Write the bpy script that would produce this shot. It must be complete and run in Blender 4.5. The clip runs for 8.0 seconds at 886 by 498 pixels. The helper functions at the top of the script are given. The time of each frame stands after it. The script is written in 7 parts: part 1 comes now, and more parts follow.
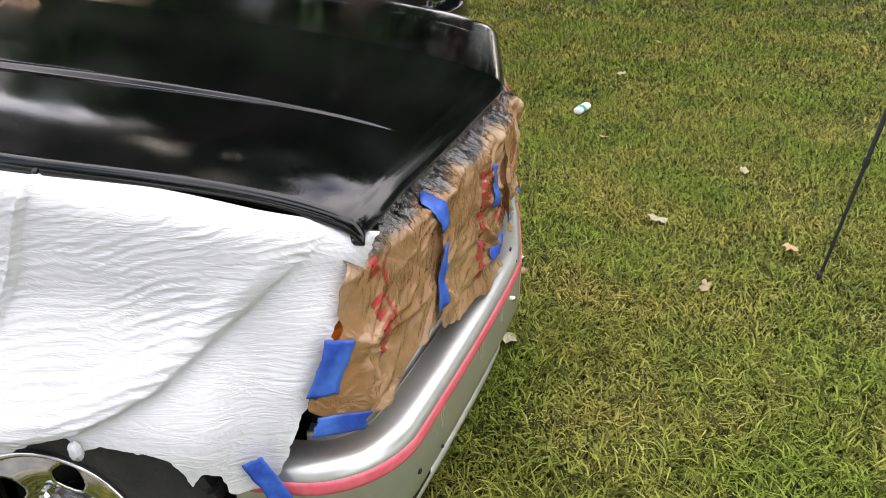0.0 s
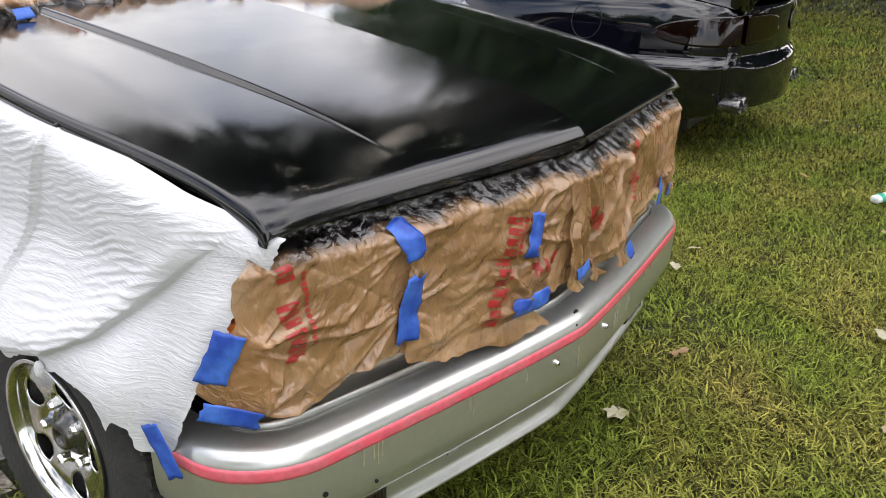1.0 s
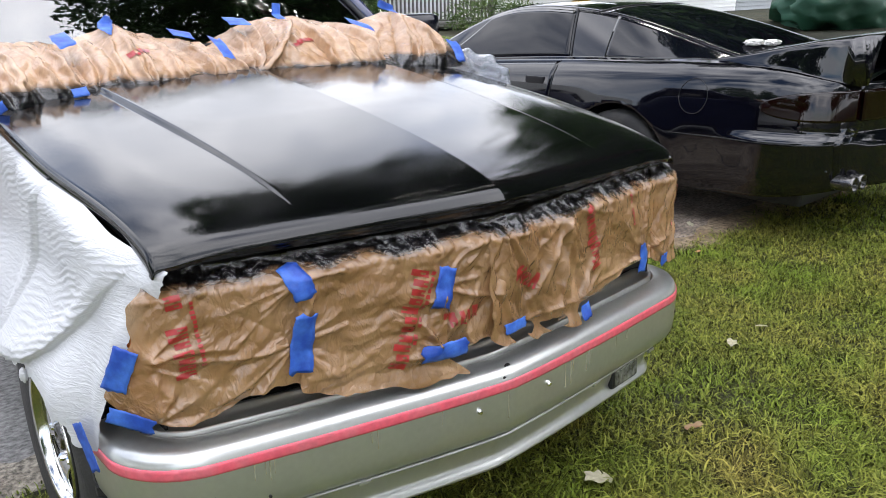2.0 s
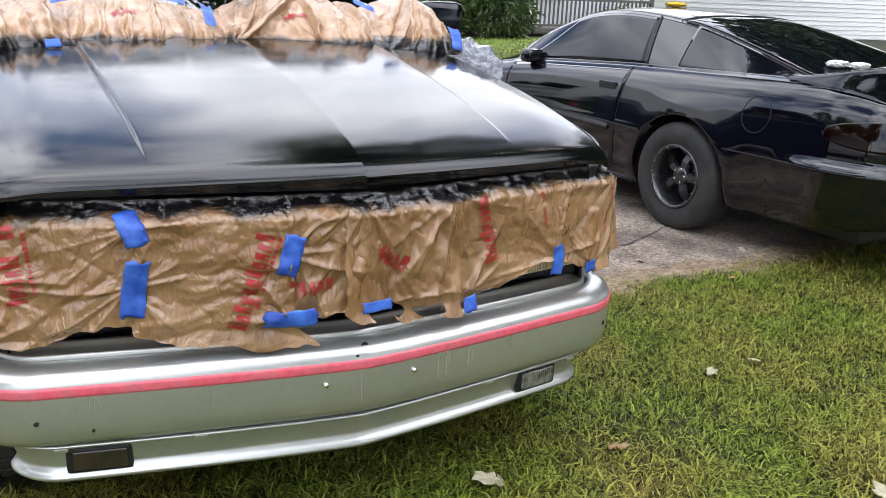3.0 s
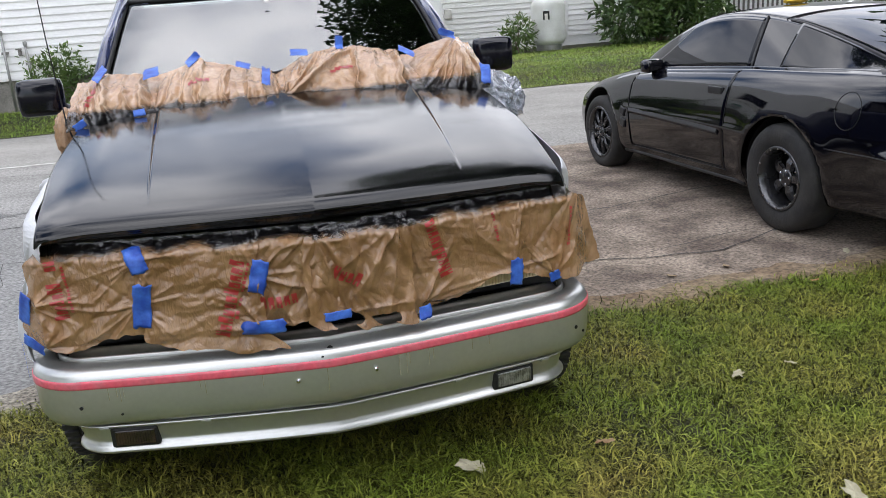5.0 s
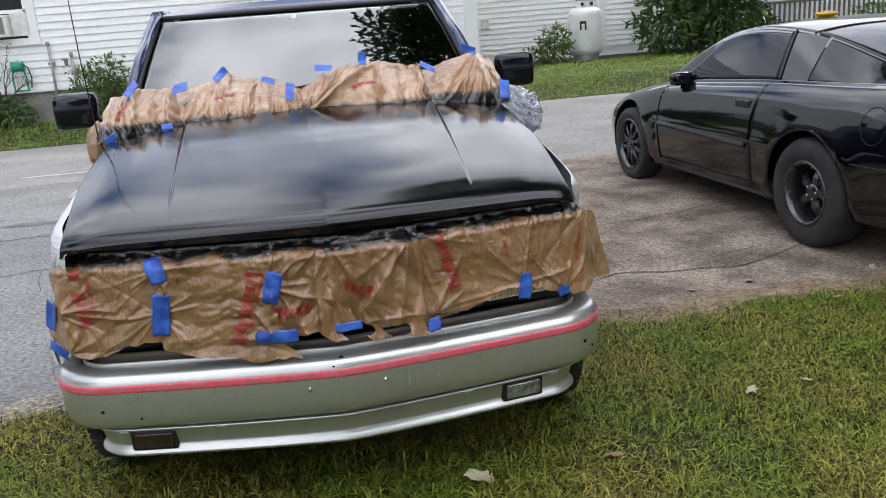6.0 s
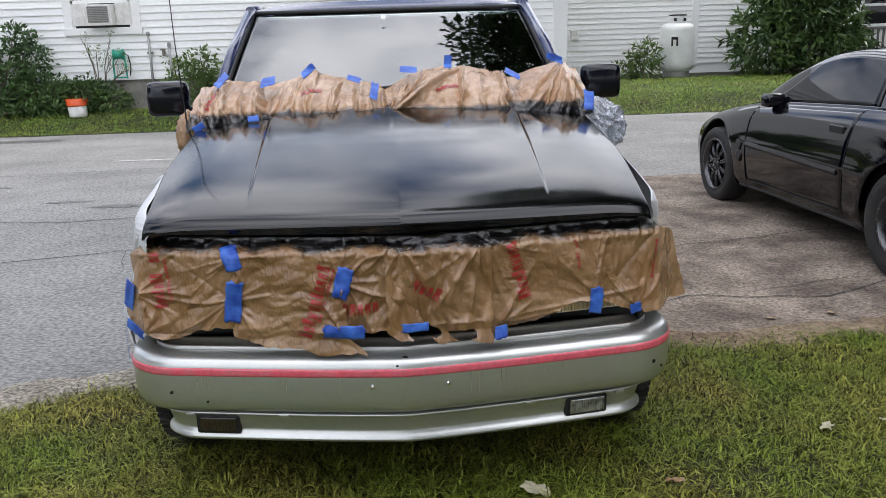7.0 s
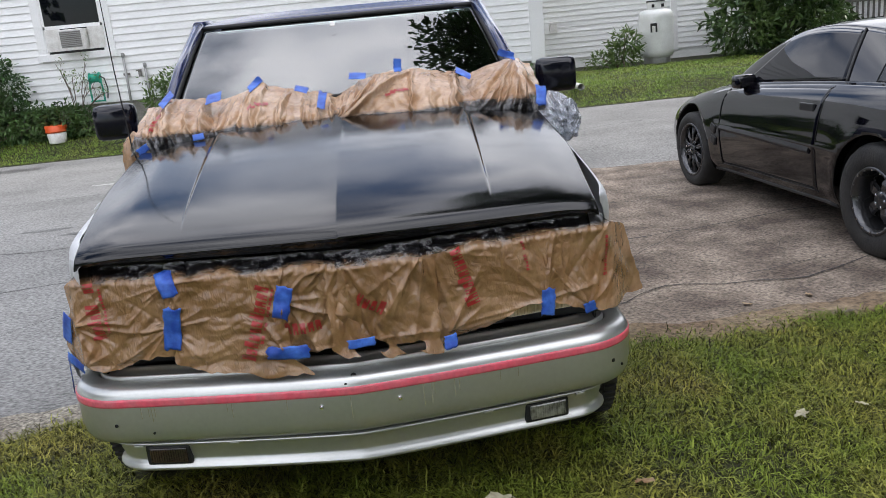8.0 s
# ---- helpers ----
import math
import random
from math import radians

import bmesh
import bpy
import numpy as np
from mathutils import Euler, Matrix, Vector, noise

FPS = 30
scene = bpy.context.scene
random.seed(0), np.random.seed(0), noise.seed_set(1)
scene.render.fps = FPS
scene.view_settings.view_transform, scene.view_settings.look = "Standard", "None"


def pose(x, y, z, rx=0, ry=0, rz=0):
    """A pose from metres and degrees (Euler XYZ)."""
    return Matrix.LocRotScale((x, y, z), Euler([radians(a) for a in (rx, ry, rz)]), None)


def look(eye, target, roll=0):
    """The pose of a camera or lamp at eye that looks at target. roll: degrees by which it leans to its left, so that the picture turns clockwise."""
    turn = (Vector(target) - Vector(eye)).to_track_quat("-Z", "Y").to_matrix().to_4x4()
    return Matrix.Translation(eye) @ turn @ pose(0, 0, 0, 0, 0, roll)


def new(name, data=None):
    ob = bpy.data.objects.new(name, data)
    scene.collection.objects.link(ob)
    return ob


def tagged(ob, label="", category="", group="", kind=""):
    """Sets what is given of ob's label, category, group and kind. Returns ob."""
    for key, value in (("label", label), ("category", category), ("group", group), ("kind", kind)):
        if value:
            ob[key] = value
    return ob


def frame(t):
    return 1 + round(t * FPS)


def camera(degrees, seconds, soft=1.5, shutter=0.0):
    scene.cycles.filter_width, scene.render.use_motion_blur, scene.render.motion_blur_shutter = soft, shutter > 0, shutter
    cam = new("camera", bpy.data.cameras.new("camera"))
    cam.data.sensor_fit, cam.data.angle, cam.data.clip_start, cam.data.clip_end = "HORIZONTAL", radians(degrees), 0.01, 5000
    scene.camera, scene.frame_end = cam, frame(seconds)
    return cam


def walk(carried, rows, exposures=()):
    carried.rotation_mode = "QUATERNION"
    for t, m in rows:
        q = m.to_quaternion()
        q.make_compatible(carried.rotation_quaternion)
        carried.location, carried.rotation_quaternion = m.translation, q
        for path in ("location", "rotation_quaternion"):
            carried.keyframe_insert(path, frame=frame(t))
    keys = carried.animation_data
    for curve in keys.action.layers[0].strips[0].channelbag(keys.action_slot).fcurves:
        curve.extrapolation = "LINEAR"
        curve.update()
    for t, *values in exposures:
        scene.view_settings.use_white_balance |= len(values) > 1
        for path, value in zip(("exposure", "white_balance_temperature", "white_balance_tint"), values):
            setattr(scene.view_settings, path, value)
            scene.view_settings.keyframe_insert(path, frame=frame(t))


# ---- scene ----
cam = camera(54.8, 8.0, soft=0.6)
PATH = [
    (0, (-2.065, -0.206, 1.556), (-0.290, 0.155, 0.707), -2.2),
    (0.5, (-1.892, -0.589, 1.552), (-0.267, 0.263, 0.755), -0.1),
    (1, (-1.697, -0.861, 1.517), (-0.233, 0.268, 0.753), 1.0),
    (1.5, (-1.52, -1.129, 1.467), (-0.243, 0.238, 0.759), -2.9),
    (2, (-1.366, -1.478, 1.531), (-0.201, 0.034, 0.934), -1.3),
    (2.2, (-1.253, -1.529, 1.471), (-0.056, -0.019, 0.934), -2.4),
    (3.3, (-0.617, -2.017, 1.49), (0.103, -0.261, 0.861), 1.4),
    (3.5, (-0.552, -2.11, 1.508), (0.093, -0.32, 0.891), -1.2),
    (4, (-0.467, -2.325, 1.553), (-0.047, -0.462, 0.96), -2.2),
    (4.5, (-0.346, -2.414, 1.597), (0.046, -0.54, 1.016), -3.3),
    (4.7, (-0.234, -2.465, 1.599), (0.15, -0.587, 1.028), -4.0),
    (5.8, (-0.018, -2.514, 1.622), (0.29, -0.615, 1.074), -4.1),
    (6, (-0.024, -2.562, 1.63), (0.255, -0.656, 1.092), -4.4),
    (6.5, (-0.019, -2.57, 1.622), (0.107, -0.641, 1.109), -3.1),
    (7, (-0.018, -2.552, 1.622), (0.092, -0.622, 1.108), -1.7),
    (7.5, (0.072, -2.575, 1.626), (0.165, -0.642, 1.121), -3.5),
    (8, (0.172, -2.473, 1.613), (0.281, -0.543, 1.101), -5.5),
]
EXPOSURES = [(0, 0.90, 6780, 15), (1.5, 0.74, 6600, 13), (2.0, 0.76, 6340, 13), (3.5, 0.90, 6280, 13), (4.5, 0.52, 6360, 13), (6.0, 0.24, 6300, 13), (8.0, 0.14, 6300, 13)]
walk(cam, [(t, look(eye, target, roll)) for t, eye, target, roll in PATH], EXPOSURES)

# ---- light ----
world = bpy.data.worlds.new("sky")
scene.world = world
world.use_nodes = True
wn, wl = world.node_tree.nodes, world.node_tree.links
SUN_EL, SUN_AZ = 48, 62
sky = wn.new("ShaderNodeTexSky")
sky.sky_type, sky.sun_disc = "NISHITA", False
sky.sun_elevation, sky.sun_rotation = radians(SUN_EL), radians(SUN_AZ)
sky.air_density, sky.dust_density, sky.ozone_density = 1.0, 0.8, 2.0
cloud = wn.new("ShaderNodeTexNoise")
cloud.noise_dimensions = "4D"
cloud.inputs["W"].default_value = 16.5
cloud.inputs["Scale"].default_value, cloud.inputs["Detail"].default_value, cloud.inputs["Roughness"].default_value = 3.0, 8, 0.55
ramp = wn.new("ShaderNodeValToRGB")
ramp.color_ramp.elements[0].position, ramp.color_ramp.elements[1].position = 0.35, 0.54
mix = wn.new("ShaderNodeMix")
mix.data_type = "RGBA"
depth, shade = wn.new("ShaderNodeTexNoise"), wn.new("ShaderNodeMix")        # thin and thick parts of the cloud
depth.inputs["Scale"].default_value, depth.inputs["Detail"].default_value, depth.inputs["Roughness"].default_value = 4.5, 6, 0.6
spread = wn.new("ShaderNodeMapRange")
spread.inputs["From Min"].default_value, spread.inputs["From Max"].default_value = 0.36, 0.64
shade.data_type = "RGBA"
shade.inputs["A"].default_value, shade.inputs["B"].default_value = (8.6, 9.0, 9.7, 1), (14.6, 14.7, 14.9, 1)
wl.new(depth.outputs["Fac"], spread.inputs["Value"]), wl.new(spread.outputs["Result"], shade.inputs["Factor"])
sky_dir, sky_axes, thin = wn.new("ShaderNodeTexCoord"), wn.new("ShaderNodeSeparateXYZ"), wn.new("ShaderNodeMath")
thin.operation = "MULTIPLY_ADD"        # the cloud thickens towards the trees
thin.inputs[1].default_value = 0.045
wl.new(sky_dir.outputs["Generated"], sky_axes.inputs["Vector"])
rise, lifted = wn.new("ShaderNodeMapRange"), wn.new("ShaderNodeVectorMath")        # a cloudy sky is brightest overhead
rise.inputs["To Min"].default_value, rise.inputs["To Max"].default_value = 0.78, 1.46
lifted.operation = "MULTIPLY"
wl.new(sky_axes.outputs["Z"], rise.inputs["Value"])
wl.new(shade.outputs["Result"], lifted.inputs[0]), wl.new(rise.outputs["Result"], lifted.inputs[1]), wl.new(lifted.outputs["Vector"], mix.inputs["B"])
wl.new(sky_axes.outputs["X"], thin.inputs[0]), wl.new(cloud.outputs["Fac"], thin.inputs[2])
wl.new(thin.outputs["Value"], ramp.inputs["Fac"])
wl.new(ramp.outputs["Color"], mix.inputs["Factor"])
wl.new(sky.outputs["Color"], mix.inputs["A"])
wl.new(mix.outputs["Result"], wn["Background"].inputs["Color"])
wn["Background"].inputs["Strength"].default_value = 0.15

sun_data = bpy.data.lights.new("sun", "SUN")
sun_data.energy, sun_data.angle, sun_data.color = 1.7, radians(20), (1.0, 0.93, 0.82)
sun = new("sun", sun_data)
az, el = radians(SUN_AZ), radians(SUN_EL)
sun.matrix_world = look((20 * math.sin(az) * math.cos(el), 20 * math.cos(az) * math.cos(el), 20 * math.sin(el)), (0, 0, 0))


# ---- materials ----
def material(name, colour, rough=0.6, metal=0.0, second=None, scale=6.0, mixing=(0.4, 0.65), fine=60.0, fine_amount=0.12,
             bump=0.0, bump_scale=120.0, stretch=(1, 1, 1), coat=0.0, vary=0.0, rough_var=0.0, spec=0.5):
    """Two colours mixed by a broad noise, broken up by a fine one, with relief and an uneven gloss."""
    m = bpy.data.materials.new(name)
    m.use_nodes = True
    n, l = m.node_tree.nodes, m.node_tree.links
    b = n["Principled BSDF"]
    b.inputs["Roughness"].default_value, b.inputs["Metallic"].default_value = rough, metal
    b.inputs["Coat Weight"].default_value, b.inputs["Coat Roughness"].default_value = coat, 0.06
    b.inputs["Specular IOR Level"].default_value = spec
    tc, mp = n.new("ShaderNodeTexCoord"), n.new("ShaderNodeMapping")
    mp.inputs["Scale"].default_value = stretch
    l.new(tc.outputs["Object"], mp.inputs["Vector"])
    vec = mp.outputs["Vector"]
    info = n.new("ShaderNodeObjectInfo")
    if vary:
        add = n.new("ShaderNodeVectorMath")
        sc = n.new("ShaderNodeVectorMath")
        sc.operation = "SCALE"
        sc.inputs[0].default_value = (31, 17, 23)
        l.new(info.outputs["Random"], sc.inputs["Scale"])
        l.new(vec, add.inputs[0]), l.new(sc.outputs["Vector"], add.inputs[1])
        vec = add.outputs["Vector"]
    big, small = n.new("ShaderNodeTexNoise"), n.new("ShaderNodeTexNoise")
    for t, s, d in ((big, scale, 5), (small, fine, 3)):
        t.inputs["Scale"].default_value, t.inputs["Detail"].default_value = s, d
        l.new(vec, t.inputs["Vector"])
    rp = n.new("ShaderNodeValToRGB")
    rp.color_ramp.elements[0].position, rp.color_ramp.elements[1].position = mixing
    rp.color_ramp.elements[0].color, rp.color_ramp.elements[1].color = (*colour, 1), (*(second or colour), 1)
    l.new(big.outputs["Fac"], rp.inputs["Fac"])
    hsv = n.new("ShaderNodeHueSaturation")
    mr = n.new("ShaderNodeMapRange")
    mr.inputs["From Min"].default_value, mr.inputs["From Max"].default_value = 0.3, 0.7
    mr.inputs["To Min"].default_value, mr.inputs["To Max"].default_value = 1 - fine_amount, 1 + fine_amount
    l.new(small.outputs["Fac"], mr.inputs["Value"])
    value = mr.outputs["Result"]
    if vary:
        vr, mu = n.new("ShaderNodeMapRange"), n.new("ShaderNodeMath")
        mu.operation = "MULTIPLY"
        vr.inputs["To Min"].default_value, vr.inputs["To Max"].default_value = 1 - vary, 1 + vary
        l.new(info.outputs["Random"], vr.inputs["Value"])
        l.new(value, mu.inputs[0]), l.new(vr.outputs["Result"], mu.inputs[1])
        value = mu.outputs["Value"]
    l.new(value, hsv.inputs["Value"])
    l.new(rp.outputs["Color"], hsv.inputs["Color"])
    l.new(hsv.outputs["Color"], b.inputs["Base Color"])
    if rough_var:
        rr = n.new("ShaderNodeMapRange")
        rr.inputs["From Min"].default_value, rr.inputs["From Max"].default_value = 0.3, 0.7
        rr.inputs["To Min"].default_value, rr.inputs["To Max"].default_value = max(rough - rough_var, 0.02), rough + rough_var
        l.new(big.outputs["Fac"], rr.inputs["Value"])
        l.new(rr.outputs["Result"], b.inputs["Roughness"])
    if bump:
        tb, bp = n.new("ShaderNodeTexNoise"), n.new("ShaderNodeBump")
        tb.inputs["Scale"].default_value, tb.inputs["Detail"].default_value = bump_scale, 4
        bp.inputs["Strength"].default_value, bp.inputs["Distance"].default_value = bump, 0.01
        l.new(vec, tb.inputs["Vector"]), l.new(tb.outputs["Fac"], bp.inputs["Height"])
        l.new(bp.outputs["Normal"], b.inputs["Normal"])
    return m


def glass(name, colour, rough=0.02, transmission=0.9):
    m = material(name, colour, rough, fine_amount=0.0)
    m.node_tree.nodes["Principled BSDF"].inputs["Transmission Weight"].default_value = transmission
    m.node_tree.nodes["Principled BSDF"].inputs["IOR"].default_value = 1.5
    return m


M_SOIL = material("turf", (0.019, 0.022, 0.006), 0.95, second=(0.046, 0.040, 0.014), scale=1.1, mixing=(0.45, 0.8), fine=30, fine_amount=0.5, bump=1.0, bump_scale=60)
M_ASPHALT = material("asphalt", (0.185, 0.182, 0.175), 0.85, second=(0.255, 0.25, 0.24), scale=0.9, mixing=(0.34, 0.62), fine=48, fine_amount=0.5, bump=0.9, bump_scale=80, stretch=(0.8, 1.2, 1))
M_GRAVEL = material("worn_asphalt", (0.105, 0.078, 0.060), 0.92, second=(0.29, 0.235, 0.185), scale=2.6, mixing=(0.36, 0.64), fine=62, fine_amount=0.6, bump=1.0, bump_scale=48)
M_DIRT = material("bare_earth", (0.17, 0.115, 0.07), 0.95, second=(0.26, 0.20, 0.13), scale=3, fine=40, fine_amount=0.5, bump=1.0, bump_scale=50)
M_GRIT = material("sandy_grit", (0.30, 0.27, 0.22), 0.95, second=(0.20, 0.175, 0.14), scale=5, fine=55, fine_amount=0.7, bump=1.0, bump_scale=70)
M_CRACK = material("crack_filler", (0.05, 0.048, 0.045), 0.95)
M_HOOD = material("fresh_black_paint", (0.0018, 0.0018, 0.0022), 0.09, second=(0.0034, 0.0034, 0.0038), scale=5, rough_var=0.10, bump=0.014, bump_scale=150, fine_amount=0.2, spec=0.5, stretch=(0.8, 1.2, 1))
M_TRUCK = material("blue_black_paint", (0.022, 0.030, 0.085), 0.22, rough_var=0.05, coat=0.8)
M_MIRROR_SHELL = material("black_plastic", (0.004, 0.004, 0.009), 0.12, rough_var=0.04)
M_SILVER = material("silver_paint", (0.55, 0.555, 0.535), 0.35, metal=0.80, second=(0.51, 0.515, 0.495), scale=3, fine_amount=0.03, rough_var=0.05, coat=0.4)
M_RED = material("faded_red_stripe", (0.68, 0.095, 0.135), 0.4, second=(0.60, 0.13, 0.16), scale=20, coat=0.2)
M_BLACK = material("matte_black", (0.006, 0.006, 0.007), 0.55, fine_amount=0.3)
M_RUBBER = material("tyre_rubber", (0.016, 0.016, 0.016), 0.75, second=(0.032, 0.030, 0.028), scale=9, bump=0.4, bump_scale=80)
M_CHROME = material("chrome", (0.72, 0.72, 0.73), 0.09, metal=1.0, rough_var=0.05)
M_WHEEL = material("dulled_chrome", (0.70, 0.70, 0.69), 0.12, metal=1.0, second=(0.50, 0.50, 0.48), scale=14, rough_var=0.07)
M_HUB = material("grimy_hub_metal", (0.16, 0.155, 0.15), 0.25, metal=0.9, second=(0.08, 0.078, 0.075), scale=22, rough_var=0.1)
M_RIM_DARK = material("black_rim", (0.09, 0.09, 0.094), 0.28, metal=0.8, rough_var=0.1)
M_CARBLACK = material("glossy_black_paint", (0.002, 0.002, 0.004), 0.05, fine_amount=0.1, spec=0.7)
M_CARTRIM = material("satin_black_trim", (0.012, 0.012, 0.014), 0.4)
M_TINT = material("tinted_glass", (0.003, 0.0035, 0.006), 0.02, fine_amount=0.0, spec=0.38)


def thin_glass(name, tint, ior):
    """A pane: clear through, with a mirror gloss that grows towards grazing."""
    m = bpy.data.materials.new(name)
    m.use_nodes = True
    n, l = m.node_tree.nodes, m.node_tree.links
    n.remove(n["Principled BSDF"])
    a, b, mx, fr = n.new("ShaderNodeBsdfTransparent"), n.new("ShaderNodeBsdfGlossy"), n.new("ShaderNodeMixShader"), n.new("ShaderNodeFresnel")
    a.inputs["Color"].default_value = (*tint, 1)
    b.inputs["Roughness"].default_value, fr.inputs["IOR"].default_value = 0.015, ior
    l.new(fr.outputs["Fac"], mx.inputs["Fac"])
    l.new(a.outputs["BSDF"], mx.inputs[1]), l.new(b.outputs["BSDF"], mx.inputs[2])
    l.new(mx.outputs["Shader"], n["Material Output"].inputs["Surface"])
    return m


M_GLASS = thin_glass("windshield_glass", (0.72, 0.80, 0.78), 2.6)
M_TAIL = material("smoked_red_lens", (0.005, 0.0008, 0.0008), 0.06)
M_LENS = material("fog_lens", (0.42, 0.42, 0.39), 0.12, metal=0.5, second=(0.16, 0.155, 0.14), scale=40, coat=1.0)
M_LENS_DARK = material("dark_fog_lens", (0.06, 0.035, 0.028), 0.12, metal=0.3, second=(0.025, 0.02, 0.018), scale=30, coat=1.0)
M_AMBER = material("headlamp_lens", (0.55, 0.42, 0.22), 0.15, second=(0.42, 0.36, 0.25), scale=15, coat=1.0)
M_MARKER = material("orange_lens", (0.75, 0.20, 0.02), 0.2, second=(0.65, 0.16, 0.02), scale=15, coat=1.0)
M_TAPE = material("blue_tape", (0.014, 0.062, 0.36), 0.5, second=(0.055, 0.165, 0.58), scale=16, fine_amount=0.15, bump=0.25, bump_scale=38)
M_PRINT = material("red_print", (0.36, 0.018, 0.018), 0.35, second=(0.28, 0.028, 0.022), scale=40)
M_CLEAR = glass("clear_film", (0.84, 0.88, 0.95), 0.16, 0.85)
M_SIDING = material("white_siding", (0.93, 0.93, 0.92), 0.5, second=(0.89, 0.89, 0.88), scale=1.5, fine_amount=0.05, vary=0.04, bump=0.08, bump_scale=40, stretch=(0.2, 1, 1))
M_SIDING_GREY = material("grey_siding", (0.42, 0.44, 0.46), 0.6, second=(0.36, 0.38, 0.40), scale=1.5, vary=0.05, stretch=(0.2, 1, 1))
M_TRIM = material("white_trim", (0.88, 0.88, 0.87), 0.45, fine_amount=0.05)
M_FOUNDATION = material("concrete", (0.33, 0.31, 0.28), 0.9, second=(0.22, 0.21, 0.19), scale=2.5, fine_amount=0.3, bump=0.5)
M_TANK = material("tank_enamel", (0.78, 0.79, 0.78), 0.35, second=(0.70, 0.71, 0.69), scale=3, coat=0.3)
M_GREEN_PLASTIC = material("green_plastic", (0.02, 0.36, 0.24), 0.4)
M_ORANGE = material("orange_plastic", (0.72, 0.10, 0.02), 0.4)
M_WHITE_PLASTIC = material("white_plastic", (0.78, 0.77, 0.74), 0.45, second=(0.66, 0.64, 0.6), scale=9)
M_GREY_METAL = material("grey_metal", (0.35, 0.35, 0.34), 0.45, metal=0.6)
M_RAIL = material("grey_rail_wood", (0.16, 0.15, 0.14), 0.8, second=(0.22, 0.21, 0.19), scale=10)
M_BARK = material("bark", (0.10, 0.075, 0.055), 0.95, second=(0.17, 0.14, 0.11), scale=9, bump=1.0, bump_scale=30, stretch=(1, 1, 0.25))
M_LEAF = material("leaf", (0.035, 0.085, 0.02), 0.5, second=(0.07, 0.13, 0.03), scale=1.4, fine=9, fine_amount=0.4)
M_LEAF_DARK = material("dark_leaf", (0.034, 0.078, 0.018), 0.42, second=(0.11, 0.175, 0.045), scale=2.4, fine=12, fine_amount=0.4)
M_WEED = material("weed_leaf", (0.07, 0.13, 0.025), 0.6, second=(0.13, 0.19, 0.04), scale=3, fine=14, fine_amount=0.35)
M_DRY = material("dry_leaf", (0.42, 0.33, 0.20), 0.8, second=(0.30, 0.15, 0.07), scale=6, vary=0.25)
M_PALE = material("pale_leaf", (0.40, 0.37, 0.26), 0.8, second=(0.28, 0.26, 0.17), scale=20)
M_YELLOW = material("yellow_plastic", (0.65, 0.42, 0.03), 0.6)
M_TARP = material("green_tarp", (0.03, 0.12, 0.07), 0.6, fine_amount=0.3)
M_LINE = material("worn_line_paint", (0.5, 0.5, 0.48), 0.8, second=(0.28, 0.27, 0.26), scale=8)
M_DAMP = material("damp_asphalt", (0.10, 0.098, 0.095), 0.5, second=(0.15, 0.147, 0.14), scale=6, fine=85, fine_amount=0.4, bump=0.6, bump_scale=110)
M_DARK_ROOM = material("dark_interior", (0.02, 0.02, 0.022), 0.8)


def grass_material(name, green, straw, grain=0.5, low=0.04, high=2.3):
    m = material(name, green, 0.55, second=straw, scale=1.7, mixing=(0.42, 0.86), fine=16, fine_amount=grain, spec=0.12)
    n, l = m.node_tree.nodes, m.node_tree.links
    hsv = next(k for k in n if k.type == "HUE_SAT")
    geo, add = n.new("ShaderNodeNewGeometry"), n.new("ShaderNodeMapRange")
    add.inputs["To Min"].default_value, add.inputs["To Max"].default_value = 0.476, 0.516
    l.new(geo.outputs["Random Per Island"], add.inputs["Value"])
    l.new(add.outputs["Result"], hsv.inputs["Hue"])
    val = n.new("ShaderNodeMapRange")
    val.inputs["To Min"].default_value, val.inputs["To Max"].default_value = low, high
    l.new(geo.outputs["Random Per Island"], val.inputs["Value"])
    l.new(val.outputs["Result"], hsv.inputs["Value"])
    ramp_node = next(k for k in n if k.type == "VALTORGB")
    source = ramp_node.inputs["Fac"].links[0].from_socket
    spread, both = n.new("ShaderNodeMapRange"), n.new("ShaderNodeMath")        # dead blades among the green ones
    spread.inputs["From Min"].default_value, spread.inputs["To Min"].default_value, spread.inputs["To Max"].default_value = 0.60, 0.0, 0.15
    l.new(geo.outputs["Random Per Island"], spread.inputs["Value"])
    l.new(source, both.inputs[0]), l.new(spread.outputs["Result"], both.inputs[1]), l.new(both.outputs["Value"], ramp_node.inputs["Fac"])
    return m


M_GRASS = grass_material("grass_blade", (0.098, 0.132, 0.016), (0.190, 0.152, 0.040))
M_GRASS_BANK = grass_material("bank_grass_blade", (0.185, 0.29, 0.05), (0.26, 0.29, 0.07), 0.2, 0.6, 1.5)


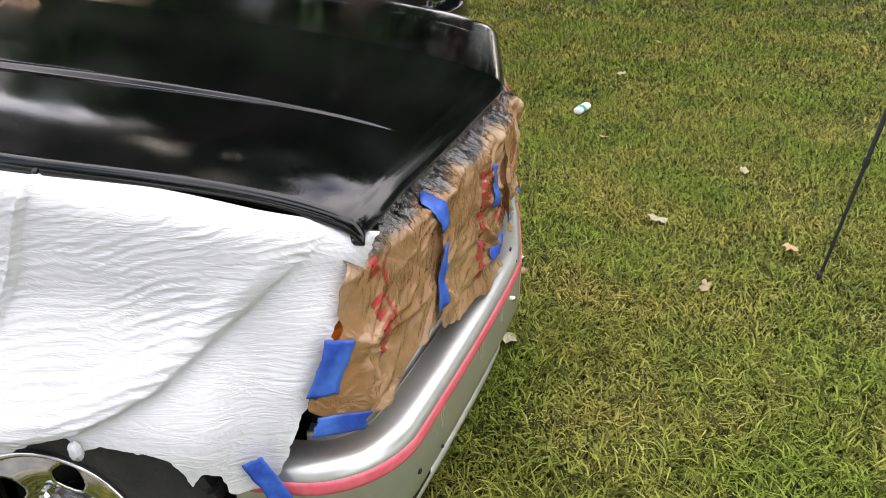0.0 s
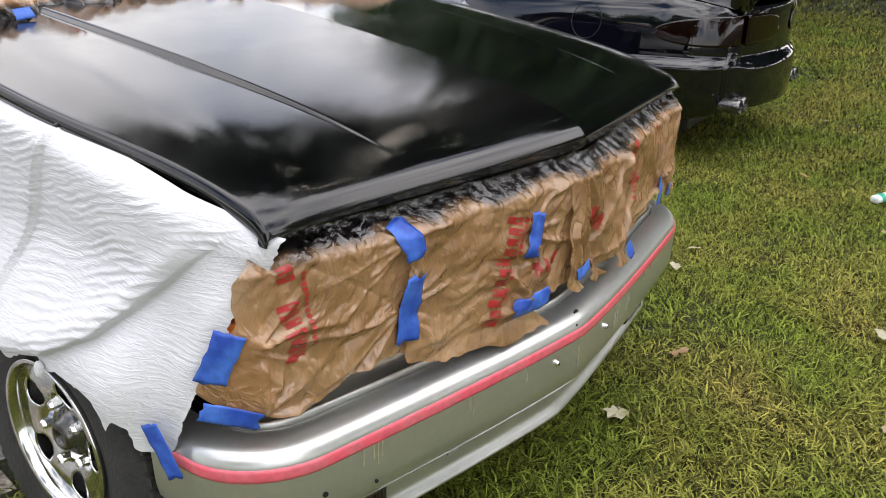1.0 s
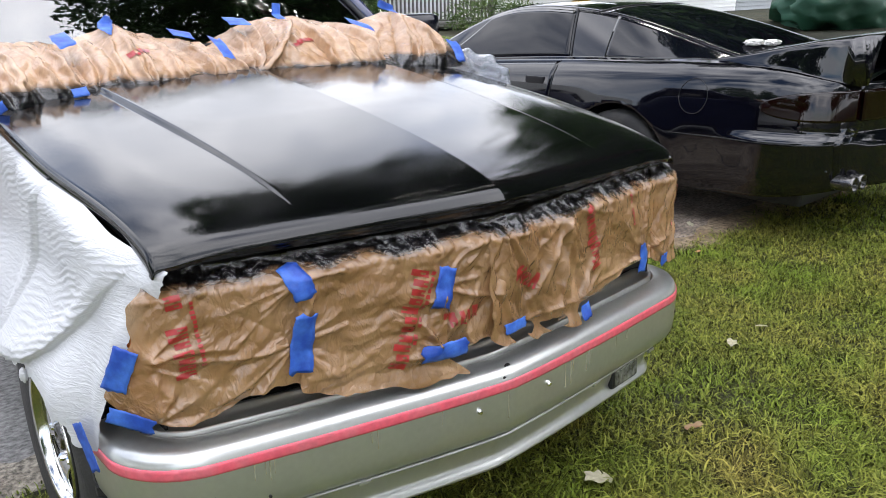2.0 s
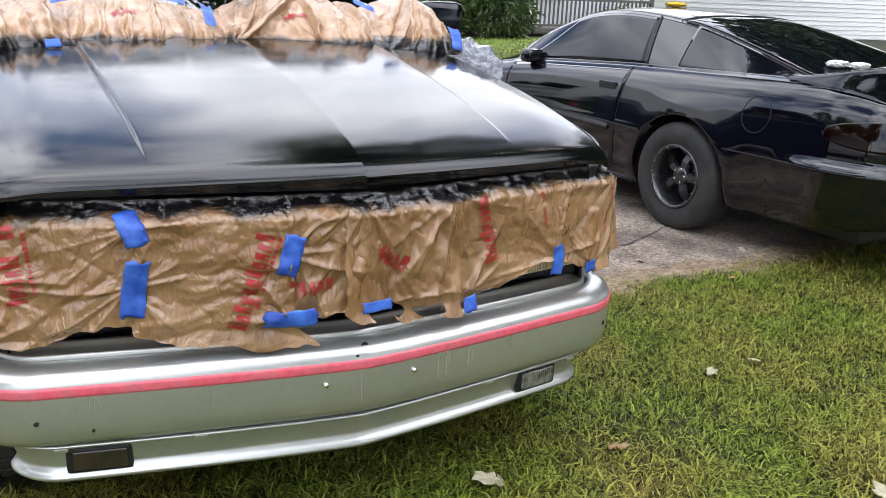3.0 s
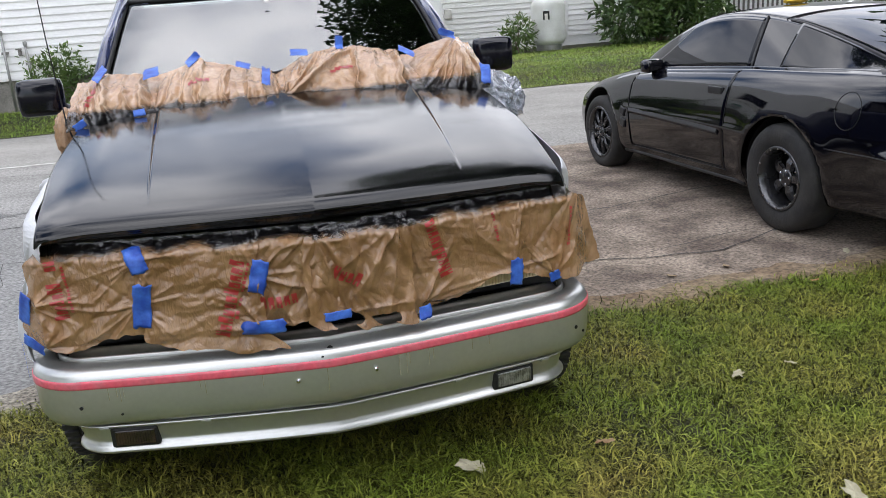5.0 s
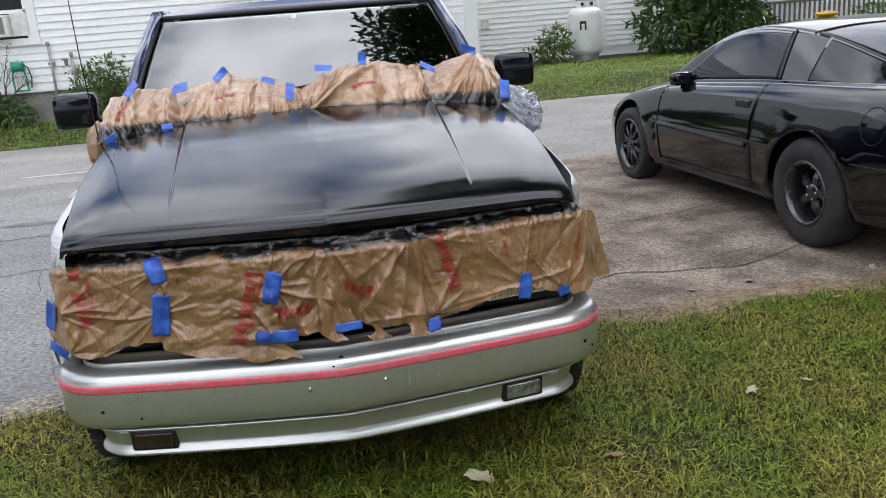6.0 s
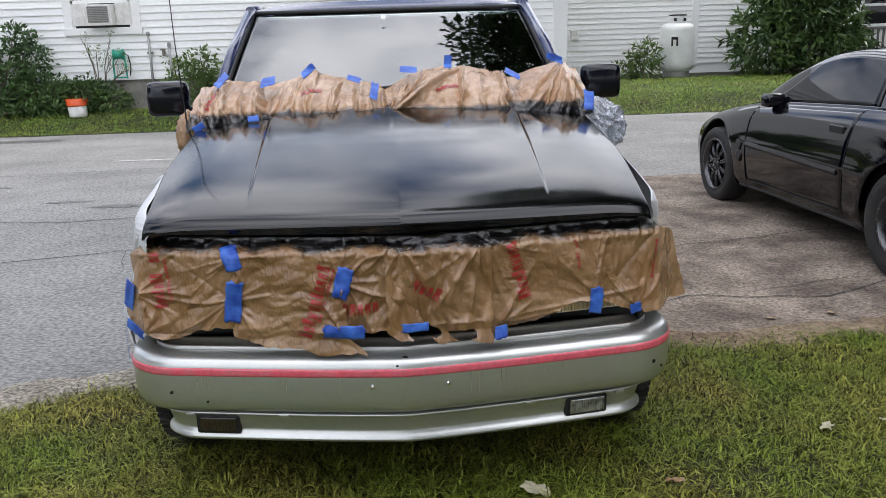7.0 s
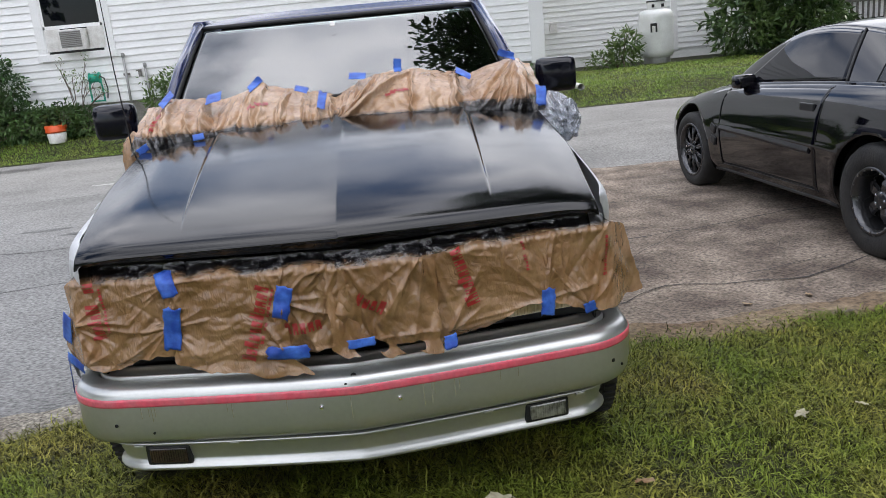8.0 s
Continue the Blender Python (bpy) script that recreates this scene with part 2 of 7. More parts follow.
def crumpled(m, stretch=(2.6, 1.0, 0.9), scales=((6, 0.9), (15, 0.45), (40, 0.1)), strength=0.5, distance=0.02, turn=1.1):
    """Sharp creases of a crushed film: folded noise at several sizes as relief."""
    n, l = m.node_tree.nodes, m.node_tree.links
    tc, mp, warp = n.new("ShaderNodeTexCoord"), n.new("ShaderNodeMapping"), n.new("ShaderNodeTexNoise")
    mp.inputs["Scale"].default_value = stretch
    info, tilt = n.new("ShaderNodeObjectInfo"), n.new("ShaderNodeCombineXYZ")
    mt = n.new("ShaderNodeMapRange")
    mt.inputs["To Min"].default_value, mt.inputs["To Max"].default_value = -turn, turn
    l.new(info.outputs["Random"], mt.inputs["Value"]), l.new(mt.outputs["Result"], tilt.inputs["Y"]), l.new(tilt.outputs["Vector"], mp.inputs["Rotation"])
    warp.inputs["Scale"].default_value, warp.inputs["Detail"].default_value = 6, 3
    va, vs = n.new("ShaderNodeVectorMath"), n.new("ShaderNodeVectorMath")
    vs.operation = "SCALE"
    vs.inputs["Scale"].default_value = 0.22
    l.new(tc.outputs["Object"], mp.inputs["Vector"]), l.new(mp.outputs["Vector"], warp.inputs["Vector"])
    l.new(warp.outputs["Color"], vs.inputs[0]), l.new(mp.outputs["Vector"], va.inputs[0]), l.new(vs.outputs["Vector"], va.inputs[1])
    total = None
    for scale, amount in scales:
        no, su, ab, mu = n.new("ShaderNodeTexNoise"), n.new("ShaderNodeMath"), n.new("ShaderNodeMath"), n.new("ShaderNodeMath")
        no.inputs["Scale"].default_value, no.inputs["Detail"].default_value = scale, 1.5
        su.operation, ab.operation, mu.operation = "SUBTRACT", "ABSOLUTE", "MULTIPLY_ADD"
        su.inputs[1].default_value, mu.inputs[1].default_value = 0.5, -amount
        l.new(va.outputs["Vector"], no.inputs["Vector"]), l.new(no.outputs["Fac"], su.inputs[0])
        l.new(su.outputs["Value"], ab.inputs[0]), l.new(ab.outputs["Value"], mu.inputs[0])
        if total:
            l.new(total, mu.inputs[2])
        else:
            mu.inputs[2].default_value = 0
        total = mu.outputs["Value"]
    bp = n.new("ShaderNodeBump")
    bp.inputs["Strength"].default_value, bp.inputs["Distance"].default_value = strength, distance
    l.new(total, bp.inputs["Height"])
    wet = n.get("overspray")
    if wet:        # the wet black paint fills the finest creases
        ease = n.new("ShaderNodeMapRange")
        ease.inputs["To Min"].default_value, ease.inputs["To Max"].default_value = strength, strength * 0.8
        l.new(wet.outputs["Result"], ease.inputs["Value"]), l.new(ease.outputs["Result"], bp.inputs["Strength"])
    l.new(bp.outputs["Normal"], n["Principled BSDF"].inputs["Normal"])
    return m


def bag_material(name, one, two, rough, dark):
    """Thin tan carrier-bag film, with black overspray where it meets the hood. dark: heights from clean to black."""
    m = material(name, one, rough, second=two, scale=7, fine=40, fine_amount=0.12, spec=1.0)
    n, l = m.node_tree.nodes, m.node_tree.links
    b = n["Principled BSDF"]
    hsv = next(k for k in n if k.type == "HUE_SAT")
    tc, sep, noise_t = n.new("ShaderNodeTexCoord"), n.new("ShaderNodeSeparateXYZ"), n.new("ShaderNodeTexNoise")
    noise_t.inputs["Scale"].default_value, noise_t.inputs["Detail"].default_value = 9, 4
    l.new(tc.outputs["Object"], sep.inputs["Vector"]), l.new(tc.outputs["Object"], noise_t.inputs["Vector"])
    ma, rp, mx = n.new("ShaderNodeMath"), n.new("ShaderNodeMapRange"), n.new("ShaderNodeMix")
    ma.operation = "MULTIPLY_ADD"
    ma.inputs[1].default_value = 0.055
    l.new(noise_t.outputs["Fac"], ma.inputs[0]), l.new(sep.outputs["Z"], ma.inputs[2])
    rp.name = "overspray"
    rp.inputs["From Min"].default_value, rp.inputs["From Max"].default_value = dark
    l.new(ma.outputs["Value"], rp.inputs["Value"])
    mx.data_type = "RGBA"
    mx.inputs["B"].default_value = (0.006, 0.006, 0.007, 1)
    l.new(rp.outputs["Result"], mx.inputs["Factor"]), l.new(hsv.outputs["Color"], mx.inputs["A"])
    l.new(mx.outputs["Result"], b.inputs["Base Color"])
    clear, both, out = n.new("ShaderNodeBsdfTransparent"), n.new("ShaderNodeMixShader"), n["Material Output"]
    clear.inputs["Color"].default_value = (1.0, 0.85, 0.7, 1)
    both.inputs["Fac"].default_value = 0.17
    l.new(b.outputs["BSDF"], both.inputs[1]), l.new(clear.outputs["BSDF"], both.inputs[2]), l.new(both.outputs["Shader"], out.inputs["Surface"])
    return m


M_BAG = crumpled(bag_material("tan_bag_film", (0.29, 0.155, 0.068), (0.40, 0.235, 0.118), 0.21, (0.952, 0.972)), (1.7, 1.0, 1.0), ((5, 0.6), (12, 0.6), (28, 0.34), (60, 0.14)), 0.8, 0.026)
M_BAG_PLAIN = crumpled(bag_material("unsprayed_bag_film", (0.36, 0.205, 0.10), (0.48, 0.30, 0.175), 0.2, (9.0, 10.0)), (2.2, 1.0, 1.0), ((8, 0.8), (22, 0.7), (60, 0.3)), 0.9, 0.025)
M_SHEET = crumpled(material("white_plastic_sheet", (0.57, 0.575, 0.59), 0.42, fine_amount=0.03), (1, 0.32, 2.0), ((12, 0.4), (30, 0.6), (75, 0.45)), 0.5, 0.012, 0.12)
M_BAG_TOP = crumpled(bag_material("pale_tan_bag_film", (0.42, 0.24, 0.125), (0.56, 0.365, 0.225), 0.26, (1.292, 1.272)), (1.8, 1.0, 1.0), ((7, 0.6), (17, 0.55), (40, 0.3)), 0.6, 0.018)


# ---- mesh helpers ----
def mesh_object(name, verts, faces, mat, parent=None, label="", smooth=True):
    me = bpy.data.meshes.new(name)
    me.from_pydata([tuple(v) for v in verts], [], faces)
    me.materials.append(mat)
    if smooth:
        me.shade_smooth()
    ob = new(name, me)
    if parent:
        ob.parent = parent
    if label:
        ob["label"] = label
    return ob


def part(name, bm, mat, parent=None, label="", smooth=False):
    me = bpy.data.meshes.new(name)
    bm.to_mesh(me)
    bm.free()
    me.materials.append(mat)
    if smooth:
        me.shade_smooth()
    ob = new(name, me)
    if parent:
        ob.parent = parent
    if label:
        ob["label"] = label
    return ob


def thing(name, label, category, at=(0, 0, 0), turn=0.0, group="", kind=""):
    ob = new(name)
    ob.matrix_basis = pose(*at, 0, 0, turn)
    ob.empty_display_size = 0.1
    return tagged(ob, label, category, group, kind)


def box(bm, lo, hi, bevel=0.0, m=None):
    c = [(a + b) / 2 for a, b in zip(lo, hi)]
    s = [abs(b - a) for a, b in zip(lo, hi)]
    mat4 = Matrix.Translation(c) @ Matrix.Diagonal((*s, 1))
    r = bmesh.ops.create_cube(bm, size=1, matrix=(m @ mat4) if m else mat4)
    if bevel:
        edges = list({e for v in r["verts"] for e in v.link_edges})
        bmesh.ops.bevel(bm, geom=edges, offset=bevel, segments=2, affect="EDGES", profile=0.6)
    return bm


def box_bm(lo, hi, bevel=0.0):
    return box(bmesh.new(), lo, hi, bevel)


def lathe(profile, steps=32, axis="z", caps=(True, True)):
    """A body turned from (radius, height) pairs; caps: whether its first and last rings are closed."""
    bm = bmesh.new()
    rings = []
    for r, h in profile:
        ring = []
        for i in range(steps):
            a = 2 * math.pi * i / steps
            p = (r * math.cos(a), r * math.sin(a), h)
            if axis == "x":
                p = (h, p[0], p[1])
            elif axis == "y":
                p = (p[0], h, p[1])
            ring.append(bm.verts.new(p))
        rings.append(ring)
    for a, b in zip(rings, rings[1:]):
        for i in range(steps):
            j = (i + 1) % steps
            bm.faces.new((a[i], a[j], b[j], b[i]))
    for ring, flip in ((rings[0], True), (rings[-1], False)):
        if caps[0 if flip else 1] and profile[0 if flip else -1][0] > 1e-4:
            bm.faces.new(ring[::-1] if flip else ring)
    bmesh.ops.remove_doubles(bm, verts=bm.verts, dist=1e-5)
    bmesh.ops.recalc_face_normals(bm, faces=bm.faces)
    return bm


def tube(points, radius, steps=8, bm=None):
    """A round bar along points; radius is one number, or one for each point."""
    bm = bm or bmesh.new()
    pts = [Vector(p) for p in points]
    rad = [radius] * len(pts) if isinstance(radius, (int, float)) else radius
    rings = []
    for i, p in enumerate(pts):
        d = (pts[min(i + 1, len(pts) - 1)] - pts[max(i - 1, 0)]).normalized()
        u = d.orthogonal().normalized() if not rings else (last - d * last.dot(d)).normalized()
        last = u
        w = d.cross(u)
        rings.append([bm.verts.new(p + (u * math.cos(k * 2 * math.pi / steps) + w * math.sin(k * 2 * math.pi / steps)) * rad[i]) for k in range(steps)])
    for a, b in zip(rings, rings[1:]):
        for k in range(steps):
            bm.faces.new((a[k], a[(k + 1) % steps], b[(k + 1) % steps], b[k]))
    bm.faces.new(rings[0][::-1])
    bm.faces.new(rings[-1])
    return bm


def half_well(parent, x, y, z, r, width):
    """The dark arched lining of a wheel opening, closed at the back."""
    bm = bmesh.new()
    n = 24
    sg = 1 if x > 0 else -1
    rows = []
    for i in range(n + 1):
        a = radians(-12 + 204 * i / n)
        rows.append([bm.verts.new((x + sg * dx, y + r * math.cos(a), z + r * math.sin(a))) for dx in (width / 2, -width / 2)])
    for a, b in zip(rows, rows[1:]):
        bm.faces.new((a[0], a[1], b[1], b[0]))
    bm.faces.new([k[1] for k in rows])
    return part("wheel_well", bm, M_BLACK, parent)


def grid_mesh(name, nu, nv, place, mat, parent=None, label="", keep=None, thick=0.0, smooth=True):
    """A sheet of nu x nv cells; place(a, b) gives a point for a, b from 0 to 1; keep(a, b) leaves cells out."""
    verts = [place(i / nu, j / nv) for j in range(nv + 1) for i in range(nu + 1)]
    faces = []
    for j in range(nv):
        for i in range(nu):
            if keep is None or keep((i + 0.5) / nu, (j + 0.5) / nv):
                k = j * (nu + 1) + i
                faces.append((k, k + 1, k + nu + 2, k + nu + 1))
    ob = mesh_object(name, verts, faces, mat, parent, label, smooth)
    if keep is not None:
        bm = bmesh.new()
        bm.from_mesh(ob.data)
        bmesh.ops.delete(bm, geom=[v for v in bm.verts if not v.link_faces], context="VERTS")
        rim = [(v, [e.other_vert(v) for e in v.link_edges if e.is_boundary]) for v in bm.verts if v.is_boundary]
        for _ in range(3):        # soften the stepped cut edge
            moved = [(v, v.co * 0.4 + sum((o.co for o in near), Vector()) * (0.6 / len(near))) for v, near in rim if len(near) == 2]
            for v, co in moved:
                v.co = co
        bm.to_mesh(ob.data)
        bm.free()
    if thick:
        md = ob.modifiers.new("thickness", "SOLIDIFY")
        md.thickness, md.offset = thick, 0
    return ob


def smooth01(x):
    x = min(max(x, 0.0), 1.0)
    return x * x * (3 - 2 * x)


def curve(table):
    """A smooth function through (x, y) pairs."""
    xs, ys = [p[0] for p in table], [p[1] for p in table]
    slopes = np.gradient(np.array(ys, float), np.array(xs, float))

    def at(x):
        if x <= xs[0]:
            return ys[0]
        if x >= xs[-1]:
            return ys[-1]
        i = int(np.searchsorted(xs, x, side="right")) - 1
        h = xs[i + 1] - xs[i]
        t = (x - xs[i]) / h
        return ((2 * t ** 3 - 3 * t ** 2 + 1) * ys[i] + (t ** 3 - 2 * t ** 2 + t) * h * slopes[i]
                + (-2 * t ** 3 + 3 * t ** 2) * ys[i + 1] + (t ** 3 - t ** 2) * h * slopes[i + 1])
    return at


def ridges(x, y, z, depth=3):
    """Sharp wrinkles from folded noise, about 0 to 1."""
    s, amp, f = 0.0, 0.5, 1.0
    for k in range(depth):
        s += amp * (1 - abs(noise.noise((x * f + 7 * k, y * f, z * f))) * 2)
        amp, f = amp * 0.5, f * 2.1
    return s


# ---- ground ----
def land(x, y):
    """Height of the ground: level, with a low bank on the far side of the road."""
    return 0.24 * smooth01((y - 11.9) / 1.5)


def ground():
    xs = [-400, -120, -50] + [-30 + i * 1.0 for i in range(71)] + [60, 130, 400]
    ys = [-400, -120, -50] + [-30 + i * 1.0 for i in range(41)] + [11.2, 11.6] + [11.9 + 0.15 * i for i in range(12)] + [14, 15, 17, 20, 26, 40, 120, 400]
    verts = [(x, y, land(x, y) - 0.012 + 0.008 * noise.noise((x * 0.7, y * 0.7, 0))) for y in ys for x in xs]
    n = len(xs)
    faces = [(j * n + i, j * n + i + 1, (j + 1) * n + i + 1, (j + 1) * n + i) for j in range(len(ys) - 1) for i in range(n - 1)]
    ob = mesh_object("ground", verts, faces, M_SOIL)
    return tagged(ob, "patchy green turf with worn brown spots", "lawn", kind="structure")


def edge_y(x):
    """Where the front lawn meets the pavement."""
    return 1.42 + 0.05 * x + 0.09 * noise.noise((x * 0.9, 3, 0)) + 0.05 * noise.noise((x * 4, 9, 0))


def road():
    xs = np.arange(-40, 9.01, 0.12)
    verts, faces = [], []
    for x in xs:
        e = edge_y(x) + 5.6 * smooth01((x - 4.9) / 0.9) - (0.25 * smooth01((-x - 1.2) / 1.0) if x < 0 else 0)
        far = 11.85 + 0.05 * noise.noise((x * 1.3, 20, 0))
        for y in (e, e + 0.15, e + (9 - e) * 0.25, e + (9 - e) * 0.55, 9, far - 0.12, far):
            verts.append((x, y, -0.006 if y in (e, far) else 0.004))
    for i in range(len(xs) - 1):
        for j in range(6):
            k = i * 7 + j
            faces.append((k, k + 7, k + 8, k + 1))
    return tagged(mesh_object("road", verts, faces, M_ASPHALT), "sun-bleached grey asphalt with fine cracks", "road", kind="structure")


def driveway():
    xs = np.arange(0.7, 5.3, 0.12)
    verts, faces = [], []
    for x in xs:
        a = edge_y(x) - 0.06
        b = 6.6 + 0.25 * noise.noise((x * 0.8, 40, 0)) + 0.08 * noise.noise((x * 5, 41, 0))
        if x < 1.3:
            b = a + (b - a) * smooth01((x - 0.6) / 0.7)
        for t in np.linspace(0, 1, 8):
            y = a + (b - a) * t
            z = (-0.004 if t == 1 else 0.008) if t in (0, 1) else 0.009 + 0.002 * noise.noise((x * 2, y * 2, 5))
            verts.append((x, y, z))
    for i in range(len(xs) - 1):
        for j in range(7):
            k = i * 8 + j
            faces.append((k, k + 8, k + 9, k + 1))
    return tagged(mesh_object("driveway", verts, faces, M_GRAVEL), "worn brownish driveway of crumbling asphalt and gravel", "driveway", kind="structure")


def soil_strip(x0, x1, drop, mat, label):
    xs = np.arange(x0, x1, 0.07)
    verts, faces = [], []
    for x in xs:
        c = edge_y(x) - drop * smooth01((-x - 1.2) / 1.0)
        a = c - 0.16 - 0.10 * noise.noise((x * 2.3, 60, 0)) - 0.06 * noise.noise((x * 9, 61, 0))
        b = c + 0.10 + 0.14 * noise.noise((x * 1.9, 62, 0)) + 0.07 * noise.noise((x * 8, 63, 0))
        for t in (0, 0.33, 0.66, 1):
            verts.append((x, a + (b - a) * t, -0.010 if t == 0 else 0.0135 + 0.003 * noise.noise((x * 6, t * 3, 9))))
    for i in range(len(xs) - 1):
        for j in range(3):
            k = i * 4 + j
            faces.append((k, k + 4, k + 5, k + 1))
    return tagged(mesh_object("soil_strip", verts, faces, mat), label, "soil", kind="structure")


def crack(points, width):
    bm = bmesh.new()
    pts = []
    for (x0, y0), (x1, y1) in zip(points, points[1:]):
        for i in range(8):
            t = i / 8
            x, y = x0 + (x1 - x0) * t, y0 + (y1 - y0) * t
            pts.append((x + 0.05 * noise.noise((x * 4, y * 4, 1)), y + 0.05 * noise.noise((x * 4, y * 4, 8))))
    rows = []
    for i, (x, y) in enumerate(pts):
        w = width * (0.5 + 0.6 * abs(noise.noise((x * 9, y * 9, 3))))
        z = 0.0145 if x > 0.7 and y < 6.9 else 0.007
        rows.append((bm.verts.new((x, y - w, z)), bm.verts.new((x + w * 0.5, y + w, z))))
    for a, b in zip(rows, rows[1:]):
        bm.faces.new((a[0], b[0], b[1], a[1]))
    ob = part("pavement_crack", bm, M_CRACK)
    return tagged(ob, "dark crack in the asphalt", "crack", group="cracks in the pavement", kind="structure")


ground()
road()
driveway()
soil_strip(1.15, 6.5, 0.0, M_DIRT, "bare brown earth where the lawn meets the driveway")
soil_strip(-6.0, -0.85, 0.25, M_GRIT, "pale sandy grit along the edge of the asphalt")
for line, w in (([(1.5, 3.2), (2.3, 3.35), (3.2, 3.6), (4.5, 3.5)], 0.010), ([(1.3, 2.4), (1.9, 3.0), (2.2, 3.3)], 0.008), ([(2.1, 2.2), (2.9, 2.4)], 0.006),
                ([(-4.5, 5.3), (-3.0, 5.0), (-1.6, 5.2)], 0.012), ([(-3.2, 3.6), (-2.0, 3.9), (-1.1, 3.7)], 0.010), ([(-6, 7.5), (-3, 7.9), (-1.2, 7.4)], 0.010),
                ([(1.2, 7.6), (2.3, 7.3), (3.2, 7.7)], 0.010), ([(1.4, 9.4), (2.6, 9.1), (4.0, 9.5)], 0.012), ([(-2.6, 2.4), (-1.9, 3.1), (-2.1, 4.0)], 0.007),
                ([(1.5, 4.6), (2.2, 4.4), (2.9, 4.8)], 0.007), ([(1.2, 1.9), (1.7, 2.15), (2.5, 2.05), (3.4, 2.5)], 0.009), ([(1.6, 2.9), (1.75, 2.5), (1.7, 2.15)], 0.006), ([(2.6, 3.4), (2.75, 2.9), (2.5, 2.4)], 0.006),
                ([(-3.4, 3.6), (-3.6, 4.5), (-3.3, 5.1)], 0.008)):
    crack(line, w)


def damp_patch(x, y, rx, ry, seed):
    bm = bmesh.new()
    ring = []
    for i in range(48):
        a = 2 * math.pi * i / 48
        r = 0.8 + 0.45 * noise.noise((math.cos(a) * 2.2 + seed, math.sin(a) * 2.2, seed)) + 0.2 * noise.noise((math.cos(a) * 7, math.sin(a) * 7, seed))
        ring.append(bm.verts.new((x + rx * r * math.cos(a), y + ry * r * math.sin(a), 0.0072)))
    bm.faces.new(ring)
    return tagged(part("damp_patch", bm, M_DAMP), "dark damp patch on the asphalt", "damp patch", group="damp patches", kind="structure")


for dx, dy, rx, ry, k in ((-5.7, 11.1, 0.75, 0.22, 1), (-2.65, 5.65, 0.34, 0.10, 2), (-3.2, 5.95, 0.30, 0.06, 3), (-4.6, 6.9, 0.5, 0.08, 4), (-2.0, 5.2, 0.2, 0.05, 5)):
    damp_patch(dx, dy, rx, ry, k)
stripe = box_bm((-3.6, 8.58, 0.006), (-2.2, 8.66, 0.009))
tagged(part("road_line", stripe, M_LINE), "faded white painted line on the road", "road line", kind="structure")


def grass_patch(name, label, boxes, seed, tall=(0.025, 0.055), mat=M_GRASS):
    """Grass blades as one sheet of tapered, bent strips. boxes: x0, y0, x1, y1, blades for each square metre, width."""
    rng = np.random.default_rng(seed)
    V, n = [], 0
    for x0, y0, x1, y1, dens, wide in boxes:
        k = int((x1 - x0) * (y1 - y0) * dens)
        x, y = rng.uniform(x0, x1, k), rng.uniform(y0, y1, k)
        clump = np.sin(x * 3.1 + np.sin(y * 2.3) * 2) * np.sin(y * 2.7 + np.sin(x * 1.9) * 2)
        tuft = np.sin(x * 41 + 3 * np.sin(y * 17 + x * 5)) * np.sin(y * 37 + 3 * np.sin(x * 19 - y * 7))
        ok = rng.uniform(0, 1, k) < 0.72 + 0.14 * clump + 0.14 * tuft
        if y1 < 3:
            ok &= y < 1.36 + 0.05 * x + 0.1 * np.sin(x * 5.3) * np.sin(x * 2.1) - 0.22 * np.clip((-x - 1.2), 0, 1) + rng.uniform(-0.12, 0.06, k)
            ok &= ~((np.abs(x) < 0.65) & (y > 0.8))
            ok &= ~((np.abs(np.abs(x) - 0.84) < 0.12) & (np.abs(y - 0.81) < 0.2))
        x, y, clump, tuft = x[ok], y[ok], clump[ok], tuft[ok]
        k = len(x)
        z = 0.24 * np.clip((y - 11.9) / 1.5, 0, 1) ** 2 * (3 - 2 * np.clip((y - 11.9) / 1.5, 0, 1)) - 0.012
        h = rng.uniform(*tall, k) * (0.88 + 0.30 * clump + 0.30 * tuft) * (wide / 0.004) ** 0.35
        a, lean = rng.uniform(0, 2 * np.pi, k), rng.uniform(0.4, 2.4, k)
        w = wide * rng.uniform(0.6, 1.2, k)
        dx, dy = np.cos(a), np.sin(a)
        px, py = -dy * w / 2, dx * w / 2
        mid, tip = h * 0.55, h
        for f, up, out in ((1.0, 0 * h, 0 * h), (-1.0, 0 * h, 0 * h), (0.75, mid, lean * h * 0.35), (-0.75, mid, lean * h * 0.35), (0.0, tip * (1.05 - 0.38 * lean), lean * h)):
            V.append(np.stack([x + px * f + dx * out, y + py * f + dy * out, z + up], 1))
        n += k
    groups = [np.concatenate(V[i::5]) for i in range(5)]
    verts = np.stack(groups, 1).reshape(-1, 3)
    base = (np.arange(n) * 5)[:, None]
    loops = np.concatenate([base + np.array([[0, 1, 3, 2]]), base + np.array([[2, 3, 4]])], 1).reshape(-1)
    me = bpy.data.meshes.new(name)
    me.vertices.add(n * 5)
    me.vertices.foreach_set("co", verts.reshape(-1).astype(np.float32))
    me.loops.add(len(loops))
    me.loops.foreach_set("vertex_index", loops.astype(np.int32))
    me.polygons.add(2 * n)
    me.polygons.foreach_set("loop_start", np.stack([np.arange(n) * 7, np.arange(n) * 7 + 4], 1).reshape(-1).astype(np.int32))
    me.update(calc_edges=True)
    me.validate()
    me.materials.append(mat)
    return tagged(new(name, me), label, "grass", kind="stuff")


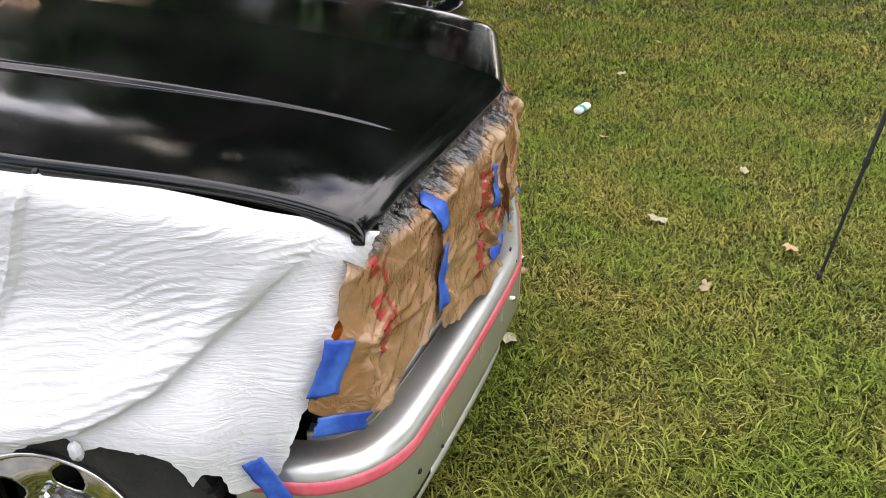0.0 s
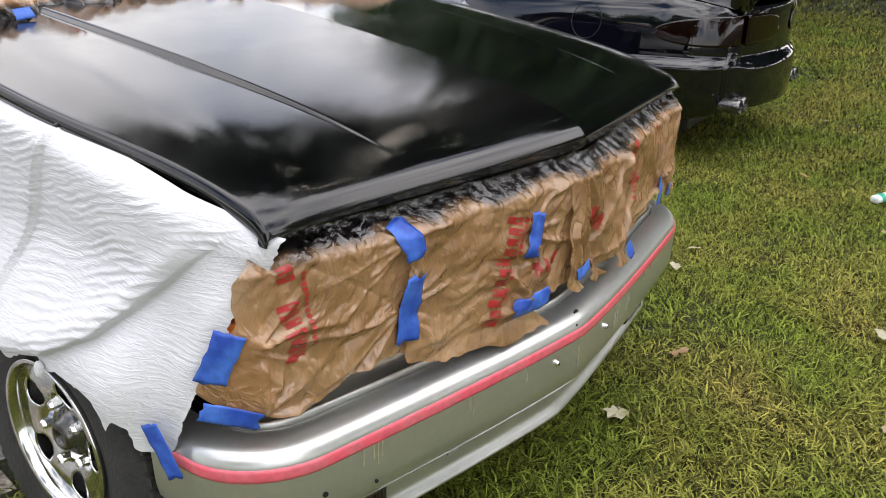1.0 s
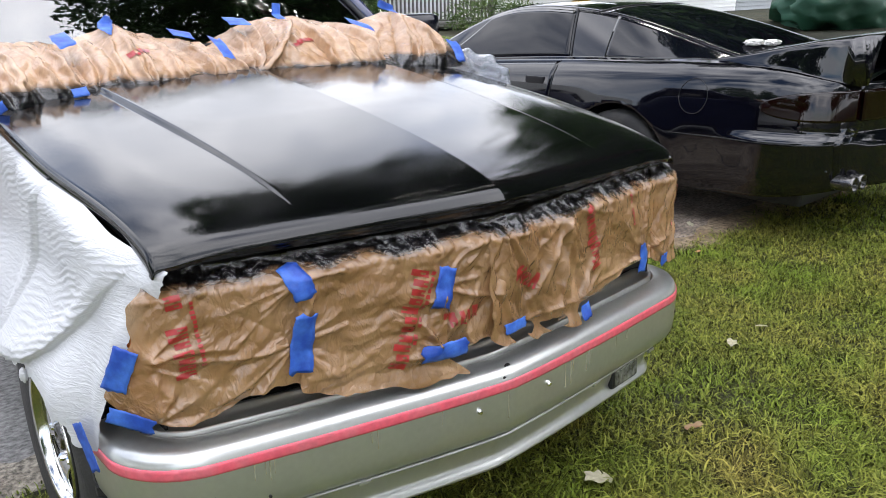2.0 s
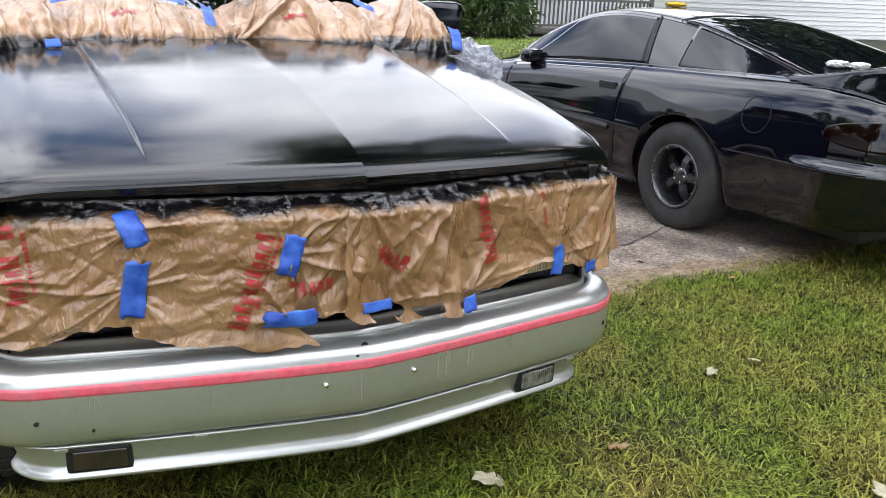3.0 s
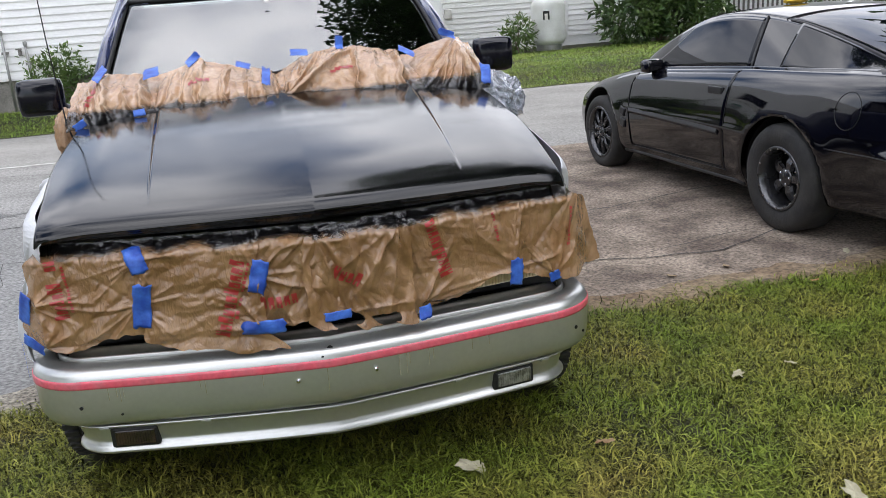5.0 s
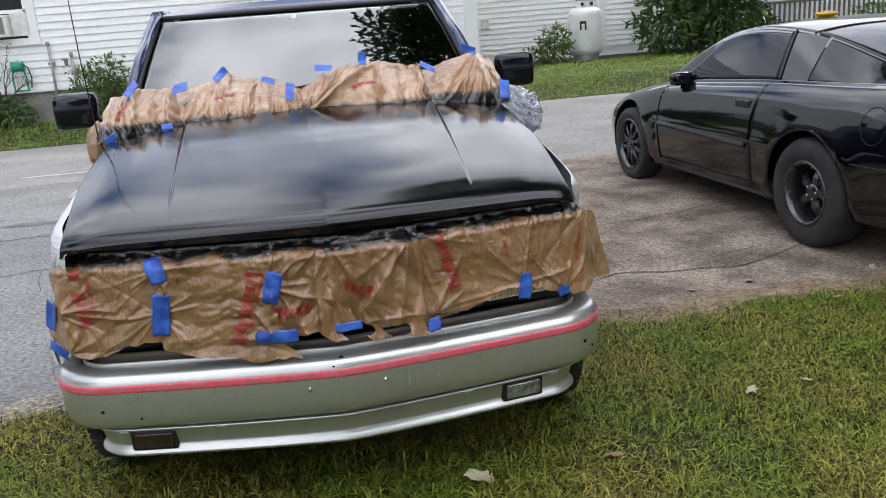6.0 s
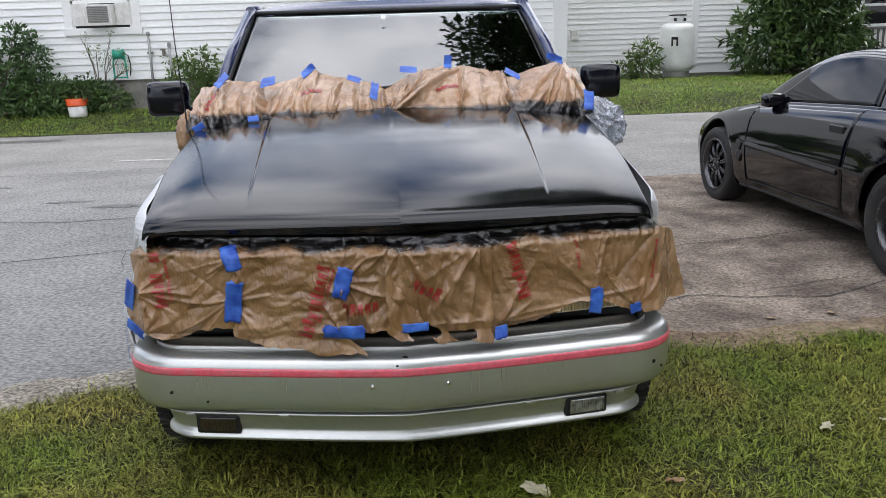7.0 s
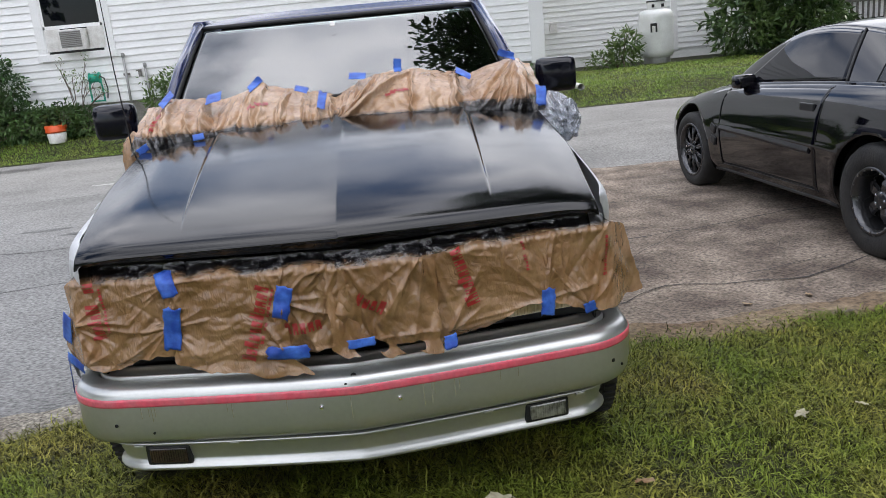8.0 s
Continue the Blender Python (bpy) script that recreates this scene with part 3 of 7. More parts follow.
grass_patch("grass", "short uneven lawn grass with yellowed patches", [
    (-2.2, -1.6, 3.6, 1.6, 9000, 0.0065), (-2.2, -1.6, 3.6, 1.6, 7000, 0.0045), (-2.6, -2.3, 1.5, -1.6, 6000, 0.008), (3.6, -2.2, 6.5, 1.8, 7000, 0.0085), (1.5, -2.2, 3.6, -1.6, 6000, 0.0085), (1.5, -3.2, 6.5, -2.2, 2400, 0.007), (-4.5, -1.2, -2.2, 1.4, 2500, 0.007),
    (5.3, 1.8, 9.5, 6.5, 2600, 0.011), (6.5, -5.0, 12.0, 3.0, 2100, 0.012), (12.0, -6.0, 20.0, 6.0, 220, 0.024), (-6.5, -6.5, -2.2, -1.0, 720, 0.015), (-2.6, -6.5, 6.5, -2.2, 720, 0.015), (6.5, -6.5, 12.0, -5.0, 720, 0.015), (-6.5, -1.0, -4.5, 1.2, 720, 0.015)], 1)
grass_patch("grass", "rough grass on the bank before the house", [(-9.5, 11.95, 9.0, 13.6, 2200, 0.009), (3.4, 13.6, 12.0, 17.0, 900, 0.011)], 2, (0.022, 0.048), M_GRASS_BANK)


# ---- pickup truck ----
truck = thing("pickup_truck", "pickup truck with fresh black hood and silver bumper, masked for painting", "pickup truck")


def front_y(x):
    """The front edge of the hood: a shallow V in plan, rounded off at the corners."""
    a = abs(x)
    return 0.045 + 0.125 * (a / 0.82) ** 1.06 + 2.6 * max(a - 0.77, 0) ** 2


def crease(d):
    """Where the pressed crease stands at d behind the hood's front edge, and how wide its flank is."""
    return 0.487 + 0.045 * d, 0.004 + 0.011 * smooth01((d - 0.05) / 1.0)


def hood_z(x, y):
    d = max(y - front_y(x), 0.0)
    a = abs(x)
    z = 1.014 + 0.022 * (1 - math.exp(-d / 0.011)) + 0.042 * (1 - math.exp(-max(d - 0.01, 0) / 0.15)) + 0.140 * d - 0.010 * d * d
    z -= 0.020 * a
    z -= 0.016 * smooth01((a - 0.62) / 0.26) ** 2
    edge, wide = crease(d)
    rise = 0.012 * min(max((d - 0.08) / 0.6, 0), 1) ** 0.8
    return z + rise * (1 - min(max((a - edge) / wide, 0), 1))


def hood():
    """Columns follow the middle ridge, the two creases and the rolled side edges, so that each stays sharp."""
    inner = [0, 0.005, 0.012] + [0.03 + 0.95 * i / 34 for i in range(35)] + [0.99]
    outer = [2.02] + [2.05 + 0.92 * i / 24 for i in range(25)] + [2.985]
    half = inner + [1, 1.25, 1.5, 1.75, 2] + outer + [3, 3.2, 3.4, 3.6, 3.8, 4.0]
    columns = [-c for c in half[:0:-1]] + half
    rows = [0.16 * i / 14 for i in range(15)] + [0.16 + i / 95 for i in range(1, 96)]
    verts = []
    for k in rows:
        t = max(k - 0.16, 0) ** 1.9
        for c in columns:
            sg, c = (1 if c >= 0 else -1), abs(c)
            d = t * 1.25
            edge, wide = crease(d)
            side = 0.822 + 0.046 * smooth01(d / 0.7)
            roll = max(c - 3, 0)
            if c <= 1:
                a = edge * c
            elif c <= 2:
                a = edge + wide * (c - 1)
            else:
                a = edge + wide + (side - edge - wide) * (min(c, 3) - 2)
            x, y0 = sg * a, front_y(a)
            y = y0 + t * (1.36 - y0)
            z = hood_z(x, y)
            if k < 0.16:            # rolled front lip, seen from below the edge up to the crest
                q = k / 0.16 * math.pi / 2
                y, z = (y0 + 0.044 - 0.13 * q, 0.976 + q * 0.04) if q < 0.3 else (y0 + 0.016 * (1 - math.sin(q)), z - 0.016 + 0.016 * math.sin(q))
            q = roll * math.pi / 2
            verts.append((x + sg * 0.012 * math.sin(q), y, max(z - 0.026 * (1 - math.cos(q)), 0.968)))
    n = len(columns)
    faces = [(j * n + i, j * n + i + 1, (j + 1) * n + i + 1, (j + 1) * n + i) for j in range(len(rows) - 1) for i in range(n - 1)]
    ob = mesh_object("hood", verts, faces, M_HOOD, truck, "satin black freshly sprayed hood with a middle ridge and two creases")
    md = ob.modifiers.new("thickness", "SOLIDIFY")
    md.thickness, md.offset = 0.004, 0


hood()


def bumper_plan(s):
    """The bumper's outer line in plan for s from -1 to 1: the point and its outward normal."""
    def at(q):
        a, sg = abs(q), (1 if q >= 0 else -1)
        if a < 0.72:
            x = a / 0.72 * 0.78
            y = 0.004 + 0.115 * (x / 0.78) ** 1.25
        elif a < 0.88:
            t = (a - 0.72) / 0.16 * math.pi / 2
            x, y = 0.78 + 0.165 * math.sin(t), 0.119 + 0.035 * math.sin(t) + 0.15 * (1 - math.cos(t))
        else:
            t = (a - 0.88) / 0.12
            x, y = 0.945 + 0.004 * t, 0.304 + 0.115 * t
        return Vector((sg * x, y, 0))
    p, d = at(s), at(min(s + 0.01, 1)) - at(max(s - 0.01, -1))
    nrm = Vector((d.y, -d.x, 0)).normalized()
    return p, nrm


def sweep(name, profile, mat, parent, label="", span=(-1, 1), steps=120, smooth=True):
    """Sweeps a profile of (outward, height) pairs along the bumper's line."""
    verts, faces, n = [], [], len(profile)
    for i in range(steps + 1):
        p, nr = bumper_plan(span[0] + (span[1] - span[0]) * i / steps)
        verts += [p + nr * o + Vector((0, 0, z)) for o, z in profile]
    for i in range(steps):
        for j in range(n - 1):
            k = i * n + j
            faces.append((k, k + n, k + n + 1, k + 1))
    ob = mesh_object(name, verts, faces, mat, parent, label, smooth)
    return ob


BUMPER = [(-0.079, 0.50), (-0.079, 0.578), (-0.077, 0.582), (-0.072, 0.5835), (-0.032, 0.5785), (-0.022, 0.576), (-0.013, 0.571), (-0.006, 0.563), (-0.001, 0.551),
          (0.001, 0.535), (0.0015, 0.51), (0.001, 0.48), (-0.001, 0.44), (-0.006, 0.41), (-0.016, 0.392), (-0.040, 0.385), (-0.100, 0.383)]
bumper = sweep("bumper", BUMPER, M_SILVER, truck, "glossy silver painted bumper with water streaks")
STRIPE = [(0.0000, 0.5485), (0.0022, 0.5475), (0.0034, 0.540), (0.0036, 0.528), (0.003, 0.5215), (0.0005, 0.5205)]
sweep("stripe", STRIPE, M_RED, bumper, "faded red pinstripe along the bumper", (-0.97, 0.97))
sweep("gap_seal", [(-0.0785, 0.566), (-0.0845, 0.566)], M_BLACK, bumper, "black rubber in the gap behind the bumper")
FILLER = [(-0.0835, 0.55), (-0.0835, 0.588), (-0.086, 0.5930), (-0.091, 0.5932), (-0.0945, 0.590), (-0.120, 0.592), (-0.134, 0.597), (-0.137, 0.603), (-0.150, 0.604), (-0.151, 0.56)]
sweep("filler_strip", FILLER, M_SILVER, truck, "silver filler strip with a bright edge behind the bumper", (-0.88, 0.88))
VALANCE = [(-0.095, 0.375), (-0.036, 0.375), (-0.030, 0.371), (-0.033, 0.366), (-0.055, 0.358), (-0.060, 0.350), (-0.066, 0.32), (-0.073, 0.302), (-0.073, 0.293), (-0.065, 0.281), (-0.057, 0.272), (-0.056, 0.266), (-0.066, 0.257), (-0.11, 0.255)]
valance = sweep("valance", VALANCE, M_SILVER, truck, "silver lower valance with a bright flared lip", (-0.885, 0.885))
for v in valance.data.vertices:        # it is drawn in at its ends
    v.co.x *= 0.955


def on_bumper(x, out, z, tilt=0.0):
    s = 0.72 * abs(x) / 0.78 * (1 if x >= 0 else -1)
    p, nr = bumper_plan(s)
    return Matrix.Translation(p + nr * out + Vector((0, 0, z))) @ Matrix.Rotation(math.atan2(nr.y, nr.x) + math.pi / 2, 4, "Z")


for sx in (-1, 1):
    m = on_bumper(-0.660 if sx < 0 else 0.632, -0.074, 0.317)
    lamp = part("fog_lamp", box_bm((-0.078, -0.012, -0.036), (0.078, 0.05, 0.036), 0.010), M_BLACK, valance, "rectangular fog lamp with ribbed lens")
    lamp.matrix_basis = m
    # the left lens is coloured darker and redder than the right one
    fog = M_LENS_DARK if sx < 0 else M_LENS
    part("lens", box_bm((-0.062, -0.016, -0.026), (0.066, 0.0, 0.026), 0.005), fog, lamp, "dark ribbed lens with a red tinge" if sx < 0 else "ribbed clear lens")
    for i in range(15):
        part("lens_rib", box_bm((-0.060 + i * 0.0084, -0.0185, -0.023), (-0.0565 + i * 0.0084, -0.015, 0.023)), fog, lamp)
for x in (-0.112, 0.133):
    bolt = part("bolt", lathe([(0.0001, -0.007), (0.005, -0.006), (0.0075, -0.002), (0.0075, 0.004)], 12, "y"), M_CHROME, bumper)
    bolt.matrix_basis = on_bumper(x, 0.004, 0.488)
for x, z, r in ((-0.78, 0.46, 0.006), (-0.66, 0.43, 0.004), (0.83, 0.47, 0.007), (0.86, 0.44, 0.005), (-0.004, 0.574, 0.010), (-0.03, 0.556, 0.005)):
    chip = part("paint_chip", lathe([(0.0001, -0.0015), (r, -0.001), (r, 0.003)], 9, "y"), M_BLACK, bumper)
    chip.matrix_basis = on_bumper(x, -0.024 if z > 0.57 else -0.004 if z > 0.55 else 0.002, z)
for x in (-0.42, 0.42, -0.74, 0.74):
    clip_b = part("valance_clip", box_bm((-0.016, -0.003, -0.005), (0.016, 0.02, 0.005), 0.002), M_SILVER, valance)
    clip_b.matrix_basis = on_bumper(x, -0.034, 0.366)

drip_rng = random.Random(4)
for x in (-0.69, -0.665, -0.655, -0.645, -0.41, -0.395, -0.02, 0.21, 0.235, 0.245, 0.31, 0.325, 0.46, 0.52, -0.22):
    L = drip_rng.uniform(0.025, 0.085)
    drip = part("dried_drip", box_bm((-0.0008, -0.0006, -L), (0.0008, 0.002, 0), 0.0003), M_PALE, bumper, "thin pale dried drip")
    drip.matrix_basis = on_bumper(x, 0.0022, 0.520)

# grille and headlamps, half hidden behind the bags
grille = part("grille", box_bm((-0.50, 0.19, 0.63), (0.50, 0.24, 0.95), 0.006), M_BLACK, truck, "black louvred grille")
for i in range(9):
    bm = bmesh.new()
    n = 24
    rows = []
    z = 0.645 + i * 0.033
    for k in range(n + 1):
        x = -0.5 + k / n
        y = front_y(x) + 0.075
        rows.append([bm.verts.new((x, y + dy, z + dz)) for dy, dz in ((0, 0), (0.004, 0.012), (0.03, 0.016), (0.03, 0.004))])
    for a, b in zip(rows, rows[1:]):
        for j in range(4):
            bm.faces.new((a[j], b[j], b[(j + 1) % 4], a[(j + 1) % 4]))
    part("grille_bar", bm, M_CARTRIM, grille)
for sx in (-1, 1):
    head = part("headlamp", box_bm((-0.15, 0, -0.085), (0.15, 0.06, 0.085), 0.012), M_AMBER, truck, "ribbed amber-tinted headlamp")
    head.matrix_basis = pose(sx * 0.66, front_y(0.66) + 0.055, 0.735, 0, 0, sx * 11)
    for i in range(24):
        part("lens_rib", box_bm((-0.14 + i * 0.012, -0.004, -0.078), (-0.135 + i * 0.012, 0.003, 0.078)), M_AMBER, head)
for sx in (-1, 1):
    marker = part("corner_lamp", box_bm((-0.045, 0, -0.085), (0.045, 0.05, 0.085), 0.01), M_MARKER, truck, "orange corner lamp")
    marker.matrix_basis = pose(sx * 0.855, front_y(0.82) + 0.045, 0.735, 0, 0, sx * 35)
part("grille_shelf", box_bm((-0.80, 0.262, 0.560), (0.80, 0.34, 0.590), 0.004), M_BLACK, truck)
part("radiator_support", box_bm((-0.82, 0.27, 0.60), (0.82, 0.33, 0.97), 0.01), M_BLACK, truck)


def fender(sx):
    """Front fender: a curved side sheet with a round wheel opening."""
    def place(u, v):
        y = 0.25 + u * 1.35
        top = hood_z(0.80, y) - 0.012
        z = 0.47 + (top - 0.47) * v
        x = 0.888 - 0.045 * v ** 5 - 0.02 * (1 - v) - 0.05 * (1 - smooth01(u / 0.25))
        x -= 0.015 * (1 - smooth01((v - 0.0) / 0.2))
        return (sx * x, y, z)

    def keep(u, v):
        y = 0.25 + u * 1.35
        z = 0.47 + (hood_z(0.80, y) - 0.482) * v
        return (y - 0.81) ** 2 + (z - 0.37) ** 2 > 0.44 ** 2
    ob = grid_mesh("fender", 90, 40, place, M_HOOD, truck, keep=keep, thick=0.006)
    half_well(truck, sx * 0.72, 0.81, 0.37, 0.43, 0.30)
    return ob


for sx in (-1, 1):
    fender(sx)


def truck_wheel(sx, y):
    w = new("wheel")
    w.parent = truck
    w.matrix_basis = pose(sx * 0.844, y, 0.370, 0, 0, 0 if sx > 0 else 180)
    prof = [(0.192, -0.10), (0.24, -0.112), (0.31, -0.116), (0.345, -0.104), (0.358, -0.085), (0.362, 0.0), (0.358, 0.085), (0.345, 0.104), (0.31, 0.116), (0.24, 0.112), (0.192, 0.10)]
    tyre = part("tyre", lathe(prof, 56, "x", (False, False)), M_RUBBER, w, "worn black tyre with blocky tread", True)
    bm = bmesh.new()
    for i in range(64):
        a = 2 * math.pi * i / 64
        for k, (x0, x1) in enumerate(((-0.10, -0.055), (-0.045, -0.004), (0.004, 0.045), (0.055, 0.10))):
            rot = Matrix.Rotation(a + 0.045 * (k % 2), 4, "X")
            box(bm, (x0, -0.011, 0.352), (x1, 0.011, 0.3695), 0, rot)
    part("tread", bm, M_RUBBER, tyre)
    rim = part("rim", lathe([(0.193, 0.10), (0.199, 0.112), (0.193, 0.116), (0.184, 0.110), (0.181, 0.085), (0.172, -0.02), (0.172, -0.08)], 48, "x", (False, False)), M_WHEEL, w, "polished chrome rim with five oval openings", True)

    def face(u, v):
        a, r = 2 * math.pi * u, 0.055 + 0.128 * v
        x = 0.060 + 0.036 * math.sin(math.pi / 2 * min(v * 1.4, 1)) - 0.012 * v
        return (x, r * math.cos(a), r * math.sin(a))

    def solid(u, v):
        r = 0.055 + 0.128 * v
        a = (u * 5 + 0.5) % 1.0 - 0.5
        da, dr = a * 2 * math.pi / 5 * r, r - 0.128
        return (da / 0.036) ** 2 + (dr / 0.032) ** 2 > 1
    grid_mesh("rim_face", 160, 22, face, M_WHEEL, rim, "chrome disc with oval openings", solid, 0.006)
    part("hub_cap", lathe([(0.062, 0.03), (0.062, 0.062), (0.058, 0.068), (0.047, 0.069), (0.046, 0.078), (0.040, 0.080), (0.038, 0.092), (0.032, 0.097), (0.019, 0.098), (0.017, 0.093), (0.0001, 0.093)], 32, "x"), M_HUB, w, "grimy dark metal hub cap", True)
    for i in range(5):
        a = 2 * math.pi * (i + 0.5) / 5
        nut = part("lug_nut", lathe([(0.012, 0.06), (0.012, 0.090), (0.008, 0.097), (0.0001, 0.098)], 6, "x"), M_CHROME, w)
        nut.matrix_basis = pose(0, 0.076 * math.cos(a), 0.076 * math.sin(a))
    part("brake_drum", lathe([(0.16, -0.06), (0.16, 0.01), (0.0001, 0.012)], 32, "x"), M_BLACK, w)
    return w


for sx in (-1, 1):
    truck_wheel(sx, 0.81)
    truck_wheel(sx, 4.20)

# cab, doors and bed
CAB_BASE_Y, CAB_BASE_Z, CAB_TOP_Y, CAB_TOP_Z = 1.72, 1.26, 2.38, 1.695


def cab():
    # lower body sides
    for sx in (-1, 1):
        def place(u, v, sx=sx):
            y = 1.60 + u * 1.75
            z = 0.40 + v * 0.86
            x = 0.925 - 0.05 * v ** 4 - 0.03 * (1 - v) ** 2
            return (sx * x, y, z)
        door = grid_mesh("door", 30, 24, place, M_TRUCK, truck, "closed cab door", thick=0.01)
        h = part("handle", box_bm((-0.012, -0.08, -0.02), (0.012, 0.08, 0.02), 0.008), M_CARTRIM, door)
        h.matrix_basis = pose(sx * 0.925, 3.1, 1.05)

        def bed(u, v, sx=sx):
            y, z = 3.37 + u * 1.95, 0.45 + v * 0.62
            return (sx * (0.93 - 0.04 * v ** 4), y, z)
        grid_mesh("bed_side", 50, 20, bed, M_TRUCK, truck, keep=lambda u, v: (3.37 + u * 1.95 - 4.20) ** 2 + (0.45 + v * 0.62 - 0.36) ** 2 > 0.43 ** 2, thick=0.01)
    part("bed_floor", box_bm((-0.88, 3.37, 0.62), (0.88, 5.30, 0.66), 0.004), M_BLACK, truck)
    part("tailgate", box_bm((-0.88, 5.28, 0.55), (0.88, 5.33, 1.06), 0.015), M_TRUCK, truck)
    part("bed_front", box_bm((-0.88, 3.36, 0.5), (0.88, 3.40, 1.06), 0.01), M_TRUCK, truck)
    part("cowl", box_bm((-0.86, 1.34, 1.10), (0.86, 1.74, 1.235), 0.02), M_BLACK, truck)
    part("chassis", box_bm((-0.60, 0.4, 0.30), (0.60, 5.2, 0.50), 0.02), M_BLACK, truck)

    # roof with rounded edges
    def roof(u, v):
        x = (2 * u - 1)
        y = 2.36 + v * 0.95
        half = 0.765
        z = 1.745 - 0.045 * abs(x) ** 4 - 0.045 * (1 - smooth01(v / 0.10)) - 0.04 * smooth01((v - 0.88) / 0.12)
        return (x * half, y, z)
    grid_mesh("roof", 40, 24, roof, M_TRUCK, truck, "glossy blue-black cab roof", thick=0.012)
    # pillars
    for sx in (-1, 1):
        for nm, a, b, r in (("a_pillar", (0.872, 1.73, 1.25), (0.755, 2.40, 1.708), 0.030), ("b_pillar", (0.875, 3.28, 1.25), (0.755, 3.25, 1.705), 0.05), ("roof_rail", (0.758, 2.38, 1.705), (0.758, 3.28, 1.705), 0.028)):
            part(nm, tube([(sx * a[0], a[1], a[2]), (sx * (a[0] + b[0]) / 2 + sx * 0.008, (a[1] + b[1]) / 2 - 0.01, (a[2] + b[2]) / 2 + 0.012), (sx * b[0], b[1], b[2])], r, 12), M_TRUCK, truck, smooth=True)

        def side(u, v, sx=sx):
            y0, y1 = 1.78 + 0.62 * v, 3.26
            return (sx * (0.868 - 0.11 * v), y0 + (y1 - y0) * u, 1.25 + 0.45 * v)
        grid_mesh("side_window", 6, 6, side, M_TINT, truck, thick=0.004)

    def shield(u, v):
        s = 2 * u - 1
        half = 0.855 - 0.105 * v
        y = CAB_BASE_Y + (CAB_TOP_Y - CAB_BASE_Y) * v + 0.075 * s * s - 0.05
        z = CAB_BASE_Z + (CAB_TOP_Z - CAB_BASE_Z) * v + 0.012 * math.sin(math.pi * v)
        return (s * half, y, z)
    ws = grid_mesh("windshield", 30, 16, shield, M_GLASS, truck, "raked windshield reflecting a pale sky", thick=0.005)

    def rear(u, v):
        return ((2 * u - 1) * (0.84 - 0.08 * v), 3.30 - 0.03 * v, 1.25 + 0.44 * v)
    grid_mesh("rear_window", 8, 8, rear, M_TINT, truck, thick=0.004)
    # black ceramic border of the windshield
    for pts in ([shield(i / 20, 0.985) for i in range(21)], [shield(0.008, i / 20) for i in range(21)], [shield(0.992, i / 20) for i in range(21)]):
        part("windshield_seal", tube([(p[0], p[1] - 0.006, p[2] + 0.004) for p in pts], 0.013, 8), M_BLACK, truck, smooth=True)
    # interior
    part("dashboard", box_bm((-0.80, 1.80, 1.02), (0.80, 2.20, 1.24), 0.05), M_DARK_ROOM, truck)
    part("cab_floor", box_bm((-0.86, 1.75, 0.48), (0.86, 3.30, 0.52), 0.005), M_DARK_ROOM, truck)
    for x in (-0.42, 0.42):
        part("seat", box_bm((x - 0.34, 2.45, 0.55), (x + 0.34, 3.0, 0.82), 0.06), M_DARK_ROOM, truck)
        part("seat_back", box_bm((x - 0.34, 2.93, 0.75), (x + 0.34, 3.12, 1.40), 0.06), M_DARK_ROOM, truck)
        part("headrest", box_bm((x - 0.14, 2.98, 1.38), (x + 0.14, 3.10, 1.56), 0.04), M_DARK_ROOM, truck)
    wheel_ring = tube([(0.42 + 0.19 * math.cos(a * math.pi / 12), 2.30 + 0.19 * 0.45 * math.sin(a * math.pi / 12), 1.22 + 0.19 * 0.89 * math.sin(a * math.pi / 12)) for a in range(25)], 0.014, 8)
    part("steering_wheel", wheel_ring, M_DARK_ROOM, truck, smooth=True)
    part("sticker", box_bm((-0.012, -0.002, -0.012), (0.012, 0.001, 0.012)), M_WHITE_PLASTIC, truck, "small pale sticker on the glass").matrix_basis = pose(-0.03, 2.195, 1.655, -33)
    part("mirror_mount", box_bm((-0.02, -0.012, -0.01), (0.02, 0.012, 0.03), 0.004), M_BLACK, truck).matrix_basis = pose(0.0, 2.24, 1.60)
    part("inside_mirror", box_bm((-0.12, -0.012, -0.03), (0.12, 0.012, 0.03), 0.01), M_BLACK, truck).matrix_basis = pose(0.0, 2.27, 1.575)


cab()


def side_mirror(sx, x, z):
    m = part("side_mirror", box_bm((-0.100, -0.058, -0.085), (0.100, 0.058, 0.085), 0.036), M_MIRROR_SHELL, truck, "glossy black side mirror shell", True)
    m.matrix_basis = pose(sx * x, 1.84, z, 0, 0, -6 * sx)
    part("mirror_glass", box_bm((-0.078, 0.050, -0.064), (0.078, 0.058, 0.064), 0.003), M_CHROME, m)
    part("mirror_arm", tube([(-sx * 0.06, 0.01, -0.05), (-sx * 0.13, 0.02, -0.075), (-sx * 0.20, 0.02, -0.085)], 0.024, 10), M_MIRROR_SHELL, m, smooth=True)


side_mirror(-1, 1.115, 1.290)
side_mirror(1, 1.062, 1.308)
antenna = part("antenna", tube([(-0.905, 1.36, 1.12), (-0.925, 1.355, 1.20), (-0.945, 1.37, 1.55), (-0.96, 1.40, 1.95)], [0.006, 0.0035, 0.0028, 0.002], 6), M_BLACK, truck, "thin black whip antenna")
for sx, x in ((-1, -0.25), (1, 0.42)):
    part("wiper", tube([(x - 0.05, 1.66, 1.275), (x + 0.15, 1.70, 1.315), (x + 0.38, 1.73, 1.33)], 0.007, 6), M_BLACK, truck)


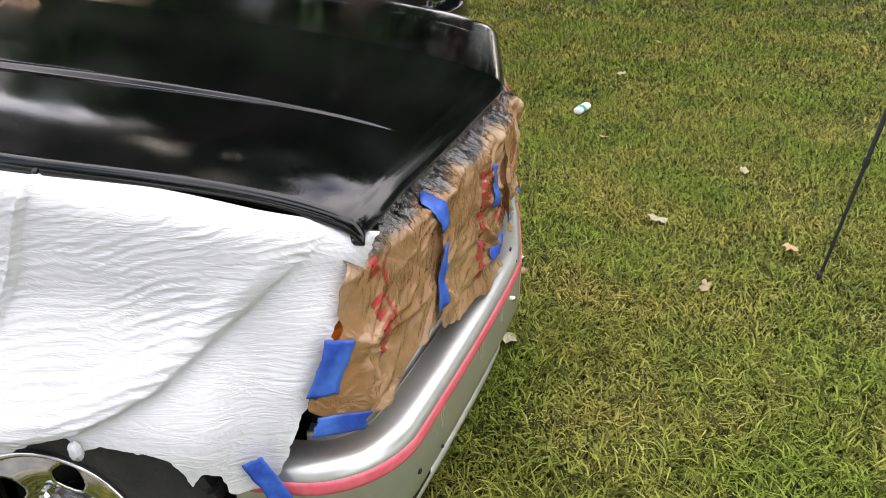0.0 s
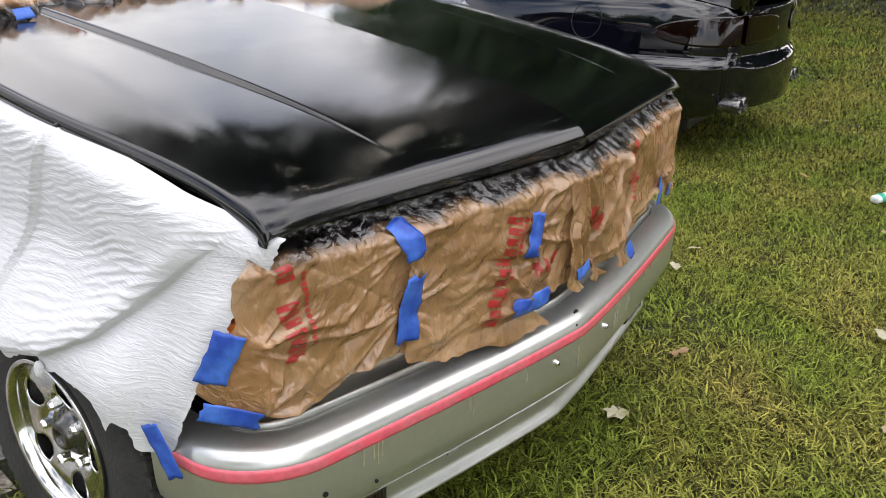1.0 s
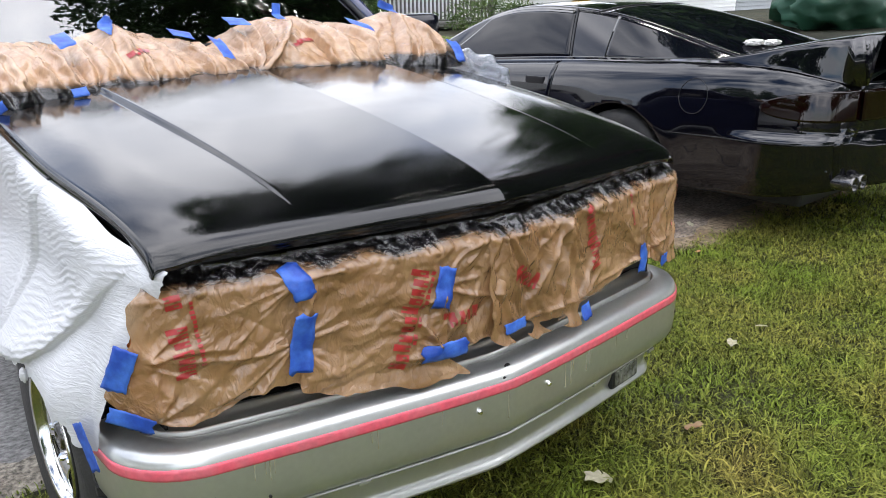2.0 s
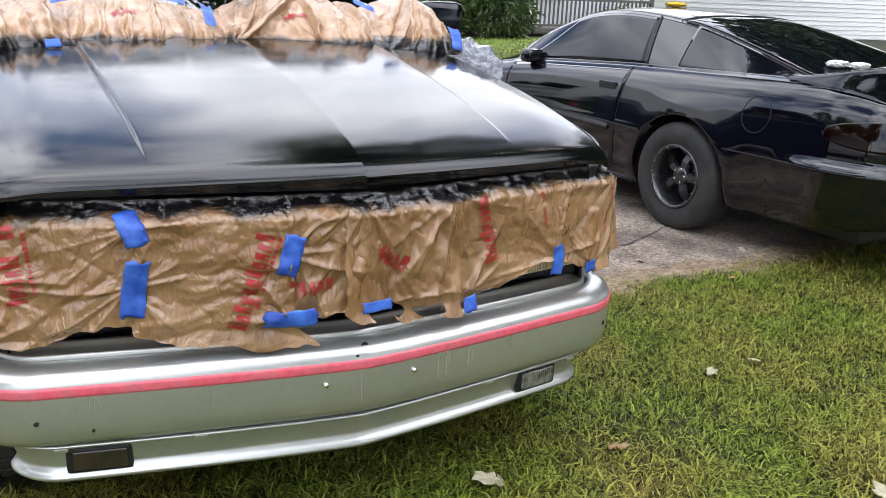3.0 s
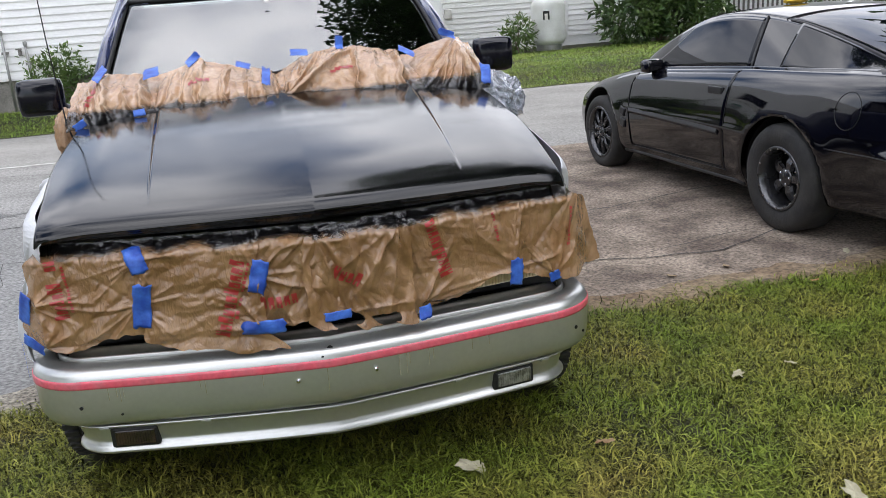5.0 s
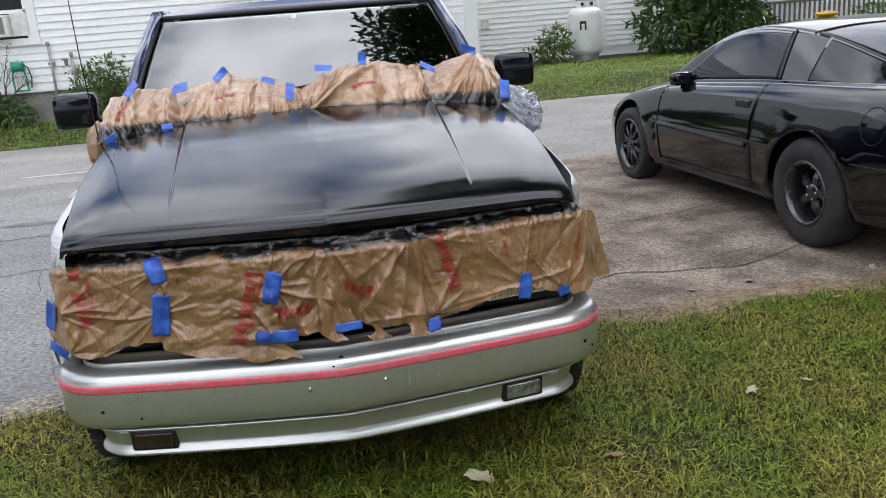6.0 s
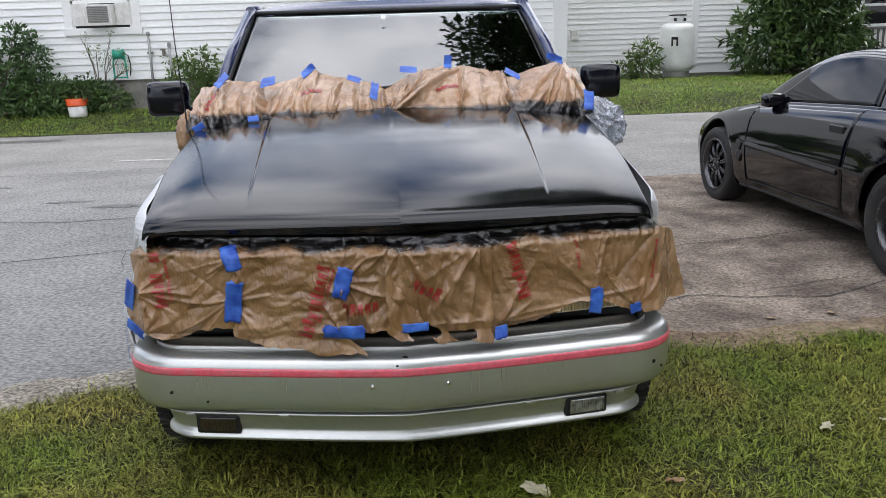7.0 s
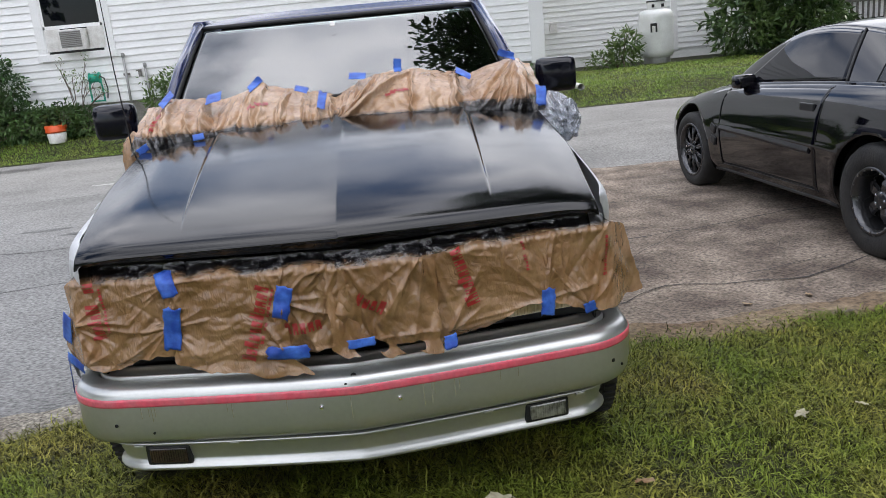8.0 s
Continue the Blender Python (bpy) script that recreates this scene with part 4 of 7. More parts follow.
# ---- masking on the truck ----
def bag_y(x):
    return 0.052 + 0.135 * (abs(x) / 0.85) ** 1.3


def cells(x, y, z):
    """Crushed facets: straight slopes that meet in sharp creases, about 0 to 1."""
    return noise.voronoi((x, y, z))[0][0]


def fold_lines(pins, seed, middle):
    """Single long folds that run out from each place where the film is held."""
    rng = random.Random(int(seed * 7))
    out = []
    for px, pz, reach in pins:
        mid = math.atan2(middle[1] - pz, middle[0] - px)
        for k in range(rng.randint(5, 8)):
            a = mid + rng.uniform(-1.25, 1.25)
            out.append((px, pz, math.cos(a), math.sin(a), reach * rng.uniform(0.5, 1.5), rng.uniform(0.005, 0.013) * rng.choice((1, 1, 1, -0.7)), rng.uniform(0.003, 0.007), rng.uniform(-1.2, 1.2)))
    return out


def front_bag(label, x0, x1, top, bottom, seed, lift=0.0, holes=(), flow=(0.6, 2.0), amp=0.011, pins=(), side_wrap=0.0, left=None, right=None, sag=0.0):
    """A flattened bag hung from the hood's lip. top, bottom: heights by x; left, right: how far its sides wander by height."""
    nu, nv = int((x1 - x0) / 0.0040), 88
    tcurve, bcurve = curve(top), curve(bottom)
    lines = fold_lines(pins, seed, ((x0 + x1) / 2, 0.80))
    ca, sa = math.cos(flow[0]), math.sin(flow[0])

    def surface(x, z, up):
        wx, wz = x + 0.03 * noise.noise((x * 9, z * 9, seed)), z + 0.03 * noise.noise((x * 9, z * 9, seed + 5))
        along, across = wx * ca + wz * sa, -wx * sa + wz * ca
        facet = cells(across * 13, along * flow[1] * 1.6, seed)
        crinkle = cells(across * 38, along * 15, seed + 3)
        big = noise.noise((x * 4 + seed, z * 3, seed))
        loose = 0.5 + 0.9 * smooth01(0.5 + 1.2 * noise.noise((x * 6, z * 6, seed + 9)))
        fan = 0.0
        for px, pz, dx, dz, long, tall, wide, bend in lines:
            rx, rz = x - px, z - pz
            k = rx * dx + rz * dz
            if 0 < k < long:
                t = abs(rz * dx - rx * dz + bend * k * k)
                if t < 0.06:
                    fan += tall * math.exp(-t / (wide + 0.03 * k)) * min(1, 4 * (1 - k / long)) * min(1, k / 0.02)
        hem = 1 - 0.35 * smooth01((z - 0.925) / 0.03)
        y = bag_y(x) - lift - hem * (fan + amp * 1.5 * (0.55 - facet) * loose + amp * 0.62 * (0.5 - crinkle)) - 0.010 * big - 0.006
        y -= 0.016 * smooth01((z - 0.905) / 0.02) * (0.6 - cells(wx * 26 + z * 9, z * 12, seed + 2)) + 0.007 * smooth01((z - 0.905) / 0.02) * (0.5 - cells(wx * 70, z * 45, seed))
        y -= sag * (0.020 * smooth01((0.72 - z) / 0.12) + 0.030 * smooth01((0.655 - z) / 0.05))
        y += 0.050 * smooth01((z - 0.915) / 0.053)
        if side_wrap:
            y += side_wrap * smooth01((x - 0.86) / 0.10) * 0.22 + 0.85 * max(-x - 0.86, 0)
        return Vector((x, y, z))

    def place(u, v):
        a = x0 + (x1 - x0) * u
        zt, zb = tcurve(a), bcurve(a)
        zb += 0.008 * noise.noise((a * 45, seed, 0)) + 0.022 * (0.5 - cells(a * 13, seed, 4.0)) + 0.010 * (0.5 - cells(a * 34, seed, 8.0))
        z = zb + (zt - zb) * v
        x = a
        if u < 0.12:
            x += 0.012 * noise.noise((z * 22, seed, 1)) * (1 - u / 0.12)
        if u > 0.88:
            x += 0.012 * noise.noise((z * 22, seed, 2)) * (u - 0.88) / 0.12
        if left:
            x += left(z) * (1 - u) ** 2
        if right:
            x += right(z) * u ** 2
        return surface(x, z, v)

    def keep(u, v):
        a = x0 + (x1 - x0) * u
        z = bcurve(a) + (tcurve(a) - bcurve(a)) * v
        for hx, hz, hw, hh in holes:
            if ((a - hx) / hw) ** 2 + ((z - hz) / hh) ** 2 < 1 + 0.6 * noise.noise((a * 40, z * 40, seed)):
                return False
        return True
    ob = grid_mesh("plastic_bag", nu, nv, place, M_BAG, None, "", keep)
    tagged(ob, label, "plastic bag", "bags masking the grille")
    return ob, surface


def bars(bag, surface, x, z, length, height, turn, count, seed=0):
    """The bag's print: a row of plain red blocks in place of lettering."""
    rng = random.Random(seed)
    ca, sa = math.cos(radians(turn)), math.sin(radians(turn))
    step = length / count
    for i in range(count):
        if rng.random() < 0.06:
            continue
        tall = i == 0 or rng.random() < 0.35
        h0, h1 = -height * 0.5, height * (0.5 if tall else 0.26)
        c0, c1 = i * step - length / 2 + step * 0.16, (i + 1) * step - length / 2 - step * 0.16
        bm = bmesh.new()
        na, nb = 6, 6
        vs = [[bm.verts.new(surface(x + (c0 + (c1 - c0) * p / na) * ca - (h0 + (h1 - h0) * q / nb) * sa,
                                    z + (c0 + (c1 - c0) * p / na) * sa + (h0 + (h1 - h0) * q / nb) * ca, 0) + Vector((0, -0.0022, 0))) for p in range(na + 1)] for q in range(nb + 1)]
        gap = rng.choice((1, 2, 5))
        for q in range(nb):
            for p in range(na):
                if count > 12 or not (2 <= p <= 3 and (gap - 1 <= q <= gap)):
                    bm.faces.new((vs[q][p], vs[q][p + 1], vs[q + 1][p + 1], vs[q + 1][p]))
        bmesh.ops.delete(bm, geom=[v for v in bm.verts if not v.link_faces], context="VERTS")
        part("print_mark", bm, M_PRINT, bag, "red printed block" if count < 12 else "", True)


def tape(points, width, surface=None, seed=0, off=0.004, normal=(0, -1, 0)):
    """A torn strip of tape along x, z points laid on a surface."""
    rng = random.Random(seed)
    bm = bmesh.new()
    n = 14
    pts = [Vector(p) for p in points]
    rows = []
    for i in range(n + 1):
        t = i / n * (len(pts) - 1)
        k = min(int(t), len(pts) - 2)
        p = pts[k].lerp(pts[k + 1], t - k)
        d = (pts[k + 1] - pts[k]).normalized()
        row = []
        for j in range(7):
            s = (j / 6 - 0.5) * width
            side = Vector((-d[1], d[0]))
            q = p[:2] if len(p) > 2 else p
            q = Vector((p[0], p[1])) + side * (s * (0.93 + 0.13 * noise.noise((i * 0.35, (j > 3) * 5.0, seed * 3.7))))
            end = abs(2 * i / n - 1) ** 6
            q += Vector((d[0], d[1])) * end * width * (0.20 * noise.noise((j * 0.45, (i > n / 2) * 4.0, seed * 1.9)) + rng.uniform(-0.05, 0.05))
            w = surface(q[0], q[1], 0)
            row.append(bm.verts.new(w + Vector(normal) * (off + 0.0008 * noise.noise((q[0] * 60, q[1] * 60, seed)))))
        rows.append(row)
    for a, b in zip(rows, rows[1:]):
        for j in range(6):
            bm.faces.new((a[j], a[j + 1], b[j + 1], b[j]))
    bmesh.ops.recalc_face_normals(bm, faces=bm.faces)
    ob = part("tape_strip", bm, M_TAPE, None, "", True)
    md = ob.modifiers.new("thickness", "SOLIDIFY")
    md.thickness = 0.0003
    return tagged(ob, "torn strip of blue masking tape holding the bags", "tape", "blue tape strips")


TOP = [(-1.0, 0.968), (1.0, 0.968)]
bagA, sA = front_bag("tan plastic bag with red print, taped across a headlamp", -0.942, -0.49, TOP, [(-0.95, 0.70), (-0.925, 0.685), (-0.86, 0.640), (-0.74, 0.640), (-0.62, 0.677), (-0.49, 0.668)], 1.0, flow=(0.75, 1.4), pins=((-0.55, 0.91, 0.2), (-0.56, 0.77, 0.22), (-0.88, 0.79, 0.15), (-0.86, 0.65, 0.15)),
                     left=lambda z: 0.02 * smooth01((z - 0.70) / 0.05) + 0.035 * smooth01((z - 0.78) / 0.05) + 0.045 * smooth01((z - 0.91) / 0.05), side_wrap=0.5)
bagB, sB = front_bag("crinkled tan plastic bag hanging down onto the bumper", -0.555, -0.185, TOP, [(-0.56, 0.66), (-0.48, 0.625), (-0.36, 0.605), (-0.24, 0.585), (-0.185, 0.60)], 5.0, 0.010, flow=(0.15, 3.5), pins=((-0.55, 0.91, 0.1), (-0.56, 0.77, 0.12), (-0.19, 0.83, 0.1), (-0.2, 0.67, 0.14)), amp=0.013, sag=0.15,
                     right=lambda z: 0.07 * smooth01((0.66 - z) / 0.08))
bagC, sC = front_bag("crumpled tan plastic bag with torn lower edge", -0.255, 0.045, TOP, [(-0.26, 0.685), (-0.20, 0.66), (-0.12, 0.655), (-0.08, 0.67), (0.0, 0.655), (0.045, 0.665)], 9.0, 0.004, holes=((-0.145, 0.645, 0.05, 0.02),), flow=(1.1, 3.0), pins=((-0.19, 0.83, 0.16), (-0.2, 0.67, 0.18), (-0.02, 0.96, 0.2)), amp=0.020, sag=-0.5)
bagD, sD = front_bag("crumpled tan plastic bag with ragged holes over the grille", -0.055, 0.285, TOP, [(-0.06, 0.66), (0.0, 0.63), (0.06, 0.64), (0.13, 0.615), (0.20, 0.63), (0.285, 0.60)], 13.0, 0.014, holes=((0.065, 0.655, 0.055, 0.022), (0.19, 0.645, 0.045, 0.02)), flow=(1.9, 3.0), pins=((0.07, 0.67, 0.2), (0.25, 0.95, 0.25), (0.0, 0.95, 0.2)), amp=0.022, sag=0.4)
bagE, sE = front_bag("smooth tan plastic bag with red print over a headlamp", 0.245, 0.70, TOP, [(0.24, 0.615), (0.30, 0.625), (0.42, 0.66), (0.55, 0.705), (0.70, 0.735)], 17.0, 0.004, flow=(-0.35, 1.6), pins=((0.31, 0.66, 0.2), (0.64, 0.72, 0.25), (0.28, 0.95, 0.2)), amp=0.010, sag=-0.5)
bagF, sF = front_bag("loose tan plastic bag flaring off the corner", 0.60, 0.95, TOP, [(0.60, 0.735), (0.68, 0.70), (0.78, 0.655), (0.86, 0.645), (0.95, 0.655)], 21.0, 0.012, flow=(1.45, 1.4), pins=((0.64, 0.72, 0.25), (0.79, 0.67, 0.22), (0.9, 0.97, 0.25)), amp=0.016, side_wrap=0.5,
                     right=lambda z: 0.055 * smooth01((0.90 - z) / 0.25) - 0.10 * smooth01((z - 0.89) / 0.07))

bars(bagA, sA, -0.80, 0.832, 0.19, 0.044, 95, 11, 1)
bars(bagA, sA, -0.762, 0.835, 0.15, 0.010, 95, 14, 2)
bars(bagB, sB, -0.285, 0.768, 0.255, 0.044, 72, 11, 3)
bars(bagB, sB, -0.245, 0.79, 0.19, 0.010, 72, 13, 9)
bars(bagC, sC, -0.140, 0.748, 0.12, 0.044, 4, 5, 4)
bars(bagD, sD, 0.075, 0.80, 0.10, 0.044, -30, 4, 5)
bars(bagE, sE, 0.372, 0.835, 0.20, 0.044, 106, 10, 6)
bars(bagE, sE, 0.575, 0.875, 0.10, 0.010, 98, 9, 7)
bars(bagF, sF, 0.85, 0.83, 0.14, 0.012, 86, 10, 8)



def over(*layers):
    """The outermost of several layers, smoothed as stiff tape would lie."""
    def at(x, z, _):
        return Vector((x, sum(min(f(x + dx, z + dz, 0).y for f in layers) for dx, dz in ((0, 0), (0.012, 0), (-0.012, 0), (0, 0.012), (0, -0.012))) / 5, z))
    return at


tape([(-0.556, 0.945), (-0.532, 0.878)], 0.058, over(sA, sB), 14, 0.008)
tape([(-0.536, 0.838), (-0.558, 0.700)], 0.060, over(sA, sB), 2, 0.008)
tape([(-0.178, 0.880), (-0.205, 0.782)], 0.055, over(sB, sC), 3, 0.008)
tape([(-0.258, 0.672), (-0.130, 0.668)], 0.048, over(sB, sC), 4, 0.008)
tape([(-0.008, 0.676), (0.078, 0.676)], 0.030, over(sC, sD), 5, 0.006)
tape([(0.292, 0.640), (0.332, 0.646)], 0.044, over(sD, sE), 6, 0.006)
tape([(0.646, 0.752), (0.638, 0.668)], 0.050, over(sE, sF), 7, 0.006)
tape([(0.765, 0.662), (0.806, 0.672)], 0.038, sF, 8, 0.006)


# white sheet over the passenger-side fender
def sheet_point(y, s):
    """s runs from the hood's edge over the shoulder and down the side."""
    ze = hood_z(0.80, max(y, front_y(0.80) + 0.02))
    nose = 1 - smooth01((y - 0.15) / 0.22)
    if s < 0.14:
        t = s / 0.14
        return Vector((-0.858 + 0.050 * nose - 0.028 * math.sin(t * math.pi / 2) ** 1.2, y, ze - 0.030 - 0.07 * (1 - math.cos(t * math.pi / 2))))
    d = s - 0.14
    z = ze - 0.100 - d
    flare = 0.118 * smooth01((0.90 - z) / 0.27) * (0.50 + 0.50 * smooth01((y - 0.34) / 0.12)) * (1 - 0.25 * smooth01((y - 0.85) / 0.2))
    return Vector((-0.886 + 0.050 * nose * (1 - smooth01(d / 0.12)) - flare, y, z))


FOLD = ([0.10, 0.303, 0.409, 0.457, 0.507, 0.588, 0.653, 0.75, 1.0], [1.10, 0.927, 0.837, 0.792, 0.751, 0.706, 0.671, 0.645, 0.60])


def white_sheet(sign, y1, lower, front, label, nu, nv, fold=True):
    """lower: hem heights along y; front: where the front edge stands at each height."""
    ly, lz = [q[0] for q in lower], [q[1] for q in lower]
    fz, fy = [q[0] for q in front], [q[1] for q in front]
    y0 = min(fy) - 0.02

    def wrinkle(y, z, step, tilt, seed):
        """Long fine wrinkles side by side that swell and die away."""
        w = (z + tilt * y + 0.020 * noise.noise((y * 7, z * 5, seed)) + 0.006 * noise.noise((y * 22, z * 18, seed))) / step
        here = smooth01(0.5 + 1.6 * noise.noise((y * 5, z * 9, seed + 3)))
        return here * (1 - abs(math.sin(math.pi * w))) ** 1.5

    def place(u, v):
        y = y0 + (y1 - y0) * u ** 1.8
        ze = hood_z(0.80, max(y, front_y(0.80) + 0.02))
        s = (0.04 + ze - min(lz)) * v
        p = sheet_point(y, s)
        p.z = min(p.z, ze - 0.03)
        amp = smooth01(s / 0.10)
        line = p.z - float(np.interp(y, *FOLD)) - 0.006 * noise.noise((y * 20, 2, 2))
        upper = smooth01((line + 0.003) / 0.008) if fold else 1.0
        fine = wrinkle(y, p.z, 0.019, 0.22, 2.0) * upper + 0.2 * wrinkle(y, p.z, 0.017, -1.6, 6.0) * (1 - upper) + 0.6 * wrinkle(y, p.z, 0.013, 0.35, 8.0) * upper
        p.x -= amp * (0.0036 * fine + 0.006 * noise.noise((y * 3, p.z * 3, 7)) + 0.0025 * (0.5 - cells(y * 7, p.z * 20, 3)))
        if fold:
            fade = smooth01((1.02 - y) / 0.12) * smooth01((y - 0.22) / 0.22)
            p.x -= amp * (0.006 + fade * (0.020 * upper + 0.010 * math.exp(-((line - 0.035) / 0.03) ** 2)))
            seam = y - 0.90 + 0.42 * max(p.z - 0.66, 0) - 0.010 * noise.noise((p.z * 8, 0, 4))
            p.x -= 0.018 * smooth01(s / 0.05) * math.exp(-(seam / 0.006) ** 2)
        near = max(float(np.interp(p.z, fz, fy)) + 0.045 - y, 0.0)
        p.x += amp * min(9.0 * near * near, 0.05) * smooth01((p.z - 0.60) / 0.12)        # tucked round the front corner
        if sign > 0:        # the far sheet stands a little off its fender
            p.x = 0.024 - p.x
        return p

    def keep(u, v):
        p = place(u, v)
        if p.y < float(np.interp(p.z, fz, fy)) + 0.006 * noise.noise((p.z * 45, 1, 8)) + 0.004 * noise.noise((p.z * 120, 1, 8)):
            return False
        return p.z > float(np.interp(p.y, ly, lz)) + 0.007 * noise.noise((p.y * 60, 5, 0)) + 0.004 * noise.noise((p.y * 150, 5, 0))
    ob = grid_mesh("plastic_sheet", nu, nv, place, M_SHEET, keep=keep)
    return tagged(ob, label, "plastic sheet", "white sheets over the fenders")


white_sheet(-1, 2.3, [(0.1, 0.58), (0.325, 0.577), (0.35, 0.54), (0.40, 0.539), (0.4125, 0.548), (0.415, 0.59), (0.444, 0.603), (0.466, 0.568), (0.472, 0.598), (0.50, 0.628), (0.537, 0.635), (0.64, 0.642), (0.66, 0.625), (0.672, 0.622), (0.684, 0.655), (0.764, 0.632), (0.812, 0.604), (0.83, 0.602), (0.86, 0.62), (1.0, 0.60), (1.2, 0.58), (2.3, 0.50)],
            [(0.54, 0.345), (0.572, 0.328), (0.643, 0.296), (0.742, 0.259), (0.836, 0.224), (0.894, 0.195), (1.012, 0.145)], "wrinkled white plastic sheet draped over the fender", 330, 190)
white_sheet(1, 1.5, [(0.1, 0.62), (0.5, 0.60), (1.5, 0.55)], [(0.6, 0.48), (1.05, 0.24)], "white plastic sheet draped over the far fender", 70, 40, False)


def sheet_side(y, z, _):
    return Vector((-0.962 - 0.30 * (y - 0.312), y, z))


tape([(-0.921, 0.722), (-0.892, 0.820)], 0.042, over(sA), 9, 0.006, (-0.8, -0.6, 0))
tape([(-0.938, 0.668), (-0.866, 0.640)], 0.040, over(sA), 10, 0.007, (-0.3, -0.95, 0))
tape([(0.362, 0.618), (0.316, 0.512)], 0.040, sheet_side, 11, 0.004, (-1, 0, 0))
part_clip = part("hood_hinge_clip", box_bm((-0.014, -0.005, -0.006), (0.014, 0.005, 0.006), 0.003), M_BLACK)
part_clip.matrix_basis = pose(-0.868, 0.72, 1.098, 0, -30, 0)
tagged(part_clip, "small black clip on the hood edge", "clip")


# bags along the cowl
def cowl_bag(label, x0, x1, low, high, seed, height=1.0, twist=0.0):
    lo, hi = curve(low), curve(high)
    rng = random.Random(seed)
    pleats = []
    for i in range(int((x1 - x0) / 0.026)):
        a, b = rng.uniform(-0.05, 1.05), rng.uniform(-0.05, 1.05)
        if twist > 1.5:         # gathered at a low corner, spreading upwards
            b = 0.04 + 0.05 * b
        elif twist < -1.5:      # gathered under the tape at the top
            a = 0.75 + 0.08 * a
        else:
            b = a + 0.22 * twist * rng.uniform(0.3, 1.3)
        pleats.append((a, b, rng.uniform(0.35, 1.0) * rng.choice((1, 1, -0.8)), rng.uniform(0.006, 0.016), rng.uniform(-0.03, 0.03)))

    def place(u, v):
        x = x0 + (x1 - x0) * u
        zb, zt = lo(x), hi(x) - 0.018 + 0.012 * noise.noise((x * 22, seed, 0))
        puff = math.sin(math.pi * min(max(v * 0.92 + 0.04, 0), 1))
        y = 1.315 + 0.42 * v ** 1.15 - 0.075 * puff
        z = zb + (zt - zb) * v + 0.022 * puff
        wx, wv = x + 0.03 * noise.noise((x * 8, v * 3, seed)), v + 0.2 * noise.noise((x * 8, v * 3, seed + 4))
        k = sum(h * math.exp(-abs(x - x0 - (x1 - x0) * (b + (a - b) * v) - bend * v * (1 - v) * 4) / w) for a, b, h, w, bend in pleats) - 0.25
        k += 0.55 * (0.5 - cells(wx * 12 + wv * 2.2 * twist + seed, wv * 1.5 - wx * 2 * twist, seed)) + 0.42 * (0.45 - cells(wx * 30 - wv * 2, wv * 5, seed + 2)) + 0.3 * noise.noise((x * 7, v * 2, seed))
        end = math.sin(math.pi * min(max(u, 0.0), 1)) ** 0.45
        k = max(min(k, 1.1), -0.9)
        y -= 0.040 * k * (0.45 + 0.55 * puff)
        z += 0.020 * k * (0.35 + 0.65 * puff) - 0.045 * (1 - end) * puff
        return Vector((x + 0.012 * noise.noise((v * 6, seed, 3)), y + 0.02 * (1 - end), z))
    ob = grid_mesh("plastic_bag", int((x1 - x0) / 0.004), 60, place, M_BAG_TOP)
    return tagged(ob, label, "plastic bag", "bags along the windshield"), place


LOW = [(-0.95, 1.175), (-0.6, 1.205), (0.0, 1.225), (0.6, 1.215), (0.95, 1.19)]
COWL = [cowl_bag("tan plastic bag bunched along the windshield base", -0.93, -0.56, LOW, [(-0.93, 1.36), (-0.80, 1.385), (-0.56, 1.375)], 31, twist=0.8),
        cowl_bag("gathered tan plastic bag taped to the windshield", -0.60, -0.24, LOW, [(-0.60, 1.36), (-0.47, 1.40), (-0.38, 1.42), (-0.24, 1.385)], 37, twist=-0.6),
        cowl_bag("tan plastic bag pinched under blue tape", -0.30, -0.02, LOW, [(-0.30, 1.40), (-0.12, 1.36), (-0.02, 1.33)], 41, twist=0.2),
        cowl_bag("fan-folded tan plastic bag rising over the windshield", -0.06, 0.36, LOW, [(-0.06, 1.32), (0.06, 1.38), (0.22, 1.425), (0.36, 1.41)], 47, twist=2.2),
        cowl_bag("tan plastic bag with faint print along the cowl", 0.30, 0.62, LOW, [(0.30, 1.43), (0.45, 1.41), (0.62, 1.36)], 53, twist=-0.8),
        cowl_bag("knotted tan plastic bag beside the pillar", 0.57, 0.92, LOW, [(0.57, 1.36), (0.70, 1.405), (0.82, 1.425), (0.92, 1.40)], 59, twist=-2.0)]


def cowl_print(pair, u0, v0, du, dv, count, seed):
    ob, place = pair
    rng = random.Random(seed)
    for i in range(count):
        bm = bmesh.new()
        a, b = u0 + du * i, v0 + dv * i + rng.uniform(-0.02, 0.02)
        w, h = 0.06, 0.055 * rng.uniform(0.6, 1.2)
        vs = [[bm.verts.new(place(a + w * p / 4, b + h * q / 3) + Vector((0, -0.003, 0.003))) for p in range(5)] for q in range(4)]
        for q in range(3):
            for p in range(4):
                bm.faces.new((vs[q][p], vs[q][p + 1], vs[q + 1][p + 1], vs[q + 1][p]))
        part("print_mark", bm, M_PRINT, ob, "", True)


cowl_print(COWL[0], 0.22, 0.35, 0.012, 0.075, 8, 1)
cowl_print(COWL[1], 0.50, 0.42, 0.05, 0.03, 5, 2)
cowl_print(COWL[3], 0.62, 0.45, 0.05, 0.03, 5, 3)


def on_cowl(x, z, _):
    v = min(max((z - 1.21) / 0.20, 0), 1)
    return Vector((x, 1.30 + 0.42 * v ** 1.15 - 0.06 * math.sin(math.pi * v), z + 0.01))


